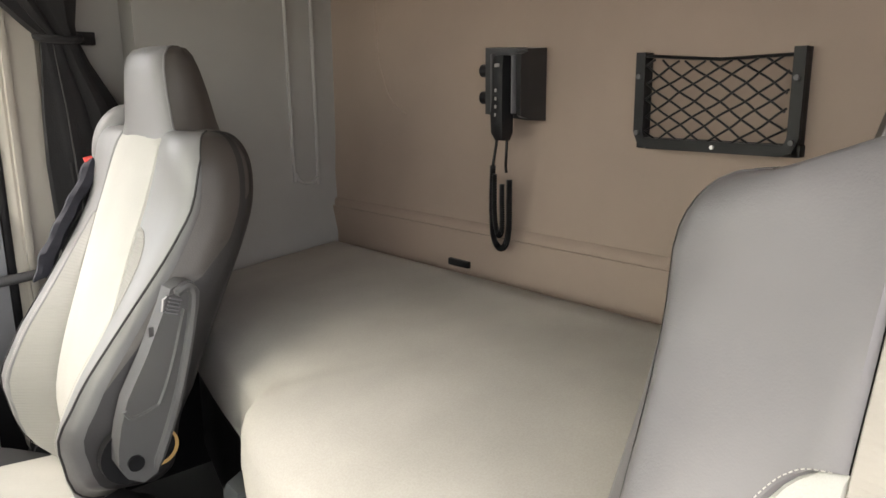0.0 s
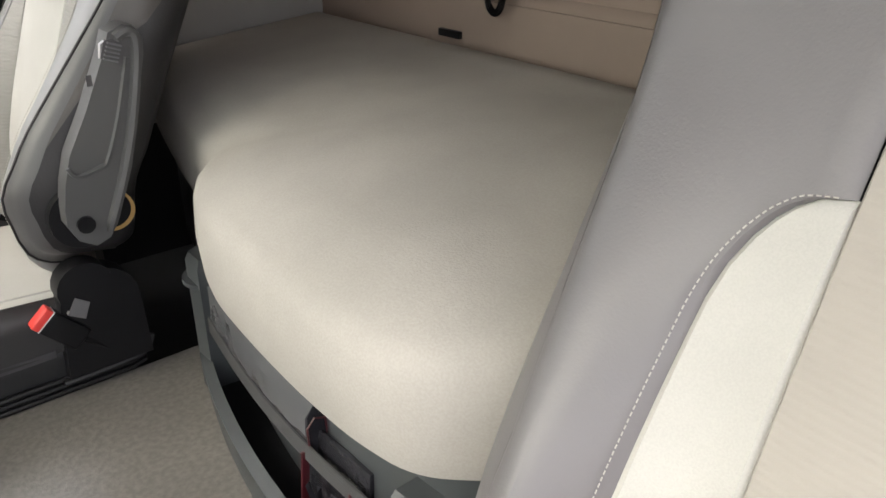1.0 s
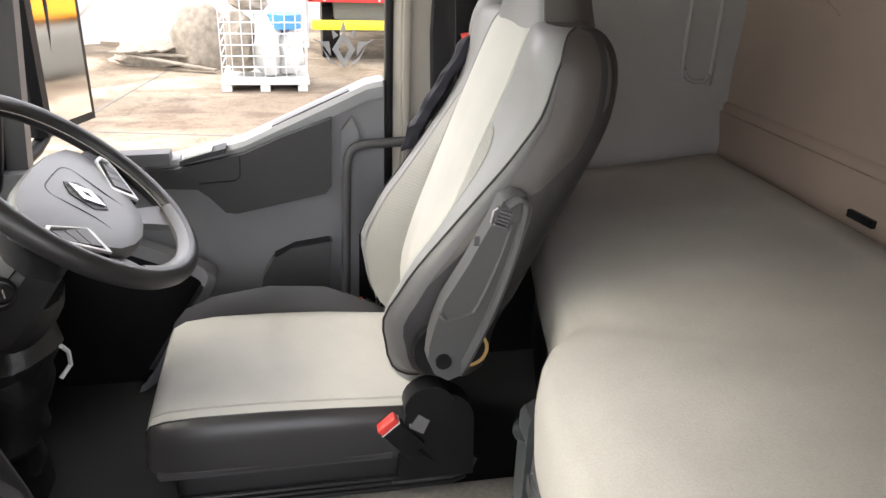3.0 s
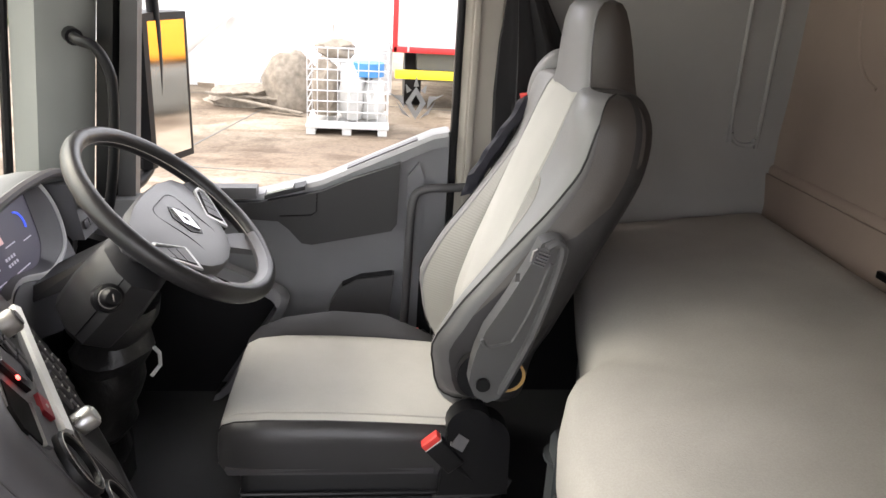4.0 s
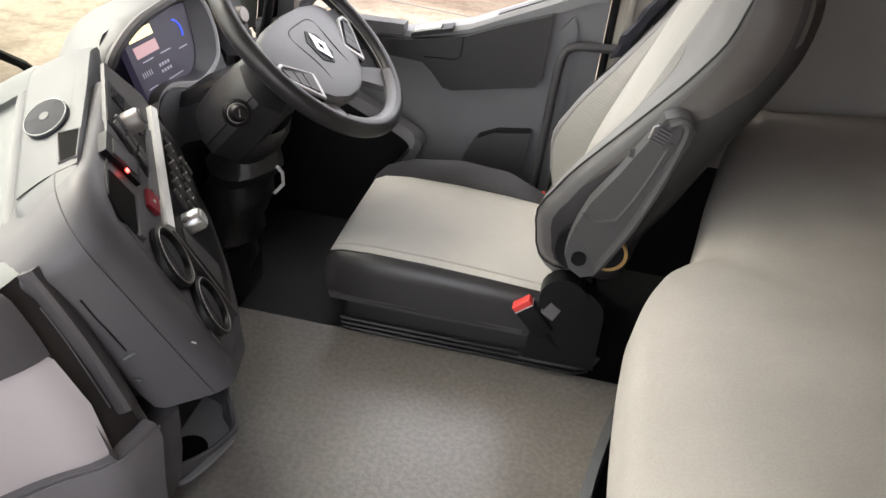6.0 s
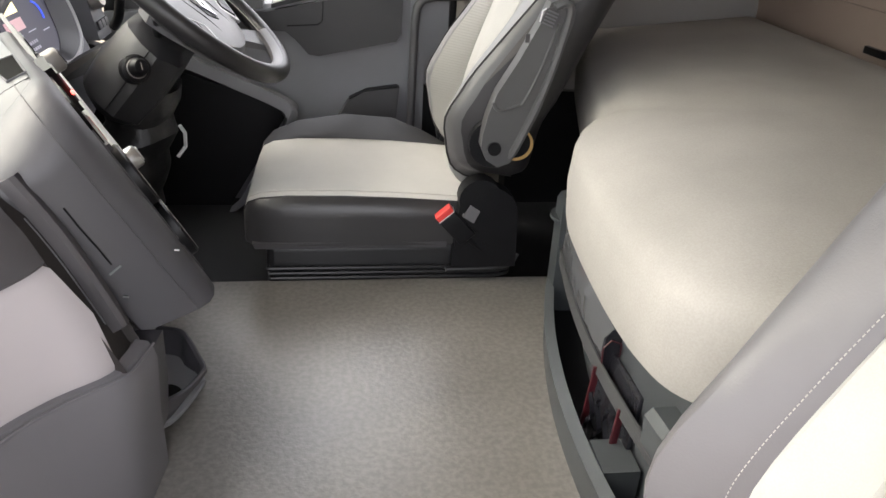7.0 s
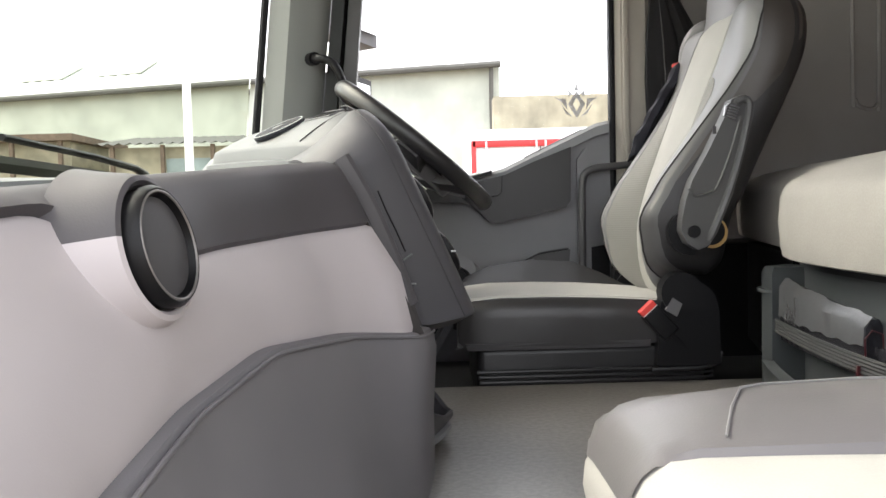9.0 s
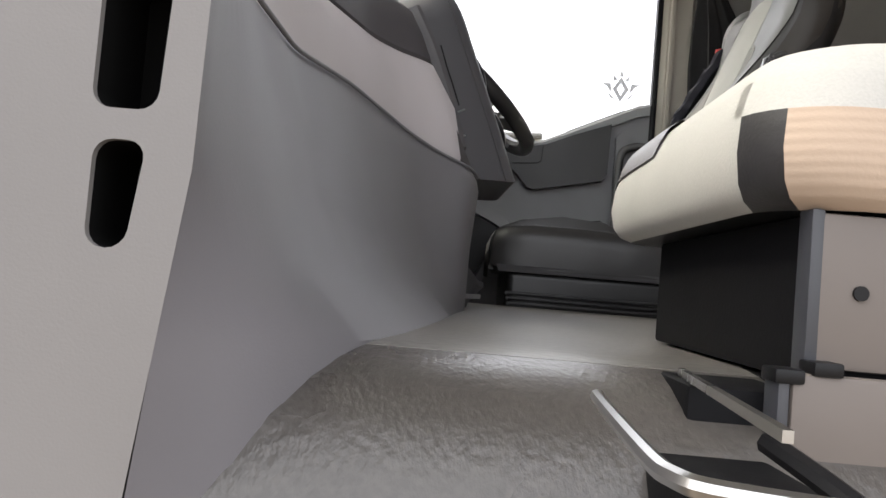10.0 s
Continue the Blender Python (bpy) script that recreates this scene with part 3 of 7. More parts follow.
    fold = [[(0.256 + 0.006 * k, -0.135 - 0.022 * k + 0.012 * math.sin(j * 0.9 + k), 0.022 + 0.011 * j), (0.262 + 0.006 * k, -0.126 - 0.022 * k + 0.014 * math.sin(j * 0.8 + k), 0.022 + 0.011 * j), (0.265 + 0.006 * k, -0.130 - 0.022 * k + 0.012 * math.sin(j * 0.9 + k), 0.022 + 0.011 * j)] for j in range(9)]
    part("plastic_sleeve", loft(fold), "vinyl", book)

# ---- things on the rear wall ----
net = thing("storage_net", "black wall pocket of knotted elastic net in a plastic frame", "storage net", (0, 0, 0))
NX, NY0, NY1, NZ0, NZ1 = 1.004, -0.326, -0.026, 0.826, 0.997
frame_line = [(NX, NY1 - 0.009, NZ1), (NX, NY1 - 0.009, NZ0 + 0.03), (NX, NY1 - 0.016, NZ0 + 0.014), (NX, NY1 - 0.03, NZ0 + 0.01), (NX, NY0 + 0.03, NZ0 + 0.01), (NX, NY0 + 0.016, NZ0 + 0.014), (NX, NY0 + 0.009, NZ0 + 0.03), (NX, NY0 + 0.009, NZ1)]


def band(points, half, thick):
    """A flat bar along a line that lies across x."""
    pts = [Vector(p) for p in points]
    rows_b = []
    for i, p in enumerate(pts):
        d = (pts[min(i + 1, len(pts) - 1)] - pts[max(i - 1, 0)]).normalized()
        side = Vector((1, 0, 0)).cross(d).normalized() * half
        rows_b.append([p - side + Vector((-thick, 0, 0)), p + side + Vector((-thick, 0, 0)), p + side, p - side])
    return bevelled(loft(rows_b), 0.002)


part("frame", band(frame_line, 0.0095, 0.010), "black", net)
part("backing_bar", box(NX, 1.03, NY0, NY1, NZ0, NZ0 + 0.02, 0.003), "black", net)
for y in (NY0 + 0.009, NY1 - 0.009):
    part("backing_post", box(NX, 1.03, y - 0.007, y + 0.007, NZ0, NZ1, 0.002), "black", net)
for y, z in ((NY0 + 0.009, 0.95), (NY0 + 0.009, 0.85), (NY1 - 0.009, 0.955), (NY1 - 0.009, 0.855)):
    part("screw", tube([(NX - 0.017, y, z), (NX - 0.012, y, z)], 0.0045, 10), "dark", net)
part("screw", tube([(NX - 0.017, -0.185, NZ0 + 0.01), (NX - 0.012, -0.185, NZ0 + 0.01)], 0.0035, 10), "chrome", net, "bright screw head")
part("net_hem", tube([(NX - 0.006, NY0 + 0.01, NZ1 - 0.012), (NX - 0.005, -0.185, NZ1 - 0.016), (NX - 0.006, NY1 - 0.01, NZ1 - 0.006)], 0.003, 6), "black", net)
ya, yb, za, zb = NY0 + 0.018, NY1 - 0.018, NZ0 + 0.018, NZ1 - 0.012
cell_y = (yb - ya) / 5.6
for sgn in (1, -1):
    for k in range(-5, 12):
        pts = []
        for j in range(25):
            f = j / 24
            y = ya + (k * 0.97 + 0.3 + (4.6 * f if sgn > 0 else 4.6 * (1 - f))) * cell_y
            if ya - 0.001 <= y <= yb + 0.001:
                wob = 0.0035 * math.sin(9 * f + k) + 0.0015 * math.sin(23 * f)
                pts.append((NX - 0.006 + 0.001 * sgn, y + wob, za + f * (zb - za) - 0.006 * math.sin(math.pi * (y - ya) / (yb - ya)) * f))
        if len(pts) > 1:
            part("net_cord", tube(pts, 0.0021, 5), "black", net)

unit = thing("night_heater_control", "black wall unit with a corded remote handset in its cradle", "control unit", (0, 0, 0))
part("housing", bevelled(loft([[(1.02, 0.207, 0.868), (1.02, 0.207, 1.016), (1.02, 0.334, 1.022), (1.02, 0.334, 0.878)], [(0.965, 0.211, 0.871), (0.965, 0.211, 1.013), (0.965, 0.330, 1.019), (0.965, 0.330, 0.881)]]), 0.006, 3), "base_dark", unit)
part("cheek", bevelled(loft([[(0.966, 0.209, 0.874), (0.966, 0.209, 1.008), (0.966, 0.236, 1.010), (0.966, 0.232, 0.876)], [(0.946, 0.211, 0.880), (0.946, 0.211, 1.002), (0.952, 0.230, 1.004), (0.952, 0.227, 0.882)]]), 0.006, 3), "base_dark", unit)
part("cradle_rail", box(0.95, 0.966, 0.296, 0.302, 0.885, 1.005, 0.002), "dark", unit)
for z in (0.915, 0.972):
    part("jack", tube([(0.985, 0.333, z), (0.985, 0.356, z)], 0.014, 12), "black", unit)
HAND = pose(0.956, 0.262, 0.832, -2.5, 3, 0)
hs = part("handset", moved(bevelled(loft([[(0.0, -0.017 * q, z), (0.0, 0.017 * q, z), (-d_, 0.013 * q, z), (-d_ - 0.003, 0.0, z), (-d_, -0.013 * q, z)] for q, d_, z in ((0.75, 0.020, -0.004), (1.22, 0.027, 0.012), (1.25, 0.029, 0.045), (1.05, 0.026, 0.09), (1.08, 0.026, 0.14), (0.95, 0.022, 0.168))]), 0.004, 2), HAND), "black", unit)
for k in range(4):
    part("key", moved(box(-0.0325, -0.029, -0.0022, 0.0022, 0.045 + 0.0165 * k, 0.052 + 0.0165 * k, 0.001), HAND), "satin_knob", hs, "small worn key")
part("badge", moved(box(-0.0295, -0.026, -0.006, 0.006, 0.145, 0.152, 0.001), HAND), "satin_knob", hs)
part("cradle_edge", box(0.944, 0.958, 0.2335, 0.2365, 0.885, 1.0, 0.001), "mid", unit)
part("lead", tube(smooth_line([(0.955, 0.256, 0.838), (0.955, 0.258, 0.80), (0.958, 0.262, 0.775), (0.96, 0.262, 0.76)], 5), 0.0035, 6), "black", unit)
part("lead", tube(smooth_line([(0.972, 0.30, 0.885), (0.968, 0.298, 0.83), (0.962, 0.30, 0.79), (0.96, 0.302, 0.77)], 5), 0.0035, 6), "black", unit)
loop = smooth_line([(0.962, 0.304, 0.772), (0.962, 0.306, 0.70), (0.962, 0.304, 0.64), (0.962, 0.297, 0.606), (0.962, 0.280, 0.592), (0.962, 0.264, 0.604), (0.962, 0.256, 0.64), (0.962, 0.255, 0.70), (0.962, 0.255, 0.745)], 26)
inner = smooth_line([(0.954, 0.291, 0.755), (0.954, 0.291, 0.68), (0.956, 0.287, 0.635), (0.956, 0.278, 0.622), (0.956, 0.270, 0.64), (0.954, 0.269, 0.70), (0.954, 0.269, 0.735)], 26)
part("coiled_cord", tube(inner, [0.0062 if i % 2 else 0.0048 for i in range(len(inner))], 10), "black", unit, "tightly coiled black cord")
part("coiled_cord", tube(loop, [0.0072 if i % 2 else 0.0056 for i in range(len(loop))], 10), "black", unit, "tightly coiled black cord")

# ---- seats ----
BACK_Z = [0.165, 0.19, 0.23, 0.30, 0.36, 0.45, 0.55, 0.65, 0.70, 0.74, 0.79, 0.825, 0.85, 0.864, 0.868]
BACK_C = [0.20, 0.186, 0.178, 0.172, 0.176, 0.198, 0.228, 0.26, 0.278, 0.294, 0.315, 0.33, 0.342, 0.356, 0.375]
BACK_B = [0.175, 0.13, 0.098, 0.085, 0.09, 0.146, 0.218, 0.286, 0.314, 0.331, 0.338, 0.342, 0.35, 0.362, 0.38]
BACK_R = [0.25, 0.262, 0.27, 0.276, 0.286, 0.322, 0.366, 0.412, 0.432, 0.444, 0.45, 0.448, 0.44, 0.428, 0.412]
BACK_W = [0.20, 0.235, 0.262, 0.28, 0.286, 0.289, 0.29, 0.288, 0.286, 0.283, 0.275, 0.263, 0.246, 0.226, 0.20]
WIDTH_DRIVER = [0.19, 0.222, 0.244, 0.252, 0.255, 0.259, 0.262, 0.266, 0.269, 0.27, 0.266, 0.257, 0.242, 0.224, 0.20]
SEAM_F = [0.66, 0.675, 0.685, 0.69, 0.69, 0.685, 0.67, 0.64, 0.62, 0.6, 0.6, 0.6, 0.6, 0.6, 0.6]


def refined(tab, zs):
    """A table's values at the heights zs, along a smooth curve through its points."""
    out = []
    n = len(BACK_Z)
    for z in zs:
        i = max(0, min(n - 2, sum(1 for v in BACK_Z if v <= z) - 1))
        h = BACK_Z[i + 1] - BACK_Z[i]
        t = (z - BACK_Z[i]) / h
        m0 = (tab[i + 1] - tab[max(0, i - 1)]) / (BACK_Z[i + 1] - BACK_Z[max(0, i - 1)]) * h
        m1 = (tab[min(n - 1, i + 2)] - tab[i]) / (BACK_Z[min(n - 1, i + 2)] - BACK_Z[i]) * h
        out.append((2 * t ** 3 - 3 * t * t + 1) * tab[i] + (t ** 3 - 2 * t * t + t) * m0 + (3 * t * t - 2 * t ** 3) * tab[i + 1] + (t ** 3 - t * t) * m1)
    return out


FINE_Z = [0.165, 0.177, 0.19, 0.21, 0.23, 0.265, 0.30, 0.33, 0.36, 0.39, 0.42, 0.45, 0.475, 0.50, 0.525, 0.55, 0.575, 0.60, 0.62, 0.635, 0.645, 0.655, 0.66, 0.675, 0.688, 0.695, 0.70, 0.72, 0.74, 0.765, 0.79, 0.81, 0.825, 0.84, 0.85, 0.858, 0.864, 0.868]
BACK_C, BACK_B, BACK_R, BACK_W, SEAM_F, DRIVER_W = [refined(tab, FINE_Z) for tab in (BACK_C, BACK_B, BACK_R, BACK_W, SEAM_F, WIDTH_DRIVER)]
BACK_Z = FINE_Z
MIDDLE_F = [0.425, 0.41, 0.32, 0.16, 0.0, -0.16, -0.32, -0.41, -0.425]
INSERT_S = [0.0, 0.06, 0.3, 0.6, 0.94, 1.0]
BOLSTER_S = [0.0, 0.03, 0.12, 0.3, 0.5, 0.68, 0.8, 0.89, 0.95, 0.985, 1.0]


def panel_f(i):
    """Where the driver seat's dark side panel begins on the bolster, nearer the middle low down."""
    if not PULL[0]:
        return 1.0
    return float(np.interp(BACK_Z[i], [0.165, 0.28, 0.40, 0.52, 0.66, 0.76, 0.82], [0.80, 0.81, 0.84, 0.88, 0.945, 0.985, 1.0]))


def seam_f(i, d):
    """Where insert and bolster meet, closing in an arch at the insert's top; d moves it inwards."""
    z, arch = BACK_Z[i], 0.66 if d else 0.70
    t = max(0.0, (z - arch + 0.085) / 0.085)
    if t >= 1:
        return 0.43 - d
    return 0.43 + (SEAM_F[i] - 0.43) * math.sqrt(1 - t * t) - d


def insert_f(i, s, d=0.0):
    return 0.425 - d + (seam_f(i, d) - 0.425 + d) * s


def bolster_f(i, s, d=0.0):
    return seam_f(i, d) + (panel_f(i) - seam_f(i, d)) * s


def smoother(t):
    t = max(0.0, min(1.0, t))
    return t * t * (3 - 2 * t)


PULL = [0.0]
TAPER_Z = [0.165, 0.30, 0.45, 0.56, 0.70, 0.80, 0.868]
PASSENGER_TAPER = [0.70, 0.73, 0.78, 0.85, 0.93, 0.99, 1.0]
DRIVER_TAPER = [0.93, 0.93, 0.92, 0.92, 0.94, 0.98, 1.0]


def half_width(i):
    return DRIVER_W[i] if PULL[0] else BACK_W[i]


def taper(i):
    """How much narrower the bolster's front edge stands than the shell behind it."""
    return float(np.interp(BACK_Z[i], TAPER_Z, DRIVER_TAPER if PULL[0] else PASSENGER_TAPER))


def low_z(z, a):
    """The driver seat's backrest ends higher at its sides, above the hinge."""
    if not PULL[0] or z > 0.42:
        return z
    low = 0.165 + 0.075 * smoother((a - 0.55) / 0.4)
    return low + (z - 0.165) * (0.42 - low) / 0.255


def back_point(i, f, d=0.0):
    """A point of the backrest's front: row i, f from -1 to 1 across."""
    c, b, r, w = BACK_C[i], BACK_B[i], BACK_R[i], half_width(i)
    b += PULL[0] * (1 - smoother((BACK_Z[i] - 0.28) / 0.20))
    a = abs(f)
    x = c + (b - 0.025 - c) * smoother((a - 0.3) / 0.46)
    x += 0.012 * (1 - (a / 0.42) ** 2) * -1 if a < 0.42 else 0
    if a > 0.76:
        x += 0.030 * (1 - math.sqrt(max(0, 1 - ((a - 0.76) / 0.24) ** 2)))
    if abs(a - 0.425 + d) < 0.004 or abs(a - seam_f(i, d)) < 0.004:
        x += 0.005
    rise = 0.0 if PULL[0] else 0.055 * smoother((1.0 - a) / 0.85) * smoother((BACK_Z[i] - 0.70) / 0.168)
    return (x, f * w * (1 - (1 - taper(i)) * smoother((a - 0.5) / 0.5)), low_z(BACK_Z[i], a) + rise)


CAP_F = [-1.0, -0.8, -0.5, 0.0, 0.5, 0.8, 1.0]


def grid(rows_g):
    return loft(rows_g, closed=False, caps=False)


def stitches(line, parent, off, size=0.0012, gap=0.0052):
    """A row of short raised threads along a line."""
    bm = bmesh.new()
    pts = [Vector(p) for p in line]
    run, nxt = 0.0, 0.0
    for p, q in zip(pts, pts[1:]):
        d = q - p
        n = d.length
        while nxt <= run + n and n > 1e-6:
            c = p + d * ((nxt - run) / n) + Vector(off)
            t = d.normalized() * gap * 0.33
            s = t.cross(Vector(off).normalized()).normalized() * size * 0.5
            h = Vector(off).normalized() * size * 0.5
            vs = [bm.verts.new(c + k) for k in (-t - s, t - s, t + s, -t + s)] + [bm.verts.new(c + h + k * 0.7) for k in (-t - s, t - s, t + s, -t + s)]
            for f in ((4, 5, 6, 7), (0, 1, 5, 4), (1, 2, 6, 5), (2, 3, 7, 6), (3, 0, 4, 7)):
                bm.faces.new([vs[k] for k in f])
            nxt += gap
        run += n
    return part("stitching", bm, "thread", parent, "pale twin-needle stitching")


def ribbed_cushion(s):
    """The driver seat's cushion: fabric middle between raised leather bolsters."""
    cx = [-0.338, -0.336, -0.325, -0.30, -0.24, -0.12, 0.0, 0.08, 0.15, 0.2]
    ct = [0.135, 0.165, 0.186, 0.197, 0.203, 0.203, 0.198, 0.192, 0.186, 0.18]
    cb = [0.115, 0.10, 0.092, 0.09, 0.09, 0.09, 0.09, 0.09, 0.09, 0.09]
    cw = [0.185, 0.197, 0.207, 0.214, 0.218, 0.22, 0.22, 0.218, 0.215, 0.21]
    hump = [0, 0, 0.012, 0.030, 0.052, 0.072, 0.068, 0.036, 0.0, -0.01]
    ks = [-1, -0.99, -0.955, -0.90, -0.83, -0.79, -0.78, -0.77, -0.6, -0.3, 0, 0.3, 0.6, 0.77, 0.78, 0.79, 0.83, 0.90, 0.955, 0.99, 1]
    rows_c = []
    for x, t, b, w, h in zip(cx, ct, cb, cw, hump):
        row = [(x, -w, b)]
        for k in ks:
            a = abs(k)
            z = t - 0.004 * k * k
            if a > 0.78:
                edge = (a - 0.78) / 0.22
                lift = (h if k > 0 else h * 0.15) * math.sin(math.pi * min(1, edge * 1.15) ** 0.8) if edge < 0.87 else 0
                z = t - 0.004 + lift - 0.06 * (1 - math.sqrt(max(0, 1 - edge ** 2.6)))
            if k < -0.78:
                edge = max(0.0, (a - 0.86) / 0.14)
                z = t - 0.004 - 0.045 * (1 - math.sqrt(max(0, 1 - edge ** 2.2)))
            elif abs(a - 0.78) < 0.004:
                z -= 0.005
            row.append((x, k * w, z))
        row.append((x, w, b))
        rows_c.append(row)
    mid_cols = [j for j in range(1, len(ks) + 1) if -0.901 <= ks[j - 1] <= 0.781]
    cu = part("cushion", grid([[r_[j] for j in mid_cols] for r_ in rows_c]), "seat_fabric", s, "cream fabric seat panel")
    part("front_edge", grid([[(p[0], p[1], p[2]) for p in rows_c[0][1:-1]], [(p[0] + 0.012, p[1], min(0.09, p[2] - 0.002)) for p in rows_c[0][1:-1]]]), "dark_leather", cu)
    for sg in (-1, 1):
        cols = [j for j in range(len(ks) + 2) if (j == 0 and sg < 0) or (j == len(ks) + 1 and sg > 0) or (0 < j <= len(ks) and ks[j - 1] * sg >= (0.779 if sg > 0 else 0.899))]
        part("bolster", grid([[r_[j] for j in cols] for r_ in rows_c]), "dark_leather", cu, "dark grey leather bolster")
    ln = [Vector(r_[ks.index(-0.90) + 1]) for r_ in rows_c]
    part("seam", tube(ln, 0.0018, 5), "dark_leather", cu)


def plain_cushion(s):
    """The passenger seat's cushion: leather top, cream front, tan ribbed outer side."""
    r = 0.055

    def ring(z, inset):
        x0, w = -0.346 + inset, 0.222 - inset
        arc = [math.pi / 2 * k / 8 for k in range(9)]
        inner = [(0.2, w), (0.08, w), (-0.06, w), (-0.2, w)] + [(x0 + r - r * math.sin(a), w - r + r * math.cos(a)) for a in arc]
        front = [(x0, (w - r) * (1 - k / 5)) for k in range(1, 10)]
        outer = [(x, -y) for x, y in inner[::-1]]
        return [Vector((x, y, z - (0.01 * (x + 0.346) / 0.546 if z > 0.15 else 0))) for x, y in inner + front + outer]

    levels = [(0.100, 0.016), (0.105, 0.006), (0.114, 0.0), (0.132, -0.003), (0.154, -0.001), (0.167, 0.003), (0.178, 0.008)]
    rings = [ring(z, q) for z, q in levels]
    tops = [ring(z, q) for z, q in ((0.178, 0.008), (0.19, 0.015), (0.198, 0.025), (0.2035, 0.036), (0.206, 0.06), (0.207, 0.11), (0.2075, 0.16))]
    cu = part("cushion", loft(tops), "seat_fabric", s, "cream fabric seat panel")
    part("underside", loft([rings[0], [p + Vector((0, 0, 0.003)) for p in rings[0]]]), "black", cu)
    m = len(rings[0])
    for name, i, j, mat, lab in (("inner_side", 0, 8, "lilac_leather", "lilac-grey leather side"), ("front_panel", 8, m - 12, "seat_fabric", "cream fabric front"), ("corner_band", m - 12, m - 9, "dark_leather", "dark grey leather corner band"), ("outer_side", m - 9, m - 1, "tan_ribbed", "tan ribbed fabric side")):
        part(name, grid([ring_[i:j + 1] for ring_ in (rings if i < 12 else rings[:5])]), mat, cu, lab)
    part("upper_side", grid([ring_[m - 13:] for ring_ in rings[4:]]), "seat_fabric", cu)
    # raised inboard bolster
    profile = [(0.028, 0.200), (0.034, 0.2105), (0.06, 0.2145), (0.10, 0.218), (0.15, 0.217), (0.185, 0.209), (0.207, 0.193), (0.219, 0.172), (0.2255, 0.145), (0.2265, 0.12)]
    rows_p = []
    for x, cap in ((-0.3455, 0.166), (-0.340, 0.180), (-0.333, 0.192), (-0.323, 0.200), (-0.312, 0.2055), (-0.288, 0.211), (-0.26, 0.216), (-0.2, 0.22), (-0.1, 0.22), (-0.04, 0.218), (0.0, 0.208), (0.03, 0.185), (0.05, 0.165), (0.1, 0.15), (0.2, 0.14)):
        cut = 0.0
        if x < -0.346 + r:
            k = min(r, r - (x + 0.346))
            cut = r - math.sqrt(max(0.0, r * r - k * k))
        wmax = 0.2265 - min(cut, 0.05)
        rows_p.append([(x, 0.028 + (y - 0.028) * (wmax - 0.028) / 0.1985, min(z, cap - 0.10 * max(0, y - 0.18)) + (0.018 * math.sin(math.pi * min(1, (x + 0.348) / 0.52)) * math.sin(math.pi * min(1, (y - 0.028) / 0.2)))) for y, z in profile])
    bo = part("bolster", grid(rows_p), "lilac_leather", cu, "lilac-grey leather bolster")
    part("seam", tube([(-0.04, 0.148, 0.2335), (-0.1, 0.148, 0.2348), (-0.19, 0.148, 0.2318), (-0.212, 0.14, 0.2312), (-0.24, 0.09, 0.227), (-0.262, 0.045, 0.217)], 0.0012, 5), "leather", bo, "pale seam on the bolster")


def seat(name, label, at, armrest_side=0, foot=-0.058):
    """A truck seat facing the windscreen, its middle at the origin."""
    s = thing(name, label, "seat", at)
    n = len(BACK_Z)
    PULL[0] = 0.03 if armrest_side else 0.0
    d = 0.0 if armrest_side else 0.19
    # backrest: fabric middle, ribbed inserts, leather bolsters, dark shell
    bk = part("backrest", grid([[back_point(i, f * (0.425 - d) / 0.425, d) for f in MIDDLE_F] for i in range(n)]), "seat_fabric" if armrest_side else "insert", s, "cream fabric middle panel" if armrest_side else "ribbed beige fabric middle panel")
    top = BACK_Z.index(0.70) if armrest_side else BACK_Z.index(0.66)
    for sg in (-1, 1):
        part("bolster", grid([[back_point(i, sg * bolster_f(i, q, d), d) for q in BOLSTER_S] for i in range(n)]), "bolster" if armrest_side else "lilac_leather", bk, "grey leather bolster")
        part("insert", grid([[back_point(i, sg * insert_f(i, q, d), d) for q in INSERT_S] for i in range(top + 1)]), "grey_insert" if armrest_side else "seat_fabric", bk, "finely ribbed beige fabric insert" if armrest_side else "cream fabric insert")
        if armrest_side:
            part("side_panel", grid([[back_point(i, sg * (panel_f(i) + (1.0 - panel_f(i)) * q), d) for q in (0.0, 0.15, 0.4, 0.65, 0.85, 1.0)] for i in range(n)]), "panel_leather", bk, "dark grey leather side panel")
        stitches(smooth_line([Vector(back_point(i, sg * bolster_f(i, 0.045, d))) for i in range(2, top + 1)], 3), bk, (-0.003, 0, 0.0008))
    rear = []
    for i in range(n):
        c, b, r, w, tp = BACK_C[i], BACK_B[i], BACK_R[i], half_width(i), taper(i)
        z = low_z(BACK_Z[i], 1.0)
        x0 = back_point(i, 1.0)[0]
        half = [(x0, w * tp), (x0 + (r - x0) * 0.2, w * (tp + (1 - tp) * 0.42)), (x0 + (r - x0) * 0.45, w * (tp + (1 - tp) * 0.86)), (x0 + (r - x0) * 0.65, w * 1.008), (r - 0.022, w * 0.985), (r - 0.006, w * 0.93), (r, w * 0.84), (r + 0.004, w * 0.4), (r + 0.005, 0)]
        rear.append([(x, y, z) for x, y in half] + [(x, -y, z) for x, y in half[-2::-1]])
    part("shell", grid(rear), "shell", bk, "charcoal backrest shell")
    cap = [[back_point(n - 1, f) for f in CAP_F], [(BACK_R[-1] + 0.004, f * half_width(n - 1), back_point(n - 1, f)[2]) for f in CAP_F]]
    part("top_cap", grid(cap), "flank" if armrest_side else "lilac_leather", bk)
    # leather flank over the upper shell, its lower edge rising to the rear
    for sg in (-1, 1):
        fl = []
        for i in range(BACK_Z.index(0.45 if armrest_side else 0.19), n):
            row = []
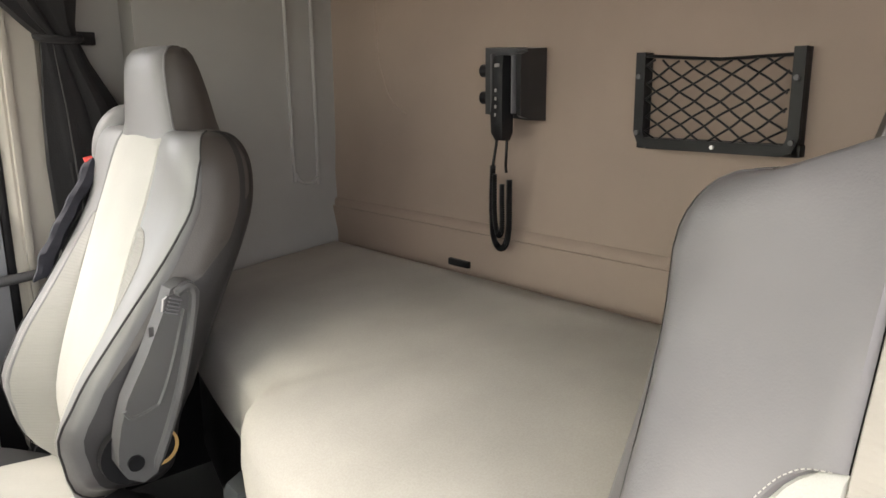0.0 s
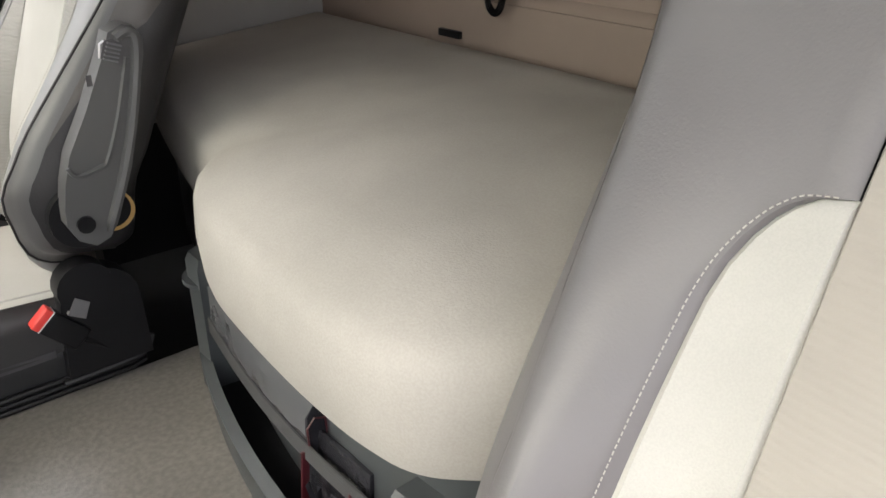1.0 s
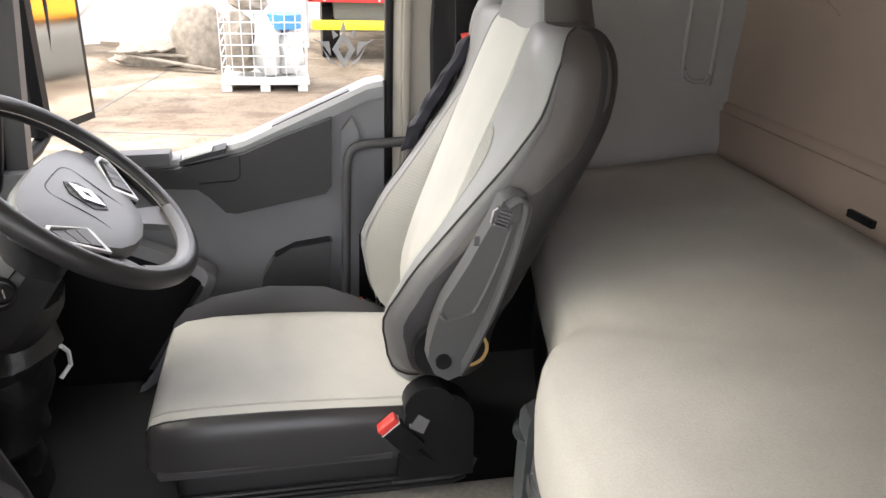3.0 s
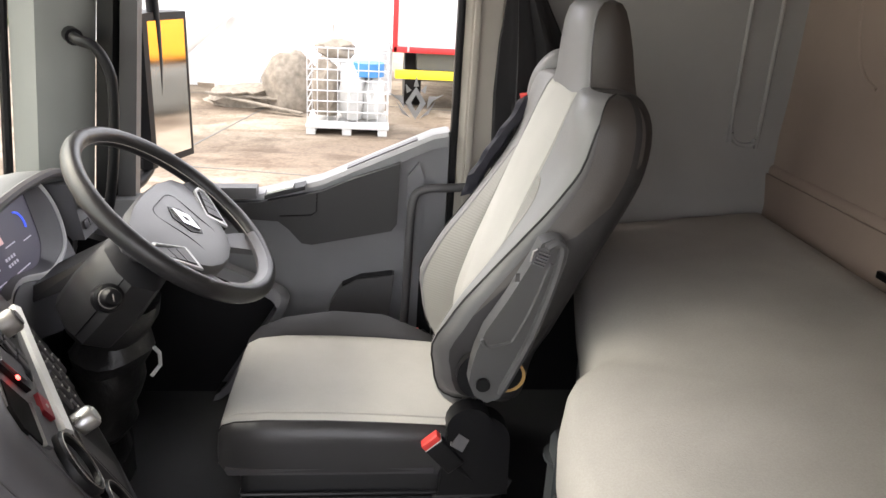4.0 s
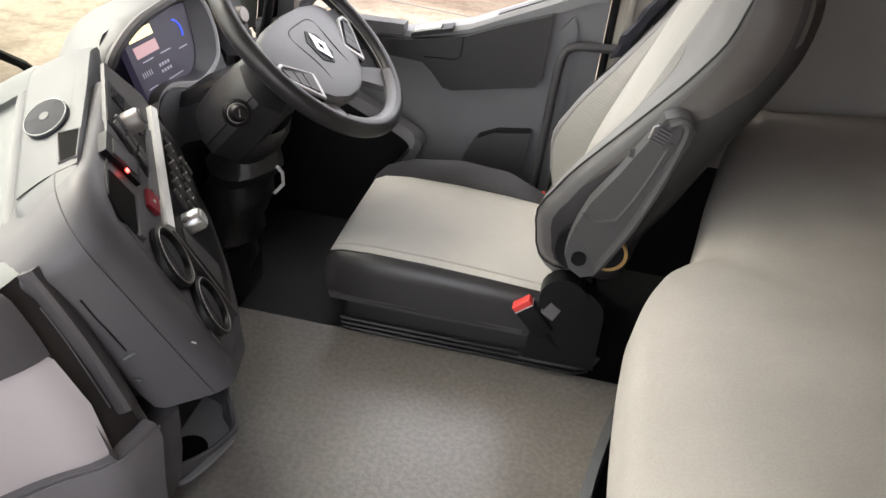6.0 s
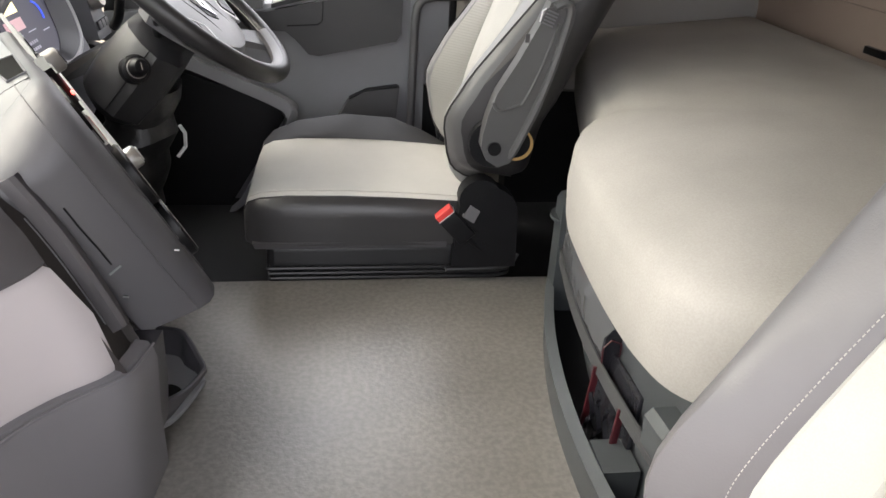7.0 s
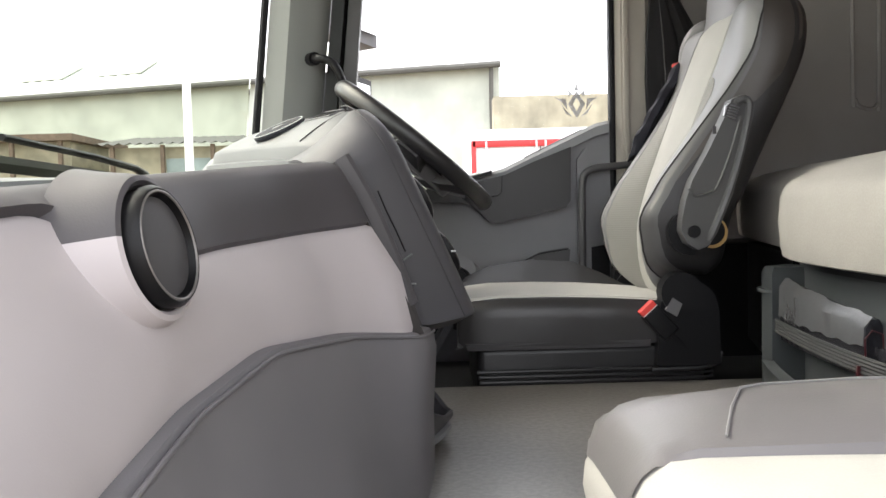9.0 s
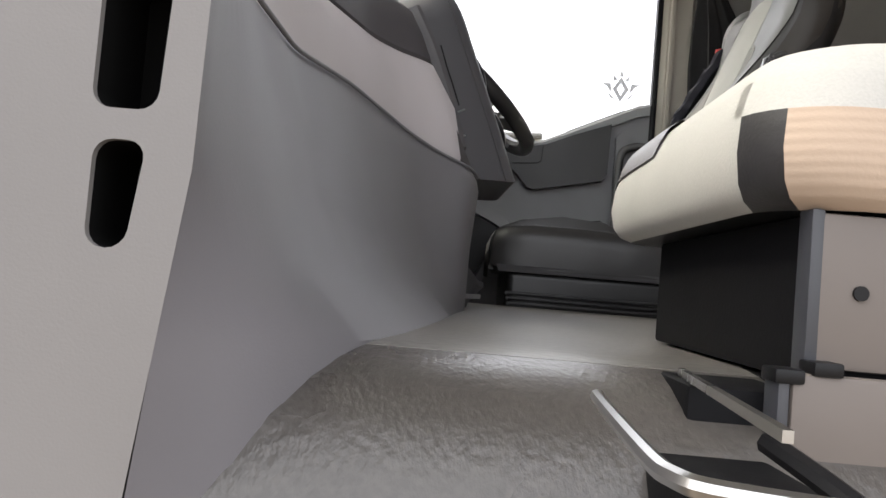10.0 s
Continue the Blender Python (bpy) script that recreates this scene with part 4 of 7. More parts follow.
            for share, low in ((0.0, 0.0), (0.25, 0.60), (0.5, 0.625), (0.75, 0.68), (1.0, 0.76)) if armrest_side else ((0.0, 0.0), (0.25, 0.0), (0.5, 0.0), (0.75, 0.0), (1.0, 0.0)):
                z = max(BACK_Z[i], low)
                x0, r, w = float(np.interp(z, BACK_Z, [back_point(k, 1.0)[0] for k in range(n)])), float(np.interp(z, BACK_Z, BACK_R)) - 0.022, float(np.interp(z, BACK_Z, [half_width(k) for k in range(n)]))
                tp = float(np.interp(z, BACK_Z, [taper(k) for k in range(n)]))
                row.append((x0 - 0.0015 + (r - x0) * share, sg * (w * (tp + (1 - tp) * min(1.0, share / 0.6) ** 0.8) * (1 + 0.012 * math.sin(math.pi * min(1, share * 1.1)) - 0.015 * max(0, share - 0.5) * 2) + 0.0022), z))
            fl.append(row)
        part("flank", grid(fl), "flank" if armrest_side else "lilac_leather", bk, "brown-grey leather flank" if armrest_side else "lilac-grey leather flank")
        part("piping", tube([Vector(back_point(i, sg * panel_f(i))) + Vector((-0.001, 0.0, 0)) for i in range(1, n)], 0.0022 if armrest_side else 0.001, 6), "shell" if armrest_side else "lilac_leather", bk)
    # headrest
    hz = [0.785, 0.83, 0.88, 0.935, 0.977, 1.003, 1.016, 1.021]
    hf = [0.318, 0.332, 0.336, 0.336, 0.338, 0.344, 0.355, 0.372]
    hr = [0.452, 0.456, 0.452, 0.445, 0.436, 0.428, 0.42, 0.408]
    hw = [0.19, 0.160, 0.126, 0.110, 0.100, 0.092, 0.082, 0.064]
    fr, bkr = [], []
    for z, f, r, w in zip(hz, hf, hr, hw):
        fr.append([(f + 0.022 * (1 - math.sqrt(max(0, 1 - min(1, abs(k)) ** 3.2))) + 0.004 * k * k, k * w * 0.87, z) for k in (-1, -0.98, -0.93, -0.85, -0.7, -0.4, 0, 0.4, 0.7, 0.85, 0.93, 0.98, 1)])
        x0 = fr[-1][-1][0]
        half = [(x0, w * 0.87), (x0 * 0.8 + r * 0.2, w * 0.97), ((x0 + r) / 2, w * 1.03), (r - 0.02, w * 0.98), (r - 0.004, w * 0.86), (r, w * 0.5), (r, 0)]
        bkr.append([(x, y, z) for x, y in half] + [(x, -y, z) for x, y in half[-2::-1]])
    hd = part("headrest", grid(fr), "leather", s, "grey leather headrest")
    part("rear_cover", grid(bkr), "flank", hd)
    part("crown", grid([fr[-1], [(hr[-1], p[1], hz[-1] + 0.001) for p in fr[-1]]]), "flank", hd)
    for sg in (-1, 1):
        part("piping", tube([Vector((r_[-1 if sg > 0 else 0])) + Vector((-0.001, 0, 0)) for r_ in fr], 0.002, 6), "leather", hd)
    (ribbed_cushion if armrest_side else plain_cushion)(s)
    # base
    if armrest_side:
        bs = part("base", box(-0.295, 0.23, -0.205, 0.205, foot, 0.088, 0.02, 3), "base_dark", s, "black plastic seat base")
        part("pan_edge", bevelled(loft([[(-0.315, -0.216, 0.082), (0.10, -0.216, 0.082), (0.10, 0.216, 0.082), (-0.315, 0.216, 0.082)], [(-0.32, -0.22, 0.098), (0.10, -0.22, 0.098), (0.10, 0.22, 0.098), (-0.32, 0.22, 0.098)]]), 0.006), "dark", bs)
        for k in range(3):
            z = 0.007 + 0.012 * k
            ring_b = [(-0.285 - 0.003 * k, -0.21), (0.22, -0.21), (0.245, -0.20), (0.255, -0.17), (0.255, 0.17), (0.245, 0.20), (0.22, 0.21), (-0.285, 0.21)]
            part("bellows_rib", tube([(x, y, z) for x, y in ring_b] + [(ring_b[0][0], ring_b[0][1], z)], 0.0045, 8), "base_dark", bs)
        part("foot_bow", tube(smooth_line([(0.10, -0.222, 0.03), (0.2, -0.222, 0.032), (0.245, -0.22, 0.04), (0.262, -0.215, 0.065)], 5), 0.006, 8), "base_dark", bs)
    else:
        under = pose(-0.10, -0.07, 0)
        bs = part("base", moved(box(-0.204, -0.12, -0.126, 0.21, foot, 0.100, 0.004), under), "matt_black", s, "black seat base")
        for nm, bm, mat, lab in (
                ("frame_front", box(-0.213, -0.2055, -0.135, -0.118, foot, 0.10, 0.002), "blue_steel", "dark blue-grey steel upright"),
                ("side_plate", box(-0.208, 0.20, -0.135, -0.127, 0.012, 0.098, 0.003), "warm_steel", "beige-grey steel side plate"),
                ("side_plate", box(-0.224, 0.20, -0.148, -0.138, -0.05, 0.010, 0.003), "warm_steel", "beige-grey steel side plate"),
                ("plate_foot", box(-0.232, 0.20, -0.165, -0.138, -0.062, -0.05, 0.002), "steel", "bright steel foot strip"),
                ("lower_upright", box(-0.231, -0.2245, -0.147, -0.128, -0.05, 0.010, 0.002), "blue_steel", "dark blue-grey steel upright"),
                ("mechanism", box(-0.2045, -0.12, -0.1375, 0.10, -0.32, 0.0, 0.004), "matt_black", ""),
                ("slide_block", box(-0.272, -0.206, -0.1275, -0.02, -0.060, -0.003, 0.004), "matt_black", ""),
                ("under_box", box(-0.300, -0.236, -0.26, -0.152, -0.36, -0.036, 0.004), "matt_black", ""),
                ("rear_block", box(-0.118, 0.20, -0.125, 0.21, foot, 0.098), "black", ""),
                ("bolt", tube([(-0.185, -0.137, 0.055), (-0.185, -0.13, 0.055)], 0.0042, 12), "black", ""),
                ("slide_rail", bevelled(loft([[(-0.265 - q, y_, -0.0025), (-0.261 - q, y_, -0.0025), (-0.261 - q, y_, 0.002), (-0.265 - q, y_, 0.002)] for y_, q in ((-0.083, 0.0), (-0.29, 0.025))]), 0.001), "steel", "bright metal slide rail"),
                ("slide_handle", tube(smooth_line([(-0.335, -0.20, -0.004), (-0.34, -0.226, -0.002), (-0.346, -0.33, -0.002), (-0.345, -0.357, -0.002), (-0.335, -0.368, -0.002), (-0.29, -0.37, -0.004), (-0.25, -0.35, -0.008), (-0.24, -0.30, -0.012)], 5), 0.003, 8), "steel", "bent bright metal slide handle"),
                ("link", tube([(-0.272, -0.235, -0.012), (-0.262, -0.262, -0.02), (-0.250, -0.285, -0.03)], 0.005, 8), "black", "")):
            part(nm, moved(bm, pose(-0.10, 0.72 - 0.79, 0)), mat, bs, lab)
        for x, z in ((-0.206, 0.013), (-0.226, 0.008)):
            part("rivet", moved(box(x - 0.008, x + 0.008, -0.15, -0.13, z - 0.004, z + 0.004, 0.002), under), "black", bs)
    for sg in (-1, 1) if armrest_side else (1,):
        part("side_cover", bevelled(loft([[(x, sg * y, z) for x, z in [(0.185 + 0.066 * math.cos(a), 0.165 + 0.066 * math.sin(a)) for a in [math.pi * q / 12 for q in range(13)]] + [(0.11, 0.04), (0.255, 0.04)]] for y in (0.19, 0.232)]), 0.008, 3), "black", bs)
        part("hinge_cover", bevelled(loft([[(0.165 + 0.046 * math.cos(a), sg * y, 0.205 + 0.046 * math.sin(a)) for a in [2 * math.pi * q / 20 for q in range(20)]] for y in (0.20, 0.24)]), 0.010, 3), "black", bs)
    # buckle on the inner side, leaning forward
    side = armrest_side or 1
    bm_ = pose(0.094 if armrest_side else 0.084, side * (0.228 if armrest_side else 0.2405), 0.166 if armrest_side else 0.172, 0, -42, 0)
    bu = part("buckle", moved(box(-0.0215, 0.0215, -0.012, 0.012, -0.075, 0.0, 0.005, 3), bm_), "black", s, "black seat belt buckle")
    part("release_button", moved(box(-0.0205, 0.0205, -0.0115, 0.0115, -0.002, 0.014, 0.003, 3), bm_), "red", bu, "red release button")
    part("button_edge", moved(box(-0.021, 0.021, -0.0125, 0.0125, -0.0015, 0.0005, 0.0006), bm_), "silver_trim", bu)
    part("stalk", moved(tube([(0, 0, -0.07), (0.004, -0.004 * side, -0.13)], 0.008, 8), bm_), "black", bu)
    part("bracket", moved(bevelled(loft([[(-0.016, y_, -0.012), (0.012, y_, -0.022), (0.018, y_, 0.008), (-0.006, y_, 0.018)] for y_ in (-0.006, 0.006)]), 0.002), pose(0.146, side * (0.236 if armrest_side else 0.245), 0.176 if armrest_side else 0.162, 0, 12, 0)), "hub", s, "grey metal bracket")
    if armrest_side:
        y0, y1 = armrest_side * 0.262, armrest_side * 0.300
        prof = [(0.148, 0.372), (0.156, 0.41), (0.170, 0.452), (0.206, 0.515), (0.246, 0.596), (0.256, 0.622), (0.278, 0.632), (0.295, 0.628), (0.305, 0.61), (0.302, 0.585), (0.276, 0.49), (0.256, 0.418), (0.222, 0.338), (0.205, 0.312), (0.182, 0.303), (0.158, 0.318), (0.146, 0.345)]
        ar = part("armrest", bevelled(loft([[(x, y, z) for x, z in prof] for y in (y0, y1)]), 0.004, 2), "armrest", s, "grey plastic armrest folded up")
        # raised rail down the rear edge and the angled rib across the face
        part("rail", tube(smooth_line([(0.262, y1, 0.612), (0.284, y1, 0.622), (0.293, y1, 0.60), (0.274, y1, 0.51), (0.246, y1, 0.42), (0.205, y1, 0.322)], 5), [0.003] + [0.0085] * 24 + [0.005], 8), "armrest", ar)
        part("rib", tube(smooth_line([(0.164, y1, 0.436), (0.17, y1, 0.424), (0.182, y1, 0.42), (0.212, y1, 0.428), (0.224, y1, 0.438), (0.25, y1, 0.50), (0.276, y1, 0.585)], 5), 0.0042, 6), "armrest", ar)
        part("pivot_cap", tube([(0.172, y1 - 0.004 * armrest_side, 0.343), (0.172, y1 + 0.006 * armrest_side, 0.343)], 0.0135, 20), "black", ar)
        part("adjuster", moved(bevelled(loft([[(-0.014, y_, -0.012), (0.016, y_, -0.016), (0.018, y_, 0.010), (0.004, y_, 0.024), (-0.014, y_, 0.014)] for y_ in (-0.003, 0.006)]), 0.003), pose(0.256, y1, 0.594, 0, 20, 0)), "dark", ar, "ribbed adjuster wheel")
        for k in range(5):
            part("wheel_rib", moved(box(-0.010, 0.010, -0.0085, 0.0085, -0.0012, 0.0012), pose(0.256 + 0.0022 * (k - 2), y1 + 0.001 * armrest_side, 0.595 + 0.0055 * (k - 2), 0, 20, 0)), "mid", ar)
        part("wheel_edge", tube([(0.238, y1 + 0.001 * armrest_side, 0.588), (0.241, y1 + 0.002 * armrest_side, 0.608), (0.248, y1 + 0.002 * armrest_side, 0.612)], 0.0016, 6), "chrome", ar)
        part("key_mark", box(0.214, 0.222, min(y1, y1 + 0.0015 * armrest_side), max(y1, y1 + 0.0015 * armrest_side), 0.55, 0.566), "dark", ar)
        part("bearing", tube([(0.178, y0 - 0.014 * armrest_side, 0.340), (0.178, y0 + 0.004 * armrest_side, 0.340)], 0.05, 28), "black", s)
        part("bearing_ring", tube([(0.226, y0 - 0.02 * armrest_side, 0.338), (0.226, y0 + 0.002 * armrest_side, 0.338)], 0.034, 24), "tan", s, "tan plastic ring behind the armrest pivot")
        part("bearing_core", tube([(0.223, y0 - 0.02 * armrest_side, 0.341), (0.223, y0 + 0.004 * armrest_side, 0.341)], 0.030, 24), "black", s)
    return s


seat("truck_seat", "cream fabric and grey leather driver seat with folded armrest", (0, 0.65, 0.0), -1)
seat("truck_seat", "cream fabric and grey leather passenger seat beside the doorway", (0.10, -0.72, 0.0), 0, 0.002)

# ---- dashboard: passenger half ----
PD_Y = [-0.115, -0.2, -0.25, -0.32, -0.5, -0.67, -0.83, -0.93, -0.985, -1.0]
PD_LOW = [-0.39, -0.405, -0.452, -0.492, -0.548, -0.572, -0.565, -0.548, -0.532, -0.529]
PD_FOOT = [-0.39, -0.40, -0.405, -0.41, -0.42, -0.435, -0.452, -0.488, -0.528, -0.5395]
PD_LZ = [0.226, 0.230, 0.240, 0.252, 0.267, 0.251, 0.240, 0.236, 0.235, 0.235]
PD_PX = [-0.462, -0.472, -0.51, -0.545, -0.59, -0.60, -0.602, -0.602, -0.602, -0.605]
PD_PZ = [0.388, 0.382, 0.378, 0.374, 0.366, 0.357, 0.348, 0.341, 0.337, 0.335]
PD_SX = [-0.512, -0.52, -0.548, -0.58, -0.628, -0.645, -0.652, -0.655, -0.656, -0.66]
PD_SZ = [0.475, 0.468, 0.462, 0.455, 0.438, 0.422, 0.408, 0.398, 0.393, 0.39]


def pd_row(k, y):
    """The dashboard's section at y, from its table."""
    def at(tab, spread=0.024):
        spread = spread * max(0.0, min(1.0, (1.0 + y) / 0.12))
        return float(np.mean([np.interp(-y + spread * q / 4, [-v for v in PD_Y], tab) for q in range(-4, 5)]))
    return at(PD_FOOT, 0.08), at(PD_LOW), at(PD_LZ), at(PD_PX), at(PD_PZ), at(PD_SX), at(PD_SZ)


def far_edge(y):
    """The tray's far side: groove, low lip and the ledge at the foot of the windscreen."""
    z = float(np.interp(y, [-1.0, -0.7, -0.5, -0.3, -0.1, 0.05, 0.2, 0.45], [0.398, 0.414, 0.426, 0.440, 0.450, 0.455, 0.466, 0.474]))
    return [(-0.872, y, z - 0.002), (-0.876, y, z), (-0.880, y, z + 0.010), (-0.90, y, z + 0.012), (-0.92, y, z + 0.014), (-0.938, y, z + 0.012), (-0.948, y, z - 0.02), (-0.954, y, 0.36)]


PY = [-0.115 - 0.845 * k / 60 for k in range(61)] + [-0.97, -0.978, -0.985, -0.99, -0.994, -0.997, -0.999, -1.0]
pdash = thing("passenger_dashboard", "passenger dashboard in pale grey pad, charcoal strip and dark lower panel", "dashboard", (0, 0, 0))
lowp, padp, stripp, shelfp, rimp = [], [], [], [], []
for y in PY:
    fx, lx, lz, px, pz, sx, sz = pd_row(0, y)
    e = 0.045 * (1 - math.sqrt(max(0.0, 1 - (max(0.0, -y - 0.955) / 0.045) ** 2)))
    wide = 0.80 * smoother((-y - 0.66) / 0.10)
    px, pz = px + (sx - px) * wide, pz + (sz - pz) * wide
    tip = smoother((-y - 0.90) / 0.10)
    lowp.append([(fx - 0.0405 * tip, y, -0.42), (fx, y, 0.0), (fx + (lx - fx) * 0.36, y, 0.04), (fx + (lx - fx) * (0.62 + 0.3 * tip), y, 0.1), (lx + 0.006 - 0.0055 * tip, y, lz - 0.031), (lx + 0.002, y, lz - 0.014), (lx - 0.004, y, lz - 0.004), (lx - 0.02, y, lz)])
    padp.append([(lx - 0.014 - e * 0.5, y, lz - 0.004), (lx - 0.012 - e, y, lz + 0.006), (lx - 0.016 - e, y, lz + 0.024), (lx + (px - lx) * 0.5 + 0.004 - e, y, lz + 0.014 + (pz - lz - 0.014) * 0.5), (px + 0.003 - e, y, pz - 0.012), (px - 0.002 - e, y, pz - 0.004), (px - 0.014 - e, y, pz)])
    stripp.append([(px - 0.012 - e, y, pz - 0.004), (px - 0.006 - e, y, pz + 0.004), ((px + sx) / 2 + 0.002 - e, y, (pz + sz) / 2), (sx + 0.006 - e, y, sz - 0.008), (sx - 0.004 - e, y, sz), (sx - 0.02 - e, y, sz + 0.004)])
    rimp.append([(sx - 0.012 - e, y, sz + 0.001), (sx - 0.024 - e, y, sz + 0.003), (sx - 0.045, y, sz + 0.002), (sx - 0.055, y, sz - 0.001)])
    shelfp.append([(sx - 0.052, y, sz), (sx - 0.06, y, sz - 0.003)] + far_edge(y))
part("lower_panel", grid(lowp), "lower", pdash, "dark grey lower panel")
INNER = 5
part("pad", grid(padp[INNER:]), "pad", pdash, "pale grey soft pad")
part("strip", grid(stripp[INNER:]), "strip", pdash, "charcoal moulded strip")
part("shelf_rim", grid(rimp), "top", pdash)
part("shelf", grid(shelfp), "top", pdash, "light grey shelf under the windscreen")
part("lower_trim", tube([(p[5][0] + 0.001, p[5][1], p[5][2] + 0.006) for p in lowp], 0.0022, 8), "lower", pdash)
part("back_block", box(-1.05, -0.72, -0.99, -0.13, -0.40, 0.36), "black", pdash)
# end panel beside the doorway, with its three recessed openings
EX0, EX1 = -0.538, -0.97
holes = [(-0.583, -0.543, 0.200, 0.213), (-0.580, -0.546, 0.110, 0.184), (-0.577, -0.552, 0.045, 0.0955)]


def plate_with_holes(x0, x1, z0, z1, y, rects, r=0.009, depth=0.05):
    """An upright plate across y with rounded openings that go in."""
    bm = bmesh.new()
    outer = [bm.verts.new(p) for p in ((x0, y, z0), (x1 - 0.052, y, z0), (x1 - 0.019, y, -0.067), (x1 - 0.002, y, 0.084), (x1, y, z1), (x0, y, z1))]
    edges = [bm.edges.new((outer[i], outer[(i + 1) % 6])) for i in range(6)]
    loops, linings = [], []
    for a, b, c, d in rects:
        lean = 0.12 if d < 0.1 else 0.04
        pts = [((a + b) / 2 + px + (lean * (pz - (d - c) / 2) if px > 0 else 0), y, (c + d) / 2 + pz) for px, pz in rounded_rect(b - a, d - c, min(r, (b - a) * 0.4, (d - c) * 0.4), 4)]
        vs = [bm.verts.new(p) for p in pts]
        edges += [bm.edges.new((vs[i], vs[(i + 1) % len(vs)])) for i in range(len(vs))]
        loops.append(vs)
    bmesh.ops.triangle_fill(bm, edges=edges, use_beauty=True)
    for vs in loops:
        lip = [bm.verts.new((v.co.x, y + 0.004, v.co.z)) for v in vs]
        for i in range(len(vs)):
            j = (i + 1) % len(vs)
            bm.faces.new((vs[i], vs[j], lip[j], lip[i]))
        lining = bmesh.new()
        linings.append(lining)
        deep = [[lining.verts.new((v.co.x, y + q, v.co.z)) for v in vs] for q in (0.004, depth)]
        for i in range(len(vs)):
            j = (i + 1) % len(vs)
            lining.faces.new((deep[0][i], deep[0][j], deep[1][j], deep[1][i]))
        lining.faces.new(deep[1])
    return bm, linings


END_PLATE, END_LININGS = plate_with_holes(EX1, EX0 + 0.010, -0.42, 0.236, -1.0, holes)
# linings coloured near-black to carry the shade inside the openings
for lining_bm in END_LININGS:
    part("duct_lining", lining_bm, "shade_black", pdash, "opening lined near-black for the shade inside")
part("end_panel", END_PLATE, "end", pdash, "pale grey end panel with recessed openings")
END_LINE = [(p[0], p[2]) for p in padp[-1][1:] + stripp[-1][2:] + rimp[-1][1:3]] + [(-0.97, 0.49), (-0.97, 0.236)]
part("end_panel_upper", loft([[(x, -1.0, z) for x, z in END_LINE], [(x, -0.996, z) for x, z in END_LINE]]), "pad", pdash)
# tray floor running on behind the console
tray_rows = []
for y in [-0.115 + 0.57 * k / 24 for k in range(25)]:
    xe = float(np.interp(y, [-0.115, 0.0, 0.2, 0.3, 0.455], [-0.55, -0.635, -0.785, -0.835, -0.855]))
    near = float(np.interp(y, [-0.115, 0.2], [0.467, 0.476]))
    xe = max(xe, -0.862)
    tray_rows.append([(xe, y, near - 0.016), (xe, y, near)] + far_edge(y))
part("tray_floor", grid(tray_rows), "top", pdash, "light grey tray floor")
# raised rim and dark groove round the tray under the windscreen
part("tray_groove", tube([(-0.8755, y, far_edge(y)[1][2] + 0.0005) for y in (-0.95, -0.7, -0.5, -0.3, -0.1, 0.05, 0.20)], 0.0034, 6), "dark", pdash, "dark groove round the tray")
# dark recessed panel between pad and console with its thin bright edge
side_a = smooth_line([(-0.522, -0.188, 0.468), (-0.476, -0.186, 0.383), (-0.437, -0.19, 0.30), (-0.402, -0.194, 0.226)], 5)
side_b = smooth_line([(-0.512, -0.13, 0.482), (-0.474, -0.126, 0.41), (-0.442, -0.12, 0.33), (-0.406, -0.114, 0.225)], 5)
part("end_recess", grid([[a_, a_ + Vector((-0.014, 0.004, -0.004)), (a_ + b_) / 2 + Vector((-0.012, 0, -0.004)), b_ + Vector((-0.012, -0.004, -0.004)), b_] for a_, b_ in zip(side_a, side_b)]), "recess", pdash, "dark recessed panel beside the console")
part("bright_edge", tube([(a_ * 0.45 + b_ * 0.55) + Vector((-0.010, 0, -0.002)) for a_, b_ in list(zip(side_a, side_b))[3:-3]], 0.0011, 6), "mid", pdash, "thin paler edge line")
# round air outlet in its bulging housing
VENT = axis_pose((-0.592, -0.688, 0.374), (0.975, -0.10, 0.20)) @ Matrix.Scale(0.80, 4)
vent = thing("air_vent", "round dark air vent with a chrome ring in a bulging housing", "air vent", (0, 0, 0))
FLARE = [(0.060, 0.002), (0.064, 0.006), (0.069, 0.004), (0.073, -0.006), (0.077, -0.020), (0.082, -0.036), (0.088, -0.052)]
flare = [[VENT @ Vector((r_ * math.cos(a), r_ * math.sin(a), h_)) for r_, h_ in FLARE] for a in [2 * math.pi * k / 64 for k in range(65)]]
top_run = [k for k in range(64) if flare[k][4].z + flare[k + 1][4].z > 0.765]
for lot, mat in ((top_run, "strip"), ([k for k in range(64) if k not in top_run], "pad")):
    bm = bmesh.new()
    for k in lot:
        vs = [[bm.verts.new(p) for p in flare[k + q]] for q in (0, 1)]
        for j in range(len(FLARE) - 1):
            bm.faces.new((vs[0][j], vs[1][j], vs[1][j + 1], vs[0][j + 1]))
    bmesh.ops.remove_doubles(bm, verts=bm.verts, dist=0.0001)
    part("housing", bm, mat, vent)
part("ring", moved(spin([(0.0, -0.004), (0.057, -0.004), (0.058, 0.012), (0.054, 0.0175), (0.050, 0.016), (0.048, 0.008), (0.0, 0.007)], 40), VENT), "black", vent)
part("chrome_ring", moved(tube([(0.0515 * math.cos(a), 0.0515 * math.sin(a), 0.0165) for a in [2 * math.pi * k / 48 for k in range(49)]], 0.0014, 8), VENT), "satin_knob", vent, "thin satin metal ring")
part("disc", moved(spin([(0.0, 0.012), (0.03, 0.0125), (0.047, 0.010), (0.048, 0.006), (0.0, 0.006)], 40), VENT), "dark", vent)

# ---- dashboard: centre console, turned to the driver ----
FN = Vector((0.792, 0.411, 0.451)).normalized()
FT = Vector((-0.461, 0.888, 0.0)).normalized()
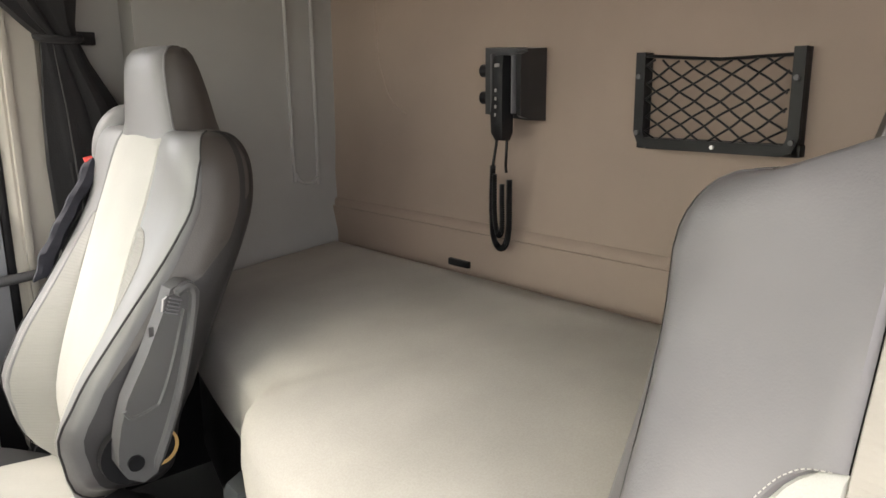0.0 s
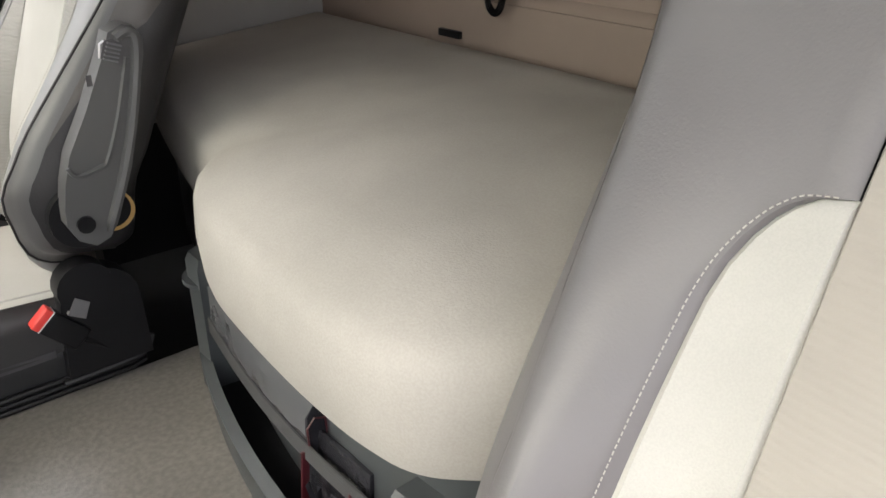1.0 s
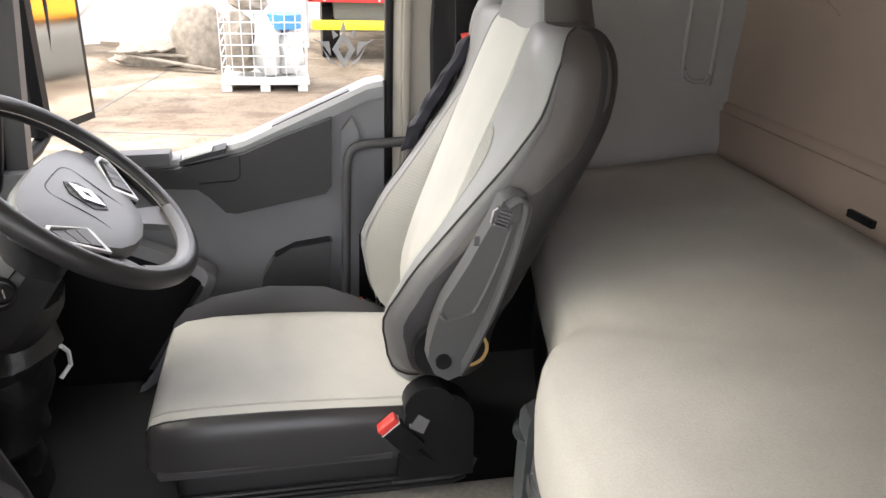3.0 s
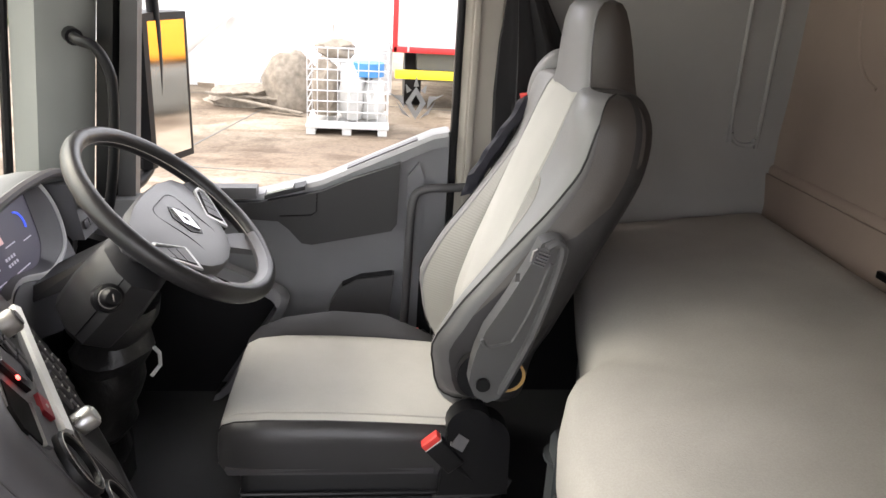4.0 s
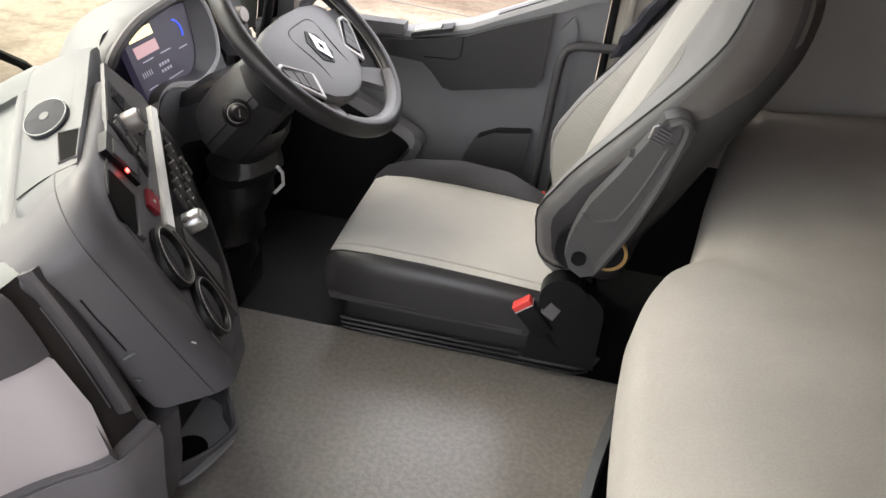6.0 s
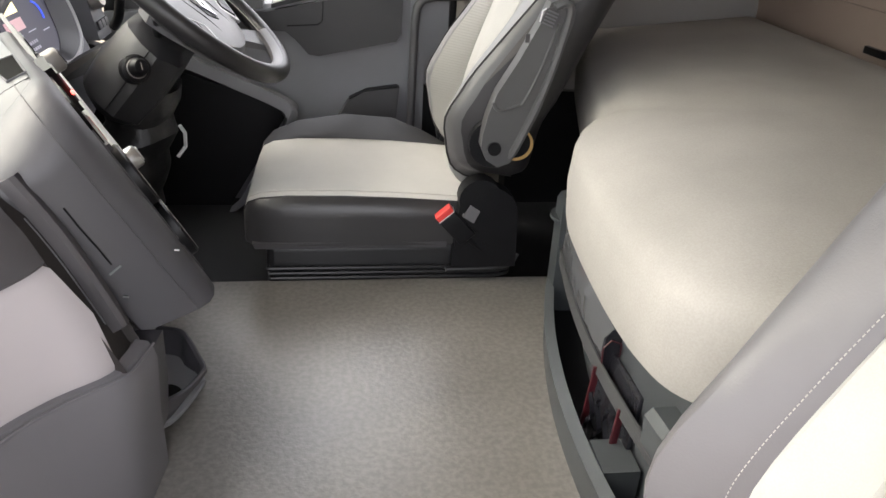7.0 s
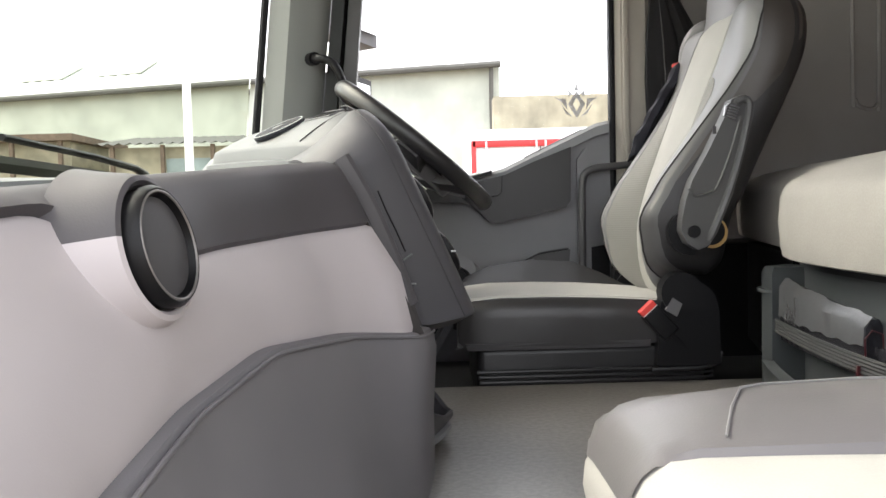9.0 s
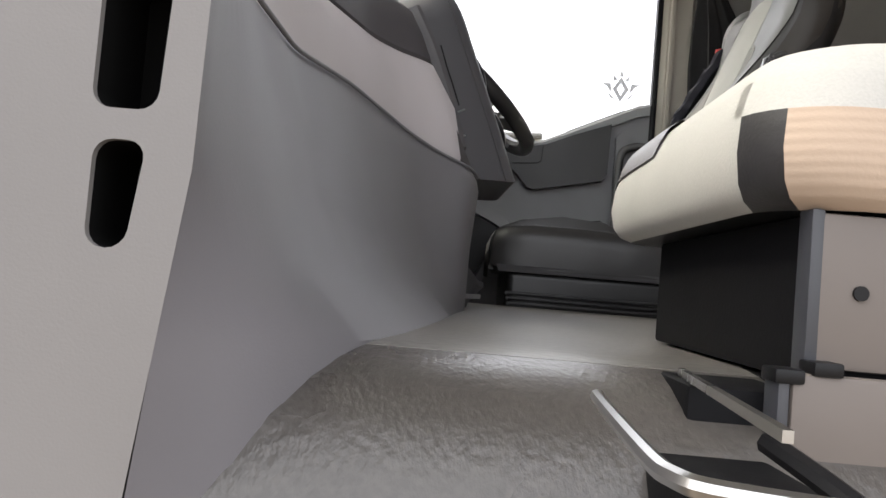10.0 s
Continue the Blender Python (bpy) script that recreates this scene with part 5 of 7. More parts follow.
FS = FN.cross(FT).normalized()
FO = Vector((-0.542, 0.013, 0.545)) + 0.035 * FN


def face(u, v, h=0.0):
    """A point on the console's face: u along it, v up it, h out of it."""
    return FO + u * FT + v * FS + h * FN


FACE = Matrix.Translation(FO) @ Matrix((FT, FS, FN)).transposed().to_4x4()
BACKWARD = Vector((-0.80, -0.58, -0.08)).normalized()
cons = thing("centre_console", "dark grey centre console turned towards the driver", "console", (0, 0, 0))
arc = [(-0.145 + 0.095 * (1 - math.sin(a)), -0.095 + 0.095 * math.cos(a)) for a in [math.pi / 2 * k / 8 for k in range(9)]]
outline = arc[::-1][::-1] + []
outline = [(0.28, 0.012)] + [(-0.145 + 0.088 - 0.088 * math.sin(a), -0.076 + 0.088 * math.cos(a)) for a in [math.pi / 2 * k / 8 for k in range(9)]] + [(-0.14, -0.28), (-0.135, -0.37), (-0.05, -0.40), (0.085, -0.385), (0.18, -0.36), (0.30, -0.30), (0.36, -0.2), (0.36, -0.1)]
body = []
for d, su, sv in ((0.0, 0.86, 0.945), (-0.003, 0.89, 0.962), (-0.010, 0.94, 0.982), (-0.022, 0.98, 0.995), (-0.04, 1.0, 1.0), (-0.06, 1.005, 1.0), (-0.115, 1.005, 1.0), (-0.128, 0.985, 0.98)):
    body.append([face(0.1 + (u - 0.1) * su, -0.19 + (v + 0.19) * sv) + BACKWARD * -d - Vector((0, 0, 0.075 * min(1.0, max(0.0, -d - 0.015) / 0.10) * max(0.0, min(1.0, (v + 0.12) / 0.12)))) for u, v in outline])
part("body", loft(body), "console", cons)
# seam line between fascia frame and side panel
part("seam", tube([face(u + 0.0, v) + BACKWARD * 0.042 + Vector((0.0, -0.0012, 0.0008)) for u, v in outline[1:12]], 0.0009, 5), "dark", cons)
# the lip along the side panel towards the passenger
part("side_lip", loft([[p + Vector(o) for o in ((-0.012, -0.027, -0.006), (0.002, -0.027, 0.002), (0.007, -0.022, 0.004), (0.007, -0.010, 0.003), (0.002, 0.0, -0.002), (-0.012, 0.004, -0.006))] for p in side_b[:-2]]), "strip", cons, "dark raised lip beside the recess")
# thin black bar that draws the shadow line between lip and console face
part("side_shadow_line", tube([(-0.4669, -0.1257, 0.4315), (-0.4547, -0.1190, 0.3997), (-0.4412, -0.1112, 0.3689), (-0.4291, -0.1043, 0.3389)], 0.0014, 6), "black", cons)
part("ridge", tube([(-0.4325, -0.1085, 0.3255), (-0.419, -0.0995, 0.3345)], 0.0016, 6), "top", cons)
for p in ((-0.352, -0.056, 0.335), (-0.415, -0.105, 0.289)):
    part("screw", tube([Vector(p) - Vector((0.006, 0, 0)), Vector(p) + Vector((0.001, -0.001, 0))], 0.0014, 8), "chrome", cons, "small bright screw")
# plateau with the round speaker disc
TOP_L = smooth_line([(-0.512, -0.108, 0.494), (-0.545, -0.088, 0.508), (-0.593, -0.052, 0.514), (-0.668, 0.058, 0.522), (-0.765, 0.205, 0.530), (-0.825, 0.300, 0.534), (-0.842, 0.352, 0.534), (-0.830, 0.385, 0.530)], 5)
TOP_R = smooth_line([(-0.470, -0.078, 0.506), (-0.496, -0.052, 0.545), (-0.520, -0.016, 0.566), (-0.566, 0.064, 0.574), (-0.645, 0.200, 0.577), (-0.712, 0.312, 0.579), (-0.735, 0.352, 0.578), (-0.745, 0.385, 0.574)], 5)
top_rows = []
for a_, b_ in zip(TOP_L, TOP_R):
    side = (b_ - a_)
    wall = Vector((side.x, side.y, 0)).normalized()
    foot = a_ - wall * 0.008
    top_rows.append([(foot.x, foot.y, 0.462), (foot.x, foot.y, 0.482), a_ - wall * 0.003 - Vector((0, 0, 0.008)), a_ + Vector((0, 0, -0.001)), a_ + side * 0.05, a_ + side * 0.3 + Vector((0, 0, 0.004)), a_ + side * 0.6 + Vector((0, 0, 0.006)), a_ + side * 0.9 + Vector((0, 0, 0.003)), b_, b_ + wall * 0.004 - Vector((0, 0, 0.006)), b_ + wall * 0.004 - Vector((0, 0, 0.06))])
part("top_plate", grid(top_rows), "plateau", cons, "light grey top plate")


def on_top(i_, share, h=0.0):
    """A point of the top plate: along its edges and across it."""
    a_, b_ = TOP_L[i_], TOP_R[i_]
    return a_ + (b_ - a_) * share + Vector((0, 0, 0.006 * math.sin(math.pi * min(1, share * 0.85 + 0.1)) + h))


part("top_seam", tube([on_top(10, q / 8, -0.0004) for q in range(9)], 0.0011, 5), "black", cons)
part("top_seam", tube([on_top(k, 0.80, -0.0008) for k in range(16, 33)], 0.0010, 5), "dark", cons)
# stepped rail between the tray and the top plate
part("tray_rail", loft([[p + Vector(o) for o in ((-0.020, -0.015, -0.045), (-0.018, -0.0135, -0.030), (-0.012, -0.009, -0.027), (-0.004, -0.002, -0.030), (0.0, 0.0, -0.045))] for p in TOP_L[4:26]]), "plateau", cons, "pale stepped rail beside the tray")
DU, DV = (on_top(22, 0.45) - on_top(13, 0.45)).normalized(), (on_top(17, 0.15) - on_top(17, 0.75)).normalized()
DN = DU.cross(DV).normalized() * (1 if DU.cross(DV).z > 0 else -1)
DISC = Matrix.Translation(on_top(17, 0.44, -0.001)) @ Matrix((DU * 1.2, DV * 0.84, DN)).transposed().to_4x4()
sp = part("speaker_grille", moved(spin([(0.0, 0.0), (0.052, 0.0), (0.052, 0.005), (0.048, 0.0075), (0.0, 0.0068)], 40), DISC), "grille", cons, "round dark speaker grille")
part("grille_ring", moved(tube([(0.05 * math.cos(a), 0.05 * math.sin(a), 0.007) for a in [2 * math.pi * k / 40 for k in range(41)]], 0.0007, 6), DISC), "silver_trim", sp)
part("emblem", moved(spin([(0.0, 0.006), (0.012, 0.007), (0.011, 0.0085), (0.0, 0.009)], 20), DISC), "dark", sp)


def on_face(name, u0, u1, v0, v1, h0, h1, mat, label="", bevel=0.003, parent=None, turn=0.0):
    m = FACE @ pose((u0 + u1) / 2, (v0 + v1) / 2, 0, 0, 0, turn)
    return part(name, moved(box(-(u1 - u0) / 2, (u1 - u0) / 2, -(v1 - v0) / 2, (v1 - v0) / 2, h0, h1, bevel), m), mat, parent or cons, label)


def face_poly(name, pts, h0, h1, mat, label="", bevel=0.002, parent=None):
    return part(name, bevelled(loft([[face(u, v, h) for u, v in pts] for h in (h0, h1)]), bevel), mat, parent or cons, label)


face_poly("fascia", [(0.28, 0.036), (0.10, 0.004), (-0.04, -0.014), (-0.072, -0.024), (-0.094, -0.05), (-0.101, -0.09), (-0.103, -0.31), (-0.09, -0.335), (-0.05, -0.350), (0.03, -0.352), (0.155, -0.338), (0.27, -0.262), (0.37, -0.188), (0.36, -0.06)], -0.004, 0.0025, "dark", "dark grey fascia plate", 0.002)
# upper switch panel with its knob and the card reader below it
face_poly("switch_panel", [(0.232, 0.024), (0.262, -0.074), (0.098, -0.10), (0.108, 0.004)], -0.004, 0.004, "black", "black switch panel")
face_poly("display", [(0.222, 0.012), (0.232, -0.018), (0.197, -0.024), (0.190, 0.008)], 0.003, 0.006, "screen_dark", "small dark display", 0.001)
kn = part("knob", moved(spin([(0.0, 0.0), (0.019, 0.0), (0.019, 0.022), (0.016, 0.027), (0.0, 0.028)], 28), FACE @ pose(0.172, -0.036, 0.004)), "satin_knob", cons, "satin silver rotary knob")
part("cap", moved(spin([(0.0, 0.0275), (0.013, 0.028), (0.012, 0.0298), (0.0, 0.03)], 24), FACE @ pose(0.172, -0.036, 0.004)), "dark", kn)
for r_ in range(3):
    for c_ in range(2):
        on_face("push_button", 0.112 + 0.021 * c_, 0.130 + 0.021 * c_, -0.092 + 0.030 * r_, -0.066 + 0.030 * r_, 0.003, 0.008, "dark", bevel=0.002, turn=-8)
for c_ in range(3):
    on_face("push_button", 0.196 + 0.021 * c_, 0.213 + 0.021 * c_, -0.072, -0.046, 0.003, 0.008, "dark", bevel=0.002, turn=-8)
face_poly("card_reader", [(0.055, 0.009), (0.088, -0.066), (0.029, -0.076), (0.003, 0.003)], -0.004, 0.010, "black", "black card reader drawer", 0.003)
face_poly("reader_front", [(0.050, -0.004), (0.074, -0.058), (0.036, -0.064), (0.014, -0.010)], 0.009, 0.0125, "dark", "", 0.002)
on_face("led", 0.0105, 0.0165, -0.045, -0.039, 0.010, 0.014, "led", "glowing red indicator light", 0.0015)
# flat near-black plate on the fascia paints the shade of the storage slot
face_poly("slot", [(-0.02, -0.016), (-0.006, -0.070), (-0.018, -0.096), (-0.092, -0.086), (-0.098, -0.05), (-0.076, -0.026)], -0.002, 0.0045, "shade_black", "near-black plate for the shade in a storage slot", 0.001)
face_poly("slot_lip", [(-0.004, -0.072), (0.006, -0.092), (-0.082, -0.104), (-0.092, -0.09)], -0.002, 0.008, "console", "", 0.003)
hz_ = face_poly("hazard_switch", [(0.050, -0.094), (0.061, -0.122), (0.020, -0.128), (0.010, -0.101)], -0.002, 0.009, "hazard", "dark red hazard warning switch", 0.003)
on_face("switch_mark", 0.032, 0.039, -0.115, -0.109, 0.0085, 0.010, "pale_print", bevel=0.0005, parent=hz_, turn=-20)
face_poly("side_plate", [(0.235, -0.078), (0.262, -0.094), (0.07, -0.130), (0.066, -0.105)], -0.002, 0.006, "mid", "grey plate beside the trim bar", 0.002)
# silver trim bar and the switch column beyond it
part("trim_bar", loft([[face(u, v + 0.009, 0.0), face(u, v + 0.009, 0.012), face(u, v - 0.002, 0.017), face(u, v - 0.011, 0.012), face(u, v - 0.011, 0.0)] for u, v in ((0.335, -0.087), (0.22, -0.109), (0.11, -0.132), (0.012, -0.153))]), "silver_trim", cons, "long silver-grey trim bar")
face_poly("switch_column", [(0.330, -0.128), (0.361, -0.184), (0.261, -0.255), (0.148, -0.328), (0.034, -0.342), (0.026, -0.176)], -0.002, 0.005, "black", "black switch column", 0.003)
kn2 = part("knob", moved(spin([(0.0, 0.0), (0.019, 0.0), (0.019, 0.024), (0.016, 0.029), (0.0, 0.030)], 28), FACE @ pose(0.108, -0.207, 0.005)), "chrome", cons, "satin silver rotary knob")
part("cap", moved(spin([(0.0, 0.0295), (0.013, 0.030), (0.012, 0.0315), (0.0, 0.0315)], 24), FACE @ pose(0.108, -0.207, 0.005)), "silver_trim", kn2)
for r_ in range(7):
    for c_ in range(2):
        u, v = 0.158 + 0.0235 * r_, -0.185 - 0.047 * c_ + 0.006 * r_
        on_face("rocker_switch", u - 0.0095, u + 0.0095, v - 0.019, v + 0.019, 0.003, 0.009 + 0.003 * ((r_ + c_) % 2), "dark", bevel=0.002, turn=-10)
        on_face("key_mark", u - 0.003, u + 0.003, v + 0.004, v + 0.0065, 0.008, 0.0105 + 0.003 * ((r_ + c_) % 2), "pale_print", bevel=0.0004, turn=-10)
face_poly("blank_panel", [(0.09, -0.245), (0.105, -0.30), (0.045, -0.318), (0.04, -0.20), (0.072, -0.19)], 0.004, 0.008, "dark", "", 0.003)
part("divider_bar", loft([[face(u + 0.006, v, 0.0), face(u + 0.006, v, 0.012), face(u - 0.008, v, 0.014), face(u - 0.012, v, 0.0)] for u, v in ((0.014, -0.158), (0.014, -0.25), (0.014, -0.345))]), "dark", cons)
# two round air outlets with chrome rims
for u, v in ((-0.052, -0.163), (-0.054, -0.267)):
    vm = FACE @ pose(u, v, 0.0)
    cup = part("round_outlet", moved(spin([(0.0, 0.0), (0.049, 0.0), (0.050, 0.012), (0.046, 0.016), (0.042, 0.014), (0.040, 0.006), (0.0, 0.005)], 36), vm), "black", cons, "round black air outlet")
    part("chrome_rim", moved(tube([(0.0455 * math.cos(a), 0.0455 * math.sin(a), 0.0155) for a in [2 * math.pi * k / 40 for k in range(41)]], 0.0010, 6), vm), "satin_knob", cup, "thin satin metal rim")
    part("flap", moved(spin([(0.0, 0.0085), (0.025, 0.0085), (0.038, 0.007), (0.039, 0.004), (0.0, 0.004)], 32), vm), "cowl", cup, "dark round flap")
    part("flap_bar", moved(box(-0.036, 0.036, -0.0015, 0.0015, 0.0085, 0.0105, 0.0006), vm @ pose(0, 0.004, 0, 0, 0, 70)), "dark", cup)
# holder is not cut in: a near-black plate paints its inner shade
HOLD = [(11, 0.72), (11, 0.995), (15, 0.995), (15, 0.64)]
part("holder", loft([[on_top(k, q, h_) for k, q in HOLD] for h_ in (-0.02, 0.0018)]), "shade_black", cons, "near-black plate for the shade in the dashboard top's open holder")
part("holder_rim", tube([on_top(k, q, 0.0015) for k, q in HOLD + HOLD[:1]], 0.0016, 6), "console", cons)
# foot of the console: open bin at floor level
bn = thing("console_bin", "dark grey open cup bin at the foot of the console", "storage bin", (0, 0, 0))
BIN = smooth_line([(-0.50, -0.085, 0), (-0.43, -0.083, 0), (-0.398, -0.066, 0), (-0.378, -0.02, 0), (-0.362, 0.045, 0), (-0.360, 0.062, 0), (-0.368, 0.080, 0), (-0.392, 0.112, 0), (-0.42, 0.146, 0), (-0.50, 0.16, 0)], 5)
bin_rows = []
for p in BIN:
    top_z = 0.050 + 0.026 * smoother((-0.362 - p.x) / 0.035)
    inw = (Vector((-0.47, 0.03, 0)) - p).normalized()
    bin_rows.append([p + inw * 0.030, p + inw * 0.026 + Vector((0, 0, 0.012)), p + Vector((0, 0, top_z - 0.010)), p + inw * 0.0005 + Vector((0, 0, top_z - 0.002)), p + inw * 0.004 + Vector((0, 0, top_z)), p + inw * 0.009 + Vector((0, 0, top_z - 0.003)), p + inw * 0.016 + Vector((0, 0, 0.022))])
part("bowl", grid(bin_rows), "console", bn)
part("shelf", prism([(p.x * 0.97 - 0.0145, p.y * 0.86 + 0.004) for p in BIN], "z", 0.018, 0.026), "door_top", bn, "pale grey bin floor")
# thin near-black disc on the bin floor paints the shade of the well
part("cup_well", moved(spin([(0.0, 0.0), (0.030, 0.0), (0.031, 0.0025), (0.0, 0.002)], 24), pose(-0.424, 0.01, 0.0262)), "shade_black", bn, "near-black disc for the shade in the round cup well")
part("back_wall", box(-0.505, -0.462, -0.108, 0.17, 0.0, 0.25, 0.004), "recess", bn)
part("leg", bevelled(loft([[(-0.50, -0.125, z), (x, -0.120, z), (x + 0.004, -0.062, z), (-0.50, -0.055, z)] for x, z in ((-0.420, 0.0), (-0.402, 0.05), (-0.394, 0.12), (-0.392, 0.206))]), 0.004), "console", bn, "dark grey upright beside the bin")
part("plinth", box(-0.60, -0.46, -0.10, 0.20, 0.0, 0.26, 0.01), "black", cons)

# ---- dashboard: driver half ----
dd = thing("driver_dashboard", "dark driver dashboard with hooded digital instrument cluster", "dashboard", (0, 0, 0))
part("lower_dash", bevelled(loft([[(-1.05, 0.26, z), (x, 0.24, z), (x, 0.98, z), (-1.05, 1.04, z)] for z, x in ((-0.06, -0.86), (0.15, -0.82), (0.38, -0.76))]), 0.01), "black", dd, "black lower dashboard")
hood_y = [0.375, 0.385, 0.42, 0.50, 0.60, 0.70, 0.80, 0.88, 0.915, 0.925]
hood_z = [0.50, 0.53, 0.56, 0.592, 0.605, 0.608, 0.602, 0.58, 0.555, 0.52]
hood = []
for y, z in zip(hood_y, hood_z):
    k = 1.0 - 0.45 * max(0.0, (0.60 - y) / 0.225)
    prof_h = [(-0.99, 0.40), (-0.985, z - 0.15), (-0.965, z - 0.105), (-0.93, z - 0.066), (-0.89, z - 0.036), (-0.85, z - 0.017), (-0.80, z - 0.004), (-0.76, z), (-0.738, z - 0.006), (-0.733, z - 0.016), (-0.745, z - 0.022), (-0.80, z - 0.045), (-0.82, 0.40)]
    if y < 0.415 or y > 0.90:
        prof_h[-3:] = [(-0.742, z - 0.03), (-0.743, z - 0.045), (-0.745, 0.40)]
    hood.append([(-0.74 + (x + 0.74) * k if x < -0.74 else x, y, max(0.40, h)) for x, h in prof_h])
part("hood", loft(hood), "hood", dd, "grey instrument hood")
part("hood_end", bevelled(loft([[(x, y, z) for x, z in ((-0.885, 0.40), (-0.87, 0.432), (-0.85, 0.470), (-0.827, 0.500), (-0.804, 0.519), (-0.775, 0.532), (-0.752, 0.536), (-0.738, 0.530), (-0.738, 0.40))] for y in (0.372, 0.402)]), 0.006, 2), "hood", dd)
part("hood_lip", tube(smooth_line([(-0.755, 0.382, 0.40), (-0.742, 0.385, 0.47), (-0.738, 0.40, 0.525), (-0.735, 0.43, 0.558), (-0.733, 0.50, 0.588), (-0.733, 0.60, 0.60), (-0.733, 0.70, 0.603), (-0.733, 0.80, 0.597), (-0.735, 0.88, 0.574), (-0.738, 0.912, 0.55), (-0.744, 0.92, 0.49), (-0.755, 0.92, 0.42)], 5), 0.011, 8), "strip", dd)
CL = Matrix.Translation((-0.748, 0.633, 0.452)) @ Matrix((Vector((0, 1, 0)), Vector((-0.36, 0, 0.93)).normalized(), Vector((0.93, 0, 0.36)).normalized())).transposed().to_4x4()
part("cluster_surround", moved(bevelled(loft([[(x, y, 0.02) for x, y in rounded_rect(0.44, 0.185, 0.06)], [(x, y, -0.015) for x, y in rounded_rect(0.36, 0.145, 0.05)], [(x, y, -0.02) for x, y in rounded_rect(0.34, 0.135, 0.05)]], caps=False), 0.002), CL @ pose(-0.005, 0.034, 0)), "black", dd)
scr = part("screen", moved(bevelled(loft([[(-0.128, -0.042, h), (0.10, -0.026, h), (0.122, 0.03, h), (0.14, 0.112, h), (0.01, 0.122, h), (-0.122, 0.100, h)] for h in (-0.01, 0.006)]), 0.003), CL), "screen", dd, "lit dark blue digital display")


def on_screen(x0, x1, y0, y1, mat, name="readout"):
    return part(name, moved(box(x0, x1, y0, y1, 0.0, 0.0014), CL @ pose(0.0, 0.0, 0.006)), mat, scr, smooth=False)


on_screen(-0.104, -0.016, 0.084, 0.104, "lit_yellow", "yellow_bar")
on_screen(-0.102, -0.018, 0.051, 0.074, "lit_pink", "message_bar")
for k in range(5):
    on_screen(-0.108 + 0.008 * k, -0.106 + 0.008 * k, 0.013, 0.024, "lit_white")
for k in range(4):
    for j in range(2):
        on_screen(-0.042 + 0.011 * k, -0.036 + 0.011 * k, 0.005 + 0.013 * j, 0.011 + 0.013 * j, "lit_white")
for x0, x1, y in ((-0.108, -0.075, -0.012), (-0.108, -0.06, -0.024), (-0.03, 0.03, -0.014), (-0.09, -0.05, 0.040), (-0.02, 0.02, 0.040), (0.05, 0.085, 0.03)):
    on_screen(x0, x1, y, y + 0.0022, "lit_white")
part("gauge_arc", moved(tube([(0.062 + 0.025 * math.cos(a), 0.066 + 0.025 * math.sin(a), 0.0015) for a in [math.radians(-35 + 9 * k) for k in range(14)]], 0.0022, 6), CL @ pose(0, 0.0, 0.006)), "lit_blue", scr, "glowing blue gauge arc")
# sloping grey frame round the display and the stepped silver trim along its edge
outer_f = smooth_line([Vector(p) for p in ((-0.150, -0.052, 0.03), (-0.118, -0.026, 0.03), (-0.06, -0.016, 0.03), (0.03, -0.040, 0.03), (0.09, -0.036, 0.03), (0.14, -0.016, 0.032), (0.166, 0.028, 0.034), (0.172, 0.078, 0.034), (0.166, 0.112, 0.03))], 4)
inner_f = smooth_line([Vector(p) for p in ((-0.140, -0.040, 0.004), (-0.109, -0.018, 0.008), (-0.045, -0.012, 0.008), (0.04, -0.026, 0.008), (0.082, -0.012, 0.008), (0.106, 0.012, 0.008), (0.12, 0.045, 0.008), (0.132, 0.085, 0.008), (0.14, 0.115, 0.008))], 4)
fin = [[CL @ q, CL @ p, CL @ (p + Vector((0, -0.004, -0.03))), CL @ (q + Vector((0, 0, -0.02)))] for p, q in zip(outer_f, inner_f)]
part("display_frame", loft(fin), "mid", dd, "grey sloping frame of the display")
mid_c = Vector((0.02, 0.05, 0.03))
tr = []
for p in outer_f:
    o = p - mid_c
    o.z = 0
    o.normalize()
    tr.append([CL @ (p + Vector((0, 0, 0.001))), CL @ (p + o * 0.004 + Vector((0, 0, 0.004))), CL @ (p + o * 0.013 + Vector((0, 0, 0.002))), CL @ (p + o * 0.017 + Vector((0, 0, -0.01))), CL @ (p + Vector((0, 0, -0.02)))])
part("silver_trim", loft(tr), "silver_trim", dd, "stepped silver trim under the cluster")
under = [CL @ (p + Vector((0, -0.010, 0.0))) for p in outer_f[1:24]]
part("column_shroud", grid([[p, p + Vector((0.012, 0, -0.03)), p + Vector((0.026, 0.004, -0.075)), p + Vector((0.01, 0.006, -0.13))] for p in under]), "mid", dd, "grey shroud under the cluster")
part("shroud_slot", tube([p + Vector((0.0165, 0.001, -0.040)) for p in under[13:19]], 0.0018, 6), "shade_black", dd)
part("knee_panel", bevelled(loft([[(-0.86, 0.29, z), (x, 0.30, z), (x - 0.02, 0.96, z), (-0.86, 0.98, z)] for z, x in ((0.30, -0.76), (0.37, -0.735), (0.41, -0.75))]), 0.008), "dark", dd)
part("knee_pocket", bevelled(loft([[(x, 0.49, z0), (x, 0.60, z0 - 0.006), (x, 0.59, z0 - 0.05), (x, 0.48, z0 - 0.045)] for x, z0 in ((-0.74, 0.40), (-0.722, 0.396))]), 0.004), "black", dd)
# binnacle with the light switch beside the pillar
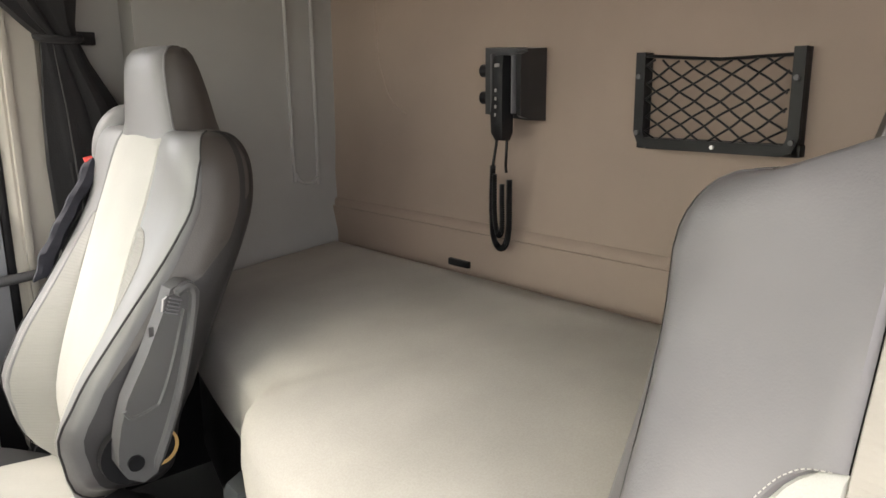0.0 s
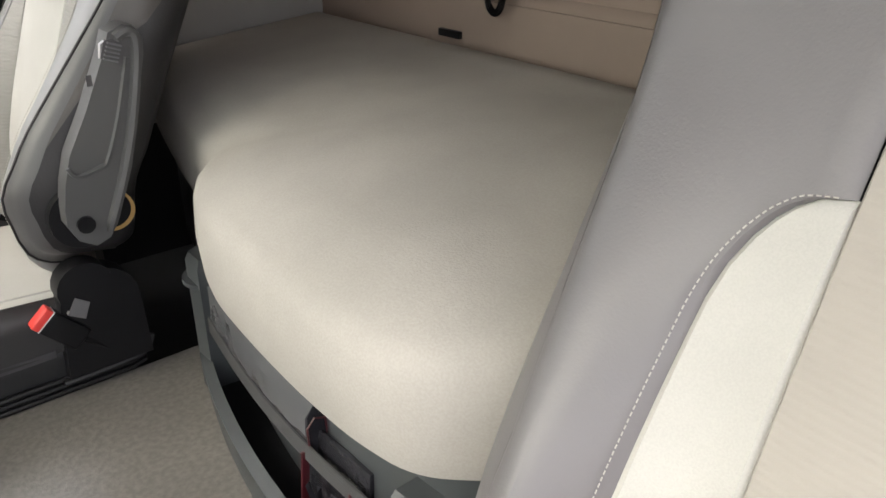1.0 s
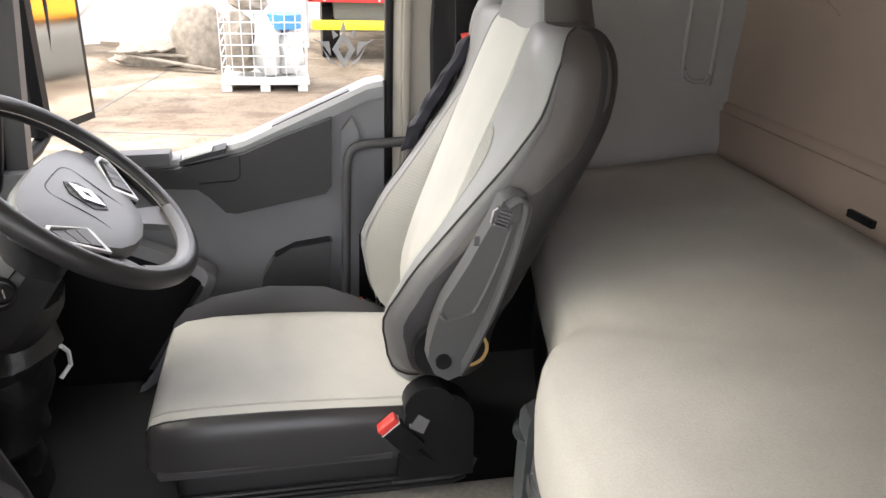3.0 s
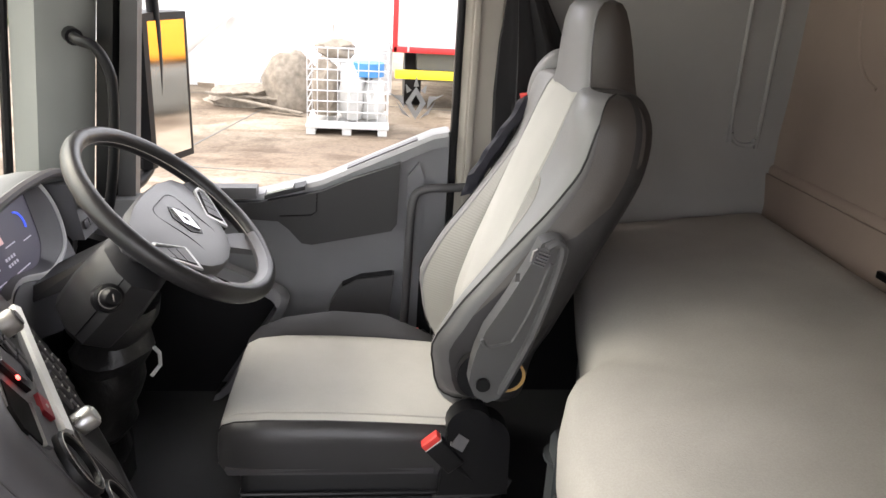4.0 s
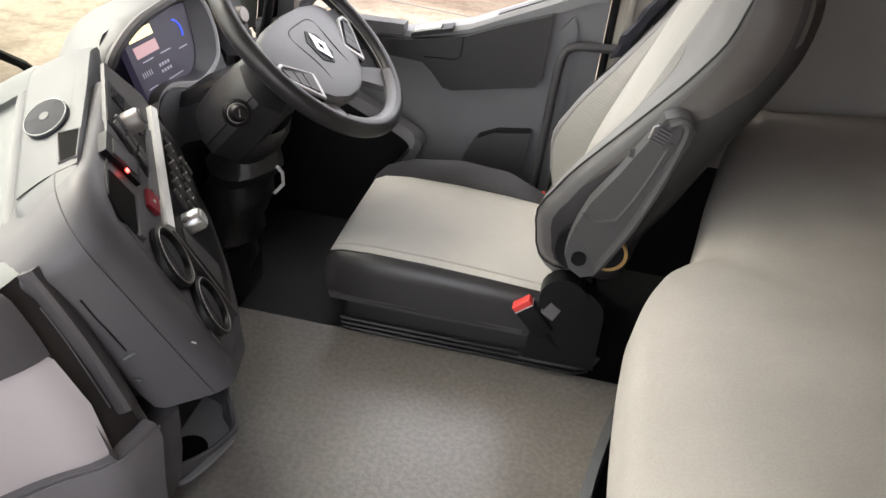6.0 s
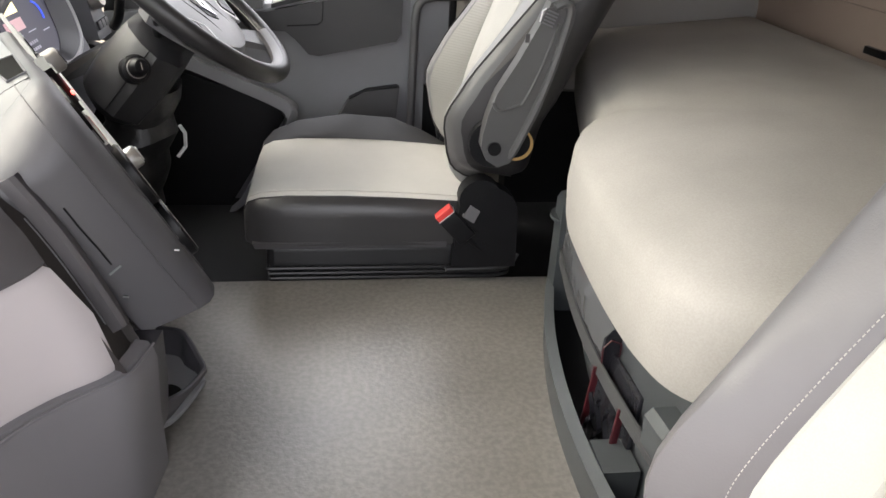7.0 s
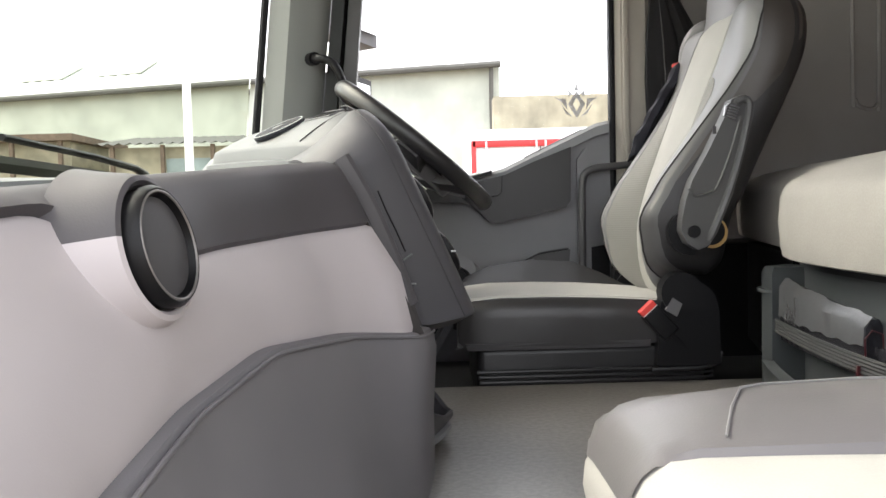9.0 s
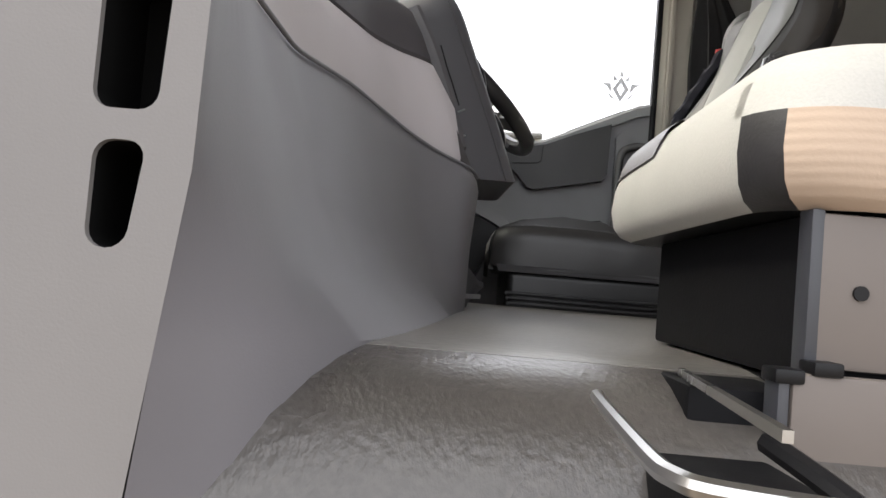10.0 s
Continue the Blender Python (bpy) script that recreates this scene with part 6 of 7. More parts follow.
part("light_switch_panel", bevelled(loft([[(-0.76, 0.835, 0.43), (-0.69, 0.84, 0.43), (-0.69, 0.94, 0.43), (-0.76, 0.98, 0.43)], [(-0.78, 0.845, 0.56), (-0.715, 0.85, 0.555), (-0.715, 0.91, 0.555), (-0.78, 0.95, 0.56)]]), 0.008), "mid", dd, "grey light switch panel")
part("light_knob", moved(spin([(0.0, 0.0), (0.021, 0.0), (0.021, 0.018), (0.017, 0.024), (0.0, 0.025)], 28), axis_pose((-0.705, 0.875, 0.515), (0.93, -0.1, 0.3))), "satin_knob", dd, "silver light knob")
for k in range(3):
    part("switch_key", moved(box(-0.003, 0.003, -0.011, 0.011, -0.01, 0.01, 0.002), pose(-0.692, 0.862 + 0.026 * k, 0.462, 0, -12, 0)), "dark", dd)
# end of the dashboard at the door: grey frame round the dark footwell side
kf = smooth_line([(-0.72, 0.985, 0.42), (-0.55, 0.99, 0.36), (-0.40, 0.99, 0.295), (-0.30, 0.988, 0.25), (-0.268, 0.985, 0.225), (-0.272, 0.982, 0.19), (-0.33, 0.975, 0.10), (-0.40, 0.965, -0.02), (-0.44, 0.96, -0.06)], 5)
part("footwell_frame", loft([[p + Vector((0.0, -0.02, 0.018)), p + Vector((0.016, -0.012, 0.004)), p + Vector((0.016, 0.04, 0.0)), p + Vector((-0.02, 0.04, -0.02)), p + Vector((-0.012, -0.02, -0.012))] for p in kf]), "door", dd, "grey frame of the footwell side")
part("footwell_side", prism([(-0.80, 0.40), (-0.31, 0.245), (-0.285, 0.20), (-0.45, -0.06), (-0.95, -0.06)], "y", 0.99, 1.03), "black", dd)

# ---- steering wheel and column ----
WN = Vector((0.643, -0.02, 0.766)).normalized()
WC = Vector((-0.43, 0.641, 0.565))
WT = Vector((0, 1, 0))
WU = WN.cross(WT).normalized()
WHEEL = Matrix.Translation(WC) @ Matrix((WT, WU, WN)).transposed().to_4x4()
# in the wheel's own plane: x to the door, y up the wheel, z to the driver
if WU.z < 0:
    WHEEL = Matrix.Translation(WC) @ Matrix((WT, -WU, -WT.cross(WU) * -1)).transposed().to_4x4()
WHEEL = WHEEL @ Matrix.Scale(1.045, 4)
wheel = thing("steering_wheel", "black leather-rimmed steering wheel with grey hub and silver emblem", "steering wheel", WC)


def wpart(name, bm, mat, parent, label=""):
    return part(name, moved(bm, Matrix.Translation(-WC) @ WHEEL), mat, parent, label)


rim_ring = []
for k in range(64):
    a = 2 * math.pi * k / 64
    R, rw, rh = 0.2165, 0.0165, 0.0195
    rim_ring.append([((R + rw * math.cos(b)) * math.sin(a), (R + rw * math.cos(b)) * math.cos(a), rh * math.sin(b)) for b in [2 * math.pi * q / 14 for q in range(14)]])
rim_ring.append(rim_ring[0])
rim = wpart("rim", loft(rim_ring, caps=False), "rim", wheel, "black leather rim")
wpart("rim_seam", tube([(0.2005 * math.sin(a), 0.2005 * math.cos(a), 0.0) for a in [2 * math.pi * k / 64 for k in range(65)]], 0.0012, 5), "thread", rim, "pale inner seam")
hub_half = [(0.0, 0.072), (0.08, 0.068), (0.148, 0.054), (0.172, 0.032), (0.166, -0.004), (0.128, -0.074), (0.088, -0.110), (0.045, -0.128)]
hub_pts = [(-x, y) for x, y in hub_half[:0:-1]] + hub_half + [(0.0, -0.134)]
hub_pts = hub_pts[::-1]
hub = wpart("hub", bevelled(loft([[(x * q, -0.02 + (y + 0.02) * q, h) for x, y in hub_pts] for q, h in ((0.97, -0.050), (1.02, -0.030), (1.01, -0.016), (0.97, -0.008), (0.80, -0.0035), (0.5, -0.0015))]), 0.0035, 2), "hub", wheel, "grey airbag hub")
for sg in (-1, 1):
    wpart("hub_groove", tube(smooth_line([(sg * 0.002, 0.040, -0.0020), (sg * 0.045, 0.038, -0.0026), (sg * 0.062, 0.024, -0.0026), (sg * 0.060, 0.0, -0.0018), (sg * 0.052, -0.05, -0.0014), (sg * 0.055, -0.105, -0.0058)], 5), 0.0012, 6), "black", hub)
dia = [(0, 0.034), (0.0205, 0), (0, -0.034), (-0.0205, 0)]
dia_in = [(0, 0.012), (0.007, 0), (0, -0.012), (-0.007, 0)]
bmd = bmesh.new()
vo = [[bmd.verts.new((x, y - 0.02, z)) for x, y in ps] for ps, z in ((dia, -0.002), (dia, 0.0035), (dia_in, 0.0035), (dia_in, -0.002))]
for ra, rb in ((vo[0], vo[1]), (vo[1], vo[2]), (vo[2], vo[3])):
    for i in range(4):
        bmd.faces.new((ra[i], ra[(i + 1) % 4], rb[(i + 1) % 4], rb[i]))
wpart("emblem", bmd, "chrome", hub, "silver diamond-shaped emblem")
wpart("emblem_bed", bevelled(loft([[(x, y - 0.02, z) for x, y in ((0, 0.041), (0.027, 0.022), (0.027, -0.022), (0, -0.041), (-0.027, -0.022), (-0.027, 0.022))] for z in (-0.01, 0.0002)]), 0.001), "black", hub, "black hexagonal emblem bed")
for sg in (-1, 1):
    sp_ = wpart("spoke", bevelled(loft([[(sg * x, ya_, za_), (sg * x, yb_, za_), (sg * x, yb_, za_ - 0.022), (sg * x, ya_, za_ - 0.022)] for x, ya_, yb_, za_ in ((0.085, 0.045, -0.06, -0.030), (0.13, 0.038, -0.06, -0.024), (0.17, 0.03, -0.045, -0.015), (0.205, 0.02, -0.034, -0.002))]), 0.004), "rim", wheel, "black spoke")
    pod = [(0.186, 0.0), (0.164, 0.002), (0.092, -0.050), (0.122, -0.098), (0.178, -0.036), (0.192, -0.014)]
    pod_c = Vector((0.142, -0.035))
    zz = [0.001, -0.001, -0.003, -0.004, 0.0, 0.001]
    wpart("switch_frame", bevelled(loft([[(sg * x, y, z - 0.008) for (x, y), z in zip(pod, zz)], [(sg * x, y, z) for (x, y), z in zip(pod, zz)], [(sg * (pod_c.x + (x - pod_c.x) * 0.84), pod_c.y + (y - pod_c.y) * 0.84, z + 0.0005) for (x, y), z in zip(pod, zz)], [(sg * (pod_c.x + (x - pod_c.x) * 0.82), pod_c.y + (y - pod_c.y) * 0.82, z - 0.006) for (x, y), z in zip(pod, zz)]], caps=False), 0.0006), "silver_trim", sp_, "angular silver switch frame")
    wpart("switch_bed", loft([[(sg * x, y, z - dz) for (x, y), z in zip(pod, zz)] for dz in (0.005, 0.016)]), "black", sp_)
    # three flat keys across the frame
    for ka, kb in ((0.06, 0.34), (0.37, 0.62), (0.65, 0.93)):
        upper = [Vector((0.176, -0.006)).lerp(Vector((0.102, -0.052)), q) for q in (ka, kb)]
        lower = [Vector((0.176, -0.028)).lerp(Vector((0.123, -0.086)), q) for q in (ka, kb)]
        quad = [upper[0], upper[1], lower[1], lower[0]]
        wpart("thumb_switch", bevelled(loft([[(sg * p.x, p.y, h) for p in quad] for h in (-0.008, -0.0005)]), 0.0008), "dark", sp_)
    wpart("lower_spoke", bevelled(loft([[(sg * 0.052, -0.085, -0.04), (sg * 0.092, -0.05, -0.04), (sg * 0.092, -0.05, -0.06), (sg * 0.052, -0.085, -0.06)], [(sg * 0.085, -0.135, -0.018), (sg * 0.122, -0.108, -0.018), (sg * 0.122, -0.108, -0.034), (sg * 0.085, -0.135, -0.034)], [(sg * 0.108, -0.176, -0.002), (sg * 0.152, -0.138, -0.002), (sg * 0.152, -0.138, -0.016), (sg * 0.108, -0.176, -0.016)]]), 0.005, 3), "hub", wheel, "grey lower spoke")
wpart("lower_inlay", loft([[((0.206 + q) * math.sin(a), (0.206 + q) * math.cos(a), h) for q, h in ((0.006, 0.0172), (-0.006, 0.0135), (-0.014, 0.003), (-0.010, -0.008), (0.0, -0.004))] for a in [math.radians(136 + 88 * k / 22) for k in range(23)]]), "hub", rim, "grey inlay along the lower rim")
column = thing("steering_column", "dark grey steering column cowl with stalks and boot", "steering column", (0, 0, 0))
axis = Vector((0.643, 0, 0.766))
cow = []
for d, w, h in ((-0.060, 0.098, 0.048), (-0.078, 0.126, 0.066), (-0.160, 0.140, 0.074), (-0.225, 0.140, 0.070), (-0.245, 0.118, 0.054)):
    c = WC + axis * d + Vector((-0.01, -0.05, -0.012))
    up = WU * (1 if WU.z > 0 else -1)
    edge = [(-1.0, -0.30), (-0.92, 0.25), (-0.62, 0.86), (-0.40, 1.0), (0.40, 1.0), (0.62, 0.86), (0.92, 0.25), (1.0, -0.30), (0.74, -0.92), (0.5, -1.0), (-0.5, -1.0), (-0.74, -0.92)]
    cow.append([c + WT * a * w + up * b * h for a, b in edge])
part("cowl", bevelled(loft(cow), 0.005, 2), "cowl", column)
part("cowl_seam", tube([r[0] * 0.5 + r[1] * 0.5 + WT * -0.0005 for r in cow[1:4]], 0.0012, 6), "shade_black", column)
part("upper_cowl", bevelled(loft([[(-0.55, 0.57, 0.46), (-0.55, 0.73, 0.46), (-0.72, 0.74, 0.39), (-0.72, 0.56, 0.39)], [(-0.56, 0.59, 0.50), (-0.56, 0.71, 0.50), (-0.71, 0.71, 0.42), (-0.71, 0.59, 0.42)]]), 0.02, 3), "cowl", column)
LOCK = axis_pose((-0.515, 0.450, 0.462), (0.55, -0.75, 0.35))
ig = part("ignition_lock", moved(spin([(0.0, -0.01), (0.027, -0.01), (0.027, 0.010), (0.022, 0.014), (0.018, 0.013), (0.016, 0.034), (0.012, 0.038), (0.0, 0.038)], 28), LOCK), "black", column, "black ignition lock")
part("lock_ring", moved(tube([(0.0185 * math.cos(a), 0.0185 * math.sin(a), 0.0145) for a in [2 * math.pi * k / 28 for k in range(29)]], 0.0013, 8), LOCK), "satin_knob", ig, "bright metal ring")
part("key_slot", moved(box(-0.0012, 0.0012, -0.007, 0.007, 0.036, 0.0385), LOCK), "chrome", ig)
for sg, lab in ((1, "black indicator stalk"), (-1, "black wiper stalk")):
    part("stalk", tube([WC + axis * -0.09 + WT * sg * 0.09, WC + axis * -0.07 + WT * sg * 0.15 + Vector((0, 0, 0.02)), WC + axis * -0.05 + WT * sg * 0.19 + Vector((0, 0, 0.035))], [0.008, 0.009, 0.007], 10), "black", column, lab)
boot = []
for k in range(13):
    f = k / 12
    c = Vector((-0.535 - 0.10 * f, 0.575, 0.40 - 0.42 * f))
    rr_ = (0.085 - 0.012 * f) + 0.009 * math.sin(k * 2.6)
    boot.append([c + Vector((rr_ * 0.9 * math.cos(a), rr_ * math.sin(a), 0.006 * math.sin(3 * a + k))) for a in [2 * math.pi * q / 20 for q in range(20)]])
part("boot", loft(boot), "vinyl_dark", column, "wrinkled black column boot")
part("boot_clip", tube([(-0.455, 0.50, 0.335), (-0.45, 0.515, 0.315), (-0.455, 0.53, 0.28), (-0.47, 0.515, 0.262)], 0.004, 6), "silver_trim", column, "pale grey clip")
part("post", box(-0.66, -0.56, 0.50, 0.65, -0.06, 0.10, 0.01), "black", column)

# ---- driver door ----
door = tagged(put_empty("door_1", (0, 0, 0)), "grey plastic-trimmed driver door with armrest and open pocket", "door", kind="structure")
DP = [(-0.74, -0.42), (-0.74, 0.455), (-0.46, 0.472), (-0.33, 0.485), (-0.165, 0.525), (0.0, 0.60), (0.13, 0.662), (0.163, 0.668), (0.163, -0.42)]
part("inner_panel", prism(DP, "y", 1.062, 1.125, 0.008), "door", door)
# top rail with its inlay and the window switches
rail = [(-0.46, 0.472), (-0.33, 0.485), (-0.165, 0.528), (0.0, 0.603), (0.12, 0.658), (0.158, 0.666)]
part("top_rail", loft([[(x, 1.045, z - 0.035), (x, 1.042, z - 0.008), (x, 1.052, z + 0.002), (x, 1.118, z + 0.004), (x, 1.118, z - 0.035)] for x, z in rail]), "door_top", door, "light grey top rail")
part("rail_inlay", loft([[(x, 1.060, z + 0.0035), (x, 1.060, z + 0.0065), (x, 1.085, z + 0.0075), (x, 1.085, z + 0.0035)] for x, z in ((-0.10, 0.5565), (0.0, 0.603), (0.08, 0.639))]), "mid", door)
# armrest block: chamfered polygon standing proud of the panel
AR = [(0.036, 0.588), (0.032, 0.425), (0.018, 0.405), (-0.19, 0.362), (-0.216, 0.366), (-0.25, 0.405), (-0.275, 0.425), (-0.46, 0.435), (-0.60, 0.435), (-0.60, 0.462), (-0.46, 0.466), (-0.32, 0.475), (-0.165, 0.508), (-0.08, 0.545)]
part("armrest_block", bevelled(loft([[(x, y, z) for x, z in AR] for y in (1.075, 1.022)]), 0.012, 3), "door_dark", door, "dark grey armrest block")
part("armrest_split", tube([(-0.175, 1.0205, 0.505), (-0.178, 1.0195, 0.455), (-0.19, 1.02, 0.445), (-0.27, 1.0195, 0.44)], 0.0016, 5), "black", door)
sw_ = part("switch_plate", bevelled(loft([[(-0.308, 1.018, 0.484), (-0.205, 1.02, 0.512), (-0.205, 1.062, 0.516), (-0.308, 1.06, 0.488)], [(-0.308, 1.02, 0.494), (-0.205, 1.022, 0.522), (-0.205, 1.060, 0.526), (-0.308, 1.058, 0.498)]]), 0.002), "black", door, "black window switch plate")
part("window_switch", bevelled(loft([[(-0.302, 1.024, 0.497), (-0.236, 1.025, 0.515), (-0.236, 1.056, 0.518), (-0.302, 1.055, 0.50)], [(-0.302, 1.026, 0.502), (-0.236, 1.027, 0.52), (-0.236, 1.054, 0.523), (-0.302, 1.053, 0.505)]]), 0.002), "pale_switch", sw_, "pale silver window switch")
part("pull_cup", bevelled(loft([[(-0.50, 1.03, 0.478), (-0.33, 1.03, 0.482), (-0.33, 1.08, 0.482), (-0.50, 1.08, 0.478)], [(-0.50, 1.035, 0.505), (-0.33, 1.035, 0.509), (-0.33, 1.08, 0.509), (-0.50, 1.08, 0.505)]]), 0.008), "dark", door, "dark grey pull cup")
# bottle pocket low on the door and the recessed step panel
PK = [(-0.16, 0.10), (-0.14, 0.19), (-0.115, 0.235), (-0.07, 0.262), (0.03, 0.277), (0.015, 0.12), (0.0, 0.05), (-0.14, 0.05)]
part("pocket", bevelled(loft([[(x, y, z) for x, z in PK] for y in (1.07, 1.03)]), 0.012, 3), "dark", door, "dark door pocket")
part("pocket_mouth", loft([[(x, 1.034, z), (x, 1.06, z), (x, 1.06, z + 0.004), (x, 1.034, z + 0.004)] for x, z in ((-0.11, 0.24), (-0.06, 0.264), (0.025, 0.276))]), "black", door)
part("rear_edge", prism([(0.06, -0.42), (0.06, 0.27), (0.058, 0.55), (0.085, 0.585), (0.10, 0.55), (0.095, -0.42)], "y", 1.048, 1.066, 0.006), "door", door)
part("lower_recess", prism([(0.098, -0.3), (0.098, 0.28), (0.155, 0.29), (0.158, -0.3)], "y", 1.05, 1.066, 0.004), "black", door, "black lower corner of the door")

# ---- grab handle, curtain, belt on the driver side ----
gh = thing("grab_handle", "dark grey tubular grab handle by the driver door", "grab handle", (0, 0, 0))
gp = smooth_line([(0.055, 0.985, -0.05), (0.06, 1.0, 0.15), (0.066, 1.018, 0.40), (0.070, 1.026, 0.475), (0.082, 1.03, 0.508), (0.112, 1.03, 0.522), (0.16, 1.028, 0.526), (0.22, 1.03, 0.53), (0.25, 1.062, 0.53)], 6)
part("tube", tube(gp, 0.0115, 12), "dark", gh)
part("mount", tube([(0.25, 1.04, 0.53), (0.25, 1.07, 0.53)], 0.022, 14), "dark", gh)
part("lower_mount", box(0.03, 0.08, 0.96, 1.01, -0.06, -0.03, 0.006), "black", gh)


ph_ = thing("grab_handle", "black curved grab handle on the windscreen pillar", "grab handle", (0, 0, 0))
part("tube", tube(smooth_line([(-0.735, 1.02, 0.868), (-0.71, 0.985, 0.862), (-0.672, 0.976, 0.848), (-0.646, 0.976, 0.80), (-0.642, 0.978, 0.74), (-0.655, 0.982, 0.60), (-0.68, 0.99, 0.47), (-0.705, 1.01, 0.43)], 6), 0.0125, 12), "black", ph_)
part("mount", tube([(-0.745, 1.035, 0.87), (-0.725, 1.005, 0.866)], 0.02, 12), "black", ph_)


def folds(points, width, depth, count, seed):
    """Hanging cloth: a wavy skin along a line of points, from the top down."""
    rng = random.Random(seed)
    ph = [rng.uniform(0, 6.28) for _ in range(4)]
    rows_f = []
    n = 48
    for i, (p, w, d) in enumerate(zip(points, width, depth)):
        p = Vector(p)
        row = []
        for k in range(n):
            a = 2 * math.pi * k / n
            wob = 1 + 0.22 * math.sin(count * a + ph[0] + 0.25 * i) + 0.10 * math.sin((count * 2 + 1) * a + ph[1] - 0.2 * i)
            row.append(p + Vector((w * wob * math.cos(a), d * wob * math.sin(a), 0)))
        rows_f.append(row)
    return loft(rows_f)


cur = thing("curtain", "black gathered curtain tied back beside the driver seat", "curtain", (0, 0, 0))
cz = [1.66, 1.5, 1.3, 1.15, 1.08, 1.05, 1.0, 0.9, 0.78, 0.66, 0.55]
cxs = [0.23, 0.235, 0.245, 0.26, 0.295, 0.315, 0.325, 0.35, 0.365, 0.375, 0.38]
part("cloth", folds([(x, 1.015, z) for x, z in zip(cxs, cz)], [0.12, 0.115, 0.105, 0.08, 0.045, 0.032, 0.042, 0.07, 0.085, 0.09, 0.09], [0.045, 0.045, 0.045, 0.04, 0.03, 0.028, 0.03, 0.04, 0.045, 0.045, 0.045], 7, 3), "curtain", cur)
part("tie_back", tube([(0.315 + 0.044 * math.cos(a), 1.012 + 0.036 * math.sin(a), 1.055 + 0.008 * math.sin(a)) for a in [2 * math.pi * k / 24 for k in range(25)]], 0.009, 8), "curtain", cur)
part("strap", box(0.30, 0.40, 1.03, 1.05, 1.04, 1.07, 0.004), "black", cur)

belt = thing("seat_belt", "dark seat belt webbing with a red tag beside the driver seat", "seat belt", (0, 0, 0))
bl = smooth_line([(0.322, 0.888, 0.792), (0.298, 0.886, 0.745), (0.268, 0.895, 0.695), (0.238, 0.903, 0.64), (0.212, 0.908, 0.59), (0.205, 0.93, 0.54)], 5)
part("sleeve", loft([[p + (1.9 + 0.25 * math.sin(i * 1.1)) * Vector(o) for o in ((-0.012, -0.012, 0.0), (-0.006, -0.017, 0.004), (0.006, -0.016, 0.006), (0.016, -0.004, 0.010), (0.014, 0.010, 0.004), (0.002, 0.014, 0.0), (-0.009, 0.008, -0.004))] for i, p in enumerate(bl)]), "belt_cloth", belt, "puffy dark purple-grey belt sleeve")
part("red_tag", bevelled(loft([[(0.296, 0.862, 0.798), (0.340, 0.850, 0.806), (0.344, 0.884, 0.806), (0.302, 0.892, 0.798)], [(0.308, 0.860, 0.766), (0.330, 0.852, 0.772), (0.332, 0.880, 0.772), (0.310, 0.888, 0.766)]]), 0.003), "red", belt, "bright red tag")
GUIDE = smooth_line([(0.335, 0.862, 0.765), (0.338, 0.858, 0.81), (0.350, 0.850, 0.850), (0.374, 0.838, 0.878), (0.402, 0.824, 0.880), (0.42, 0.815, 0.85)], 4)
part("belt_guide", tube(GUIDE, [0.016 + 0.014 * math.sin(math.pi * (k + 2) / (len(GUIDE) + 3)) for k in range(len(GUIDE))], 14), "leather", belt, "grey leather belt guide on the shoulder")
lt = thing("lap_belt_buckle", "small red-topped belt latch beside the driver cushion", "seat belt", (0, 0, 0))
part("latch", moved(box(-0.02, 0.02, -0.012, 0.012, -0.03, 0.03, 0.005), pose(0.10, 0.905, 0.14, 0, 40, 0)), "black", lt)
part("latch_button", moved(box(-0.012, 0.012, -0.012, 0.012, 0.028, 0.038, 0.003), pose(0.10, 0.905, 0.14, 0, -30, 0)), "red", lt, "red release button")
part("anchor", tube([(0.11, 0.905, 0.12), (0.13, 0.905, -0.055)], 0.008, 8), "black", lt)

# ---- outside ----
mir = thing("door_mirror", "black truck door mirror with two glasses on an arm", "mirror", (0, 0, 0))
part("arm", tube(smooth_line([(-0.80, 1.16, 1.42), (-0.74, 1.32, 1.42), (-0.69, 1.40, 1.38), (-0.67, 1.44, 1.2), (-0.67, 1.46, 0.7), (-0.70, 1.40, 0.45), (-0.78, 1.16, 0.40)], 6), 0.018, 10), "black", mir)
lowm = part("lower_housing", bevelled(loft([[(-0.712, 1.372, z0), (-0.688, 1.372, z0), (-0.606, 1.588, z0), (-0.640, 1.625, z0), (-0.74, 1.56, z0), (-0.80, 1.42, z0)] for z0 in (0.46, 0.475, 0.885, 0.90)]), 0.02, 3), "black", mir)
part("frame", bevelled(loft([[(-0.70, 1.366, z0), (-0.676, 1.374, z0), (-0.668, 1.396, z0), (-0.70, 1.40, z0)] for z0 in (0.46, 0.90)]), 0.006), "black", lowm)
uph = part("upper_housing", bevelled(loft([[(-0.70, 1.34, z0), (-0.58, 1.58, z0), (-0.66, 1.63, z0), (-0.79, 1.38, z0)] for z0 in (1.02, 1.05, 1.36, 1.40)]), 0.03, 3), "mid", mir)


def mirror_glass(parent, z0, z1, a, b, off):
    d = (Vector(b) - Vector(a)).normalized()
    nrm = Vector((d.y, -d.x, 0)) * off
    return part("glass", bevelled(loft([[Vector((*p, z)) + nrm * k for p, k in ((a, 1), (b, 1), (b, 0.2), (a, 0.2))] for z in (z0, z1)]), 0.003), "mirror", parent, "silvered mirror glass")


mirror_glass(lowm, 0.482, 0.878, (-0.684, 1.398), (-0.617, 1.574), 0.008)
mirror_glass(uph, 1.06, 1.35, (-0.69, 1.36), (-0.585, 1.565), 0.012)

st = thing("window_emblem", "pale frosted emblem film on the driver side glass", "sticker", (0.074, 1.118, 0.735))


def flat(points, t=0.0015):
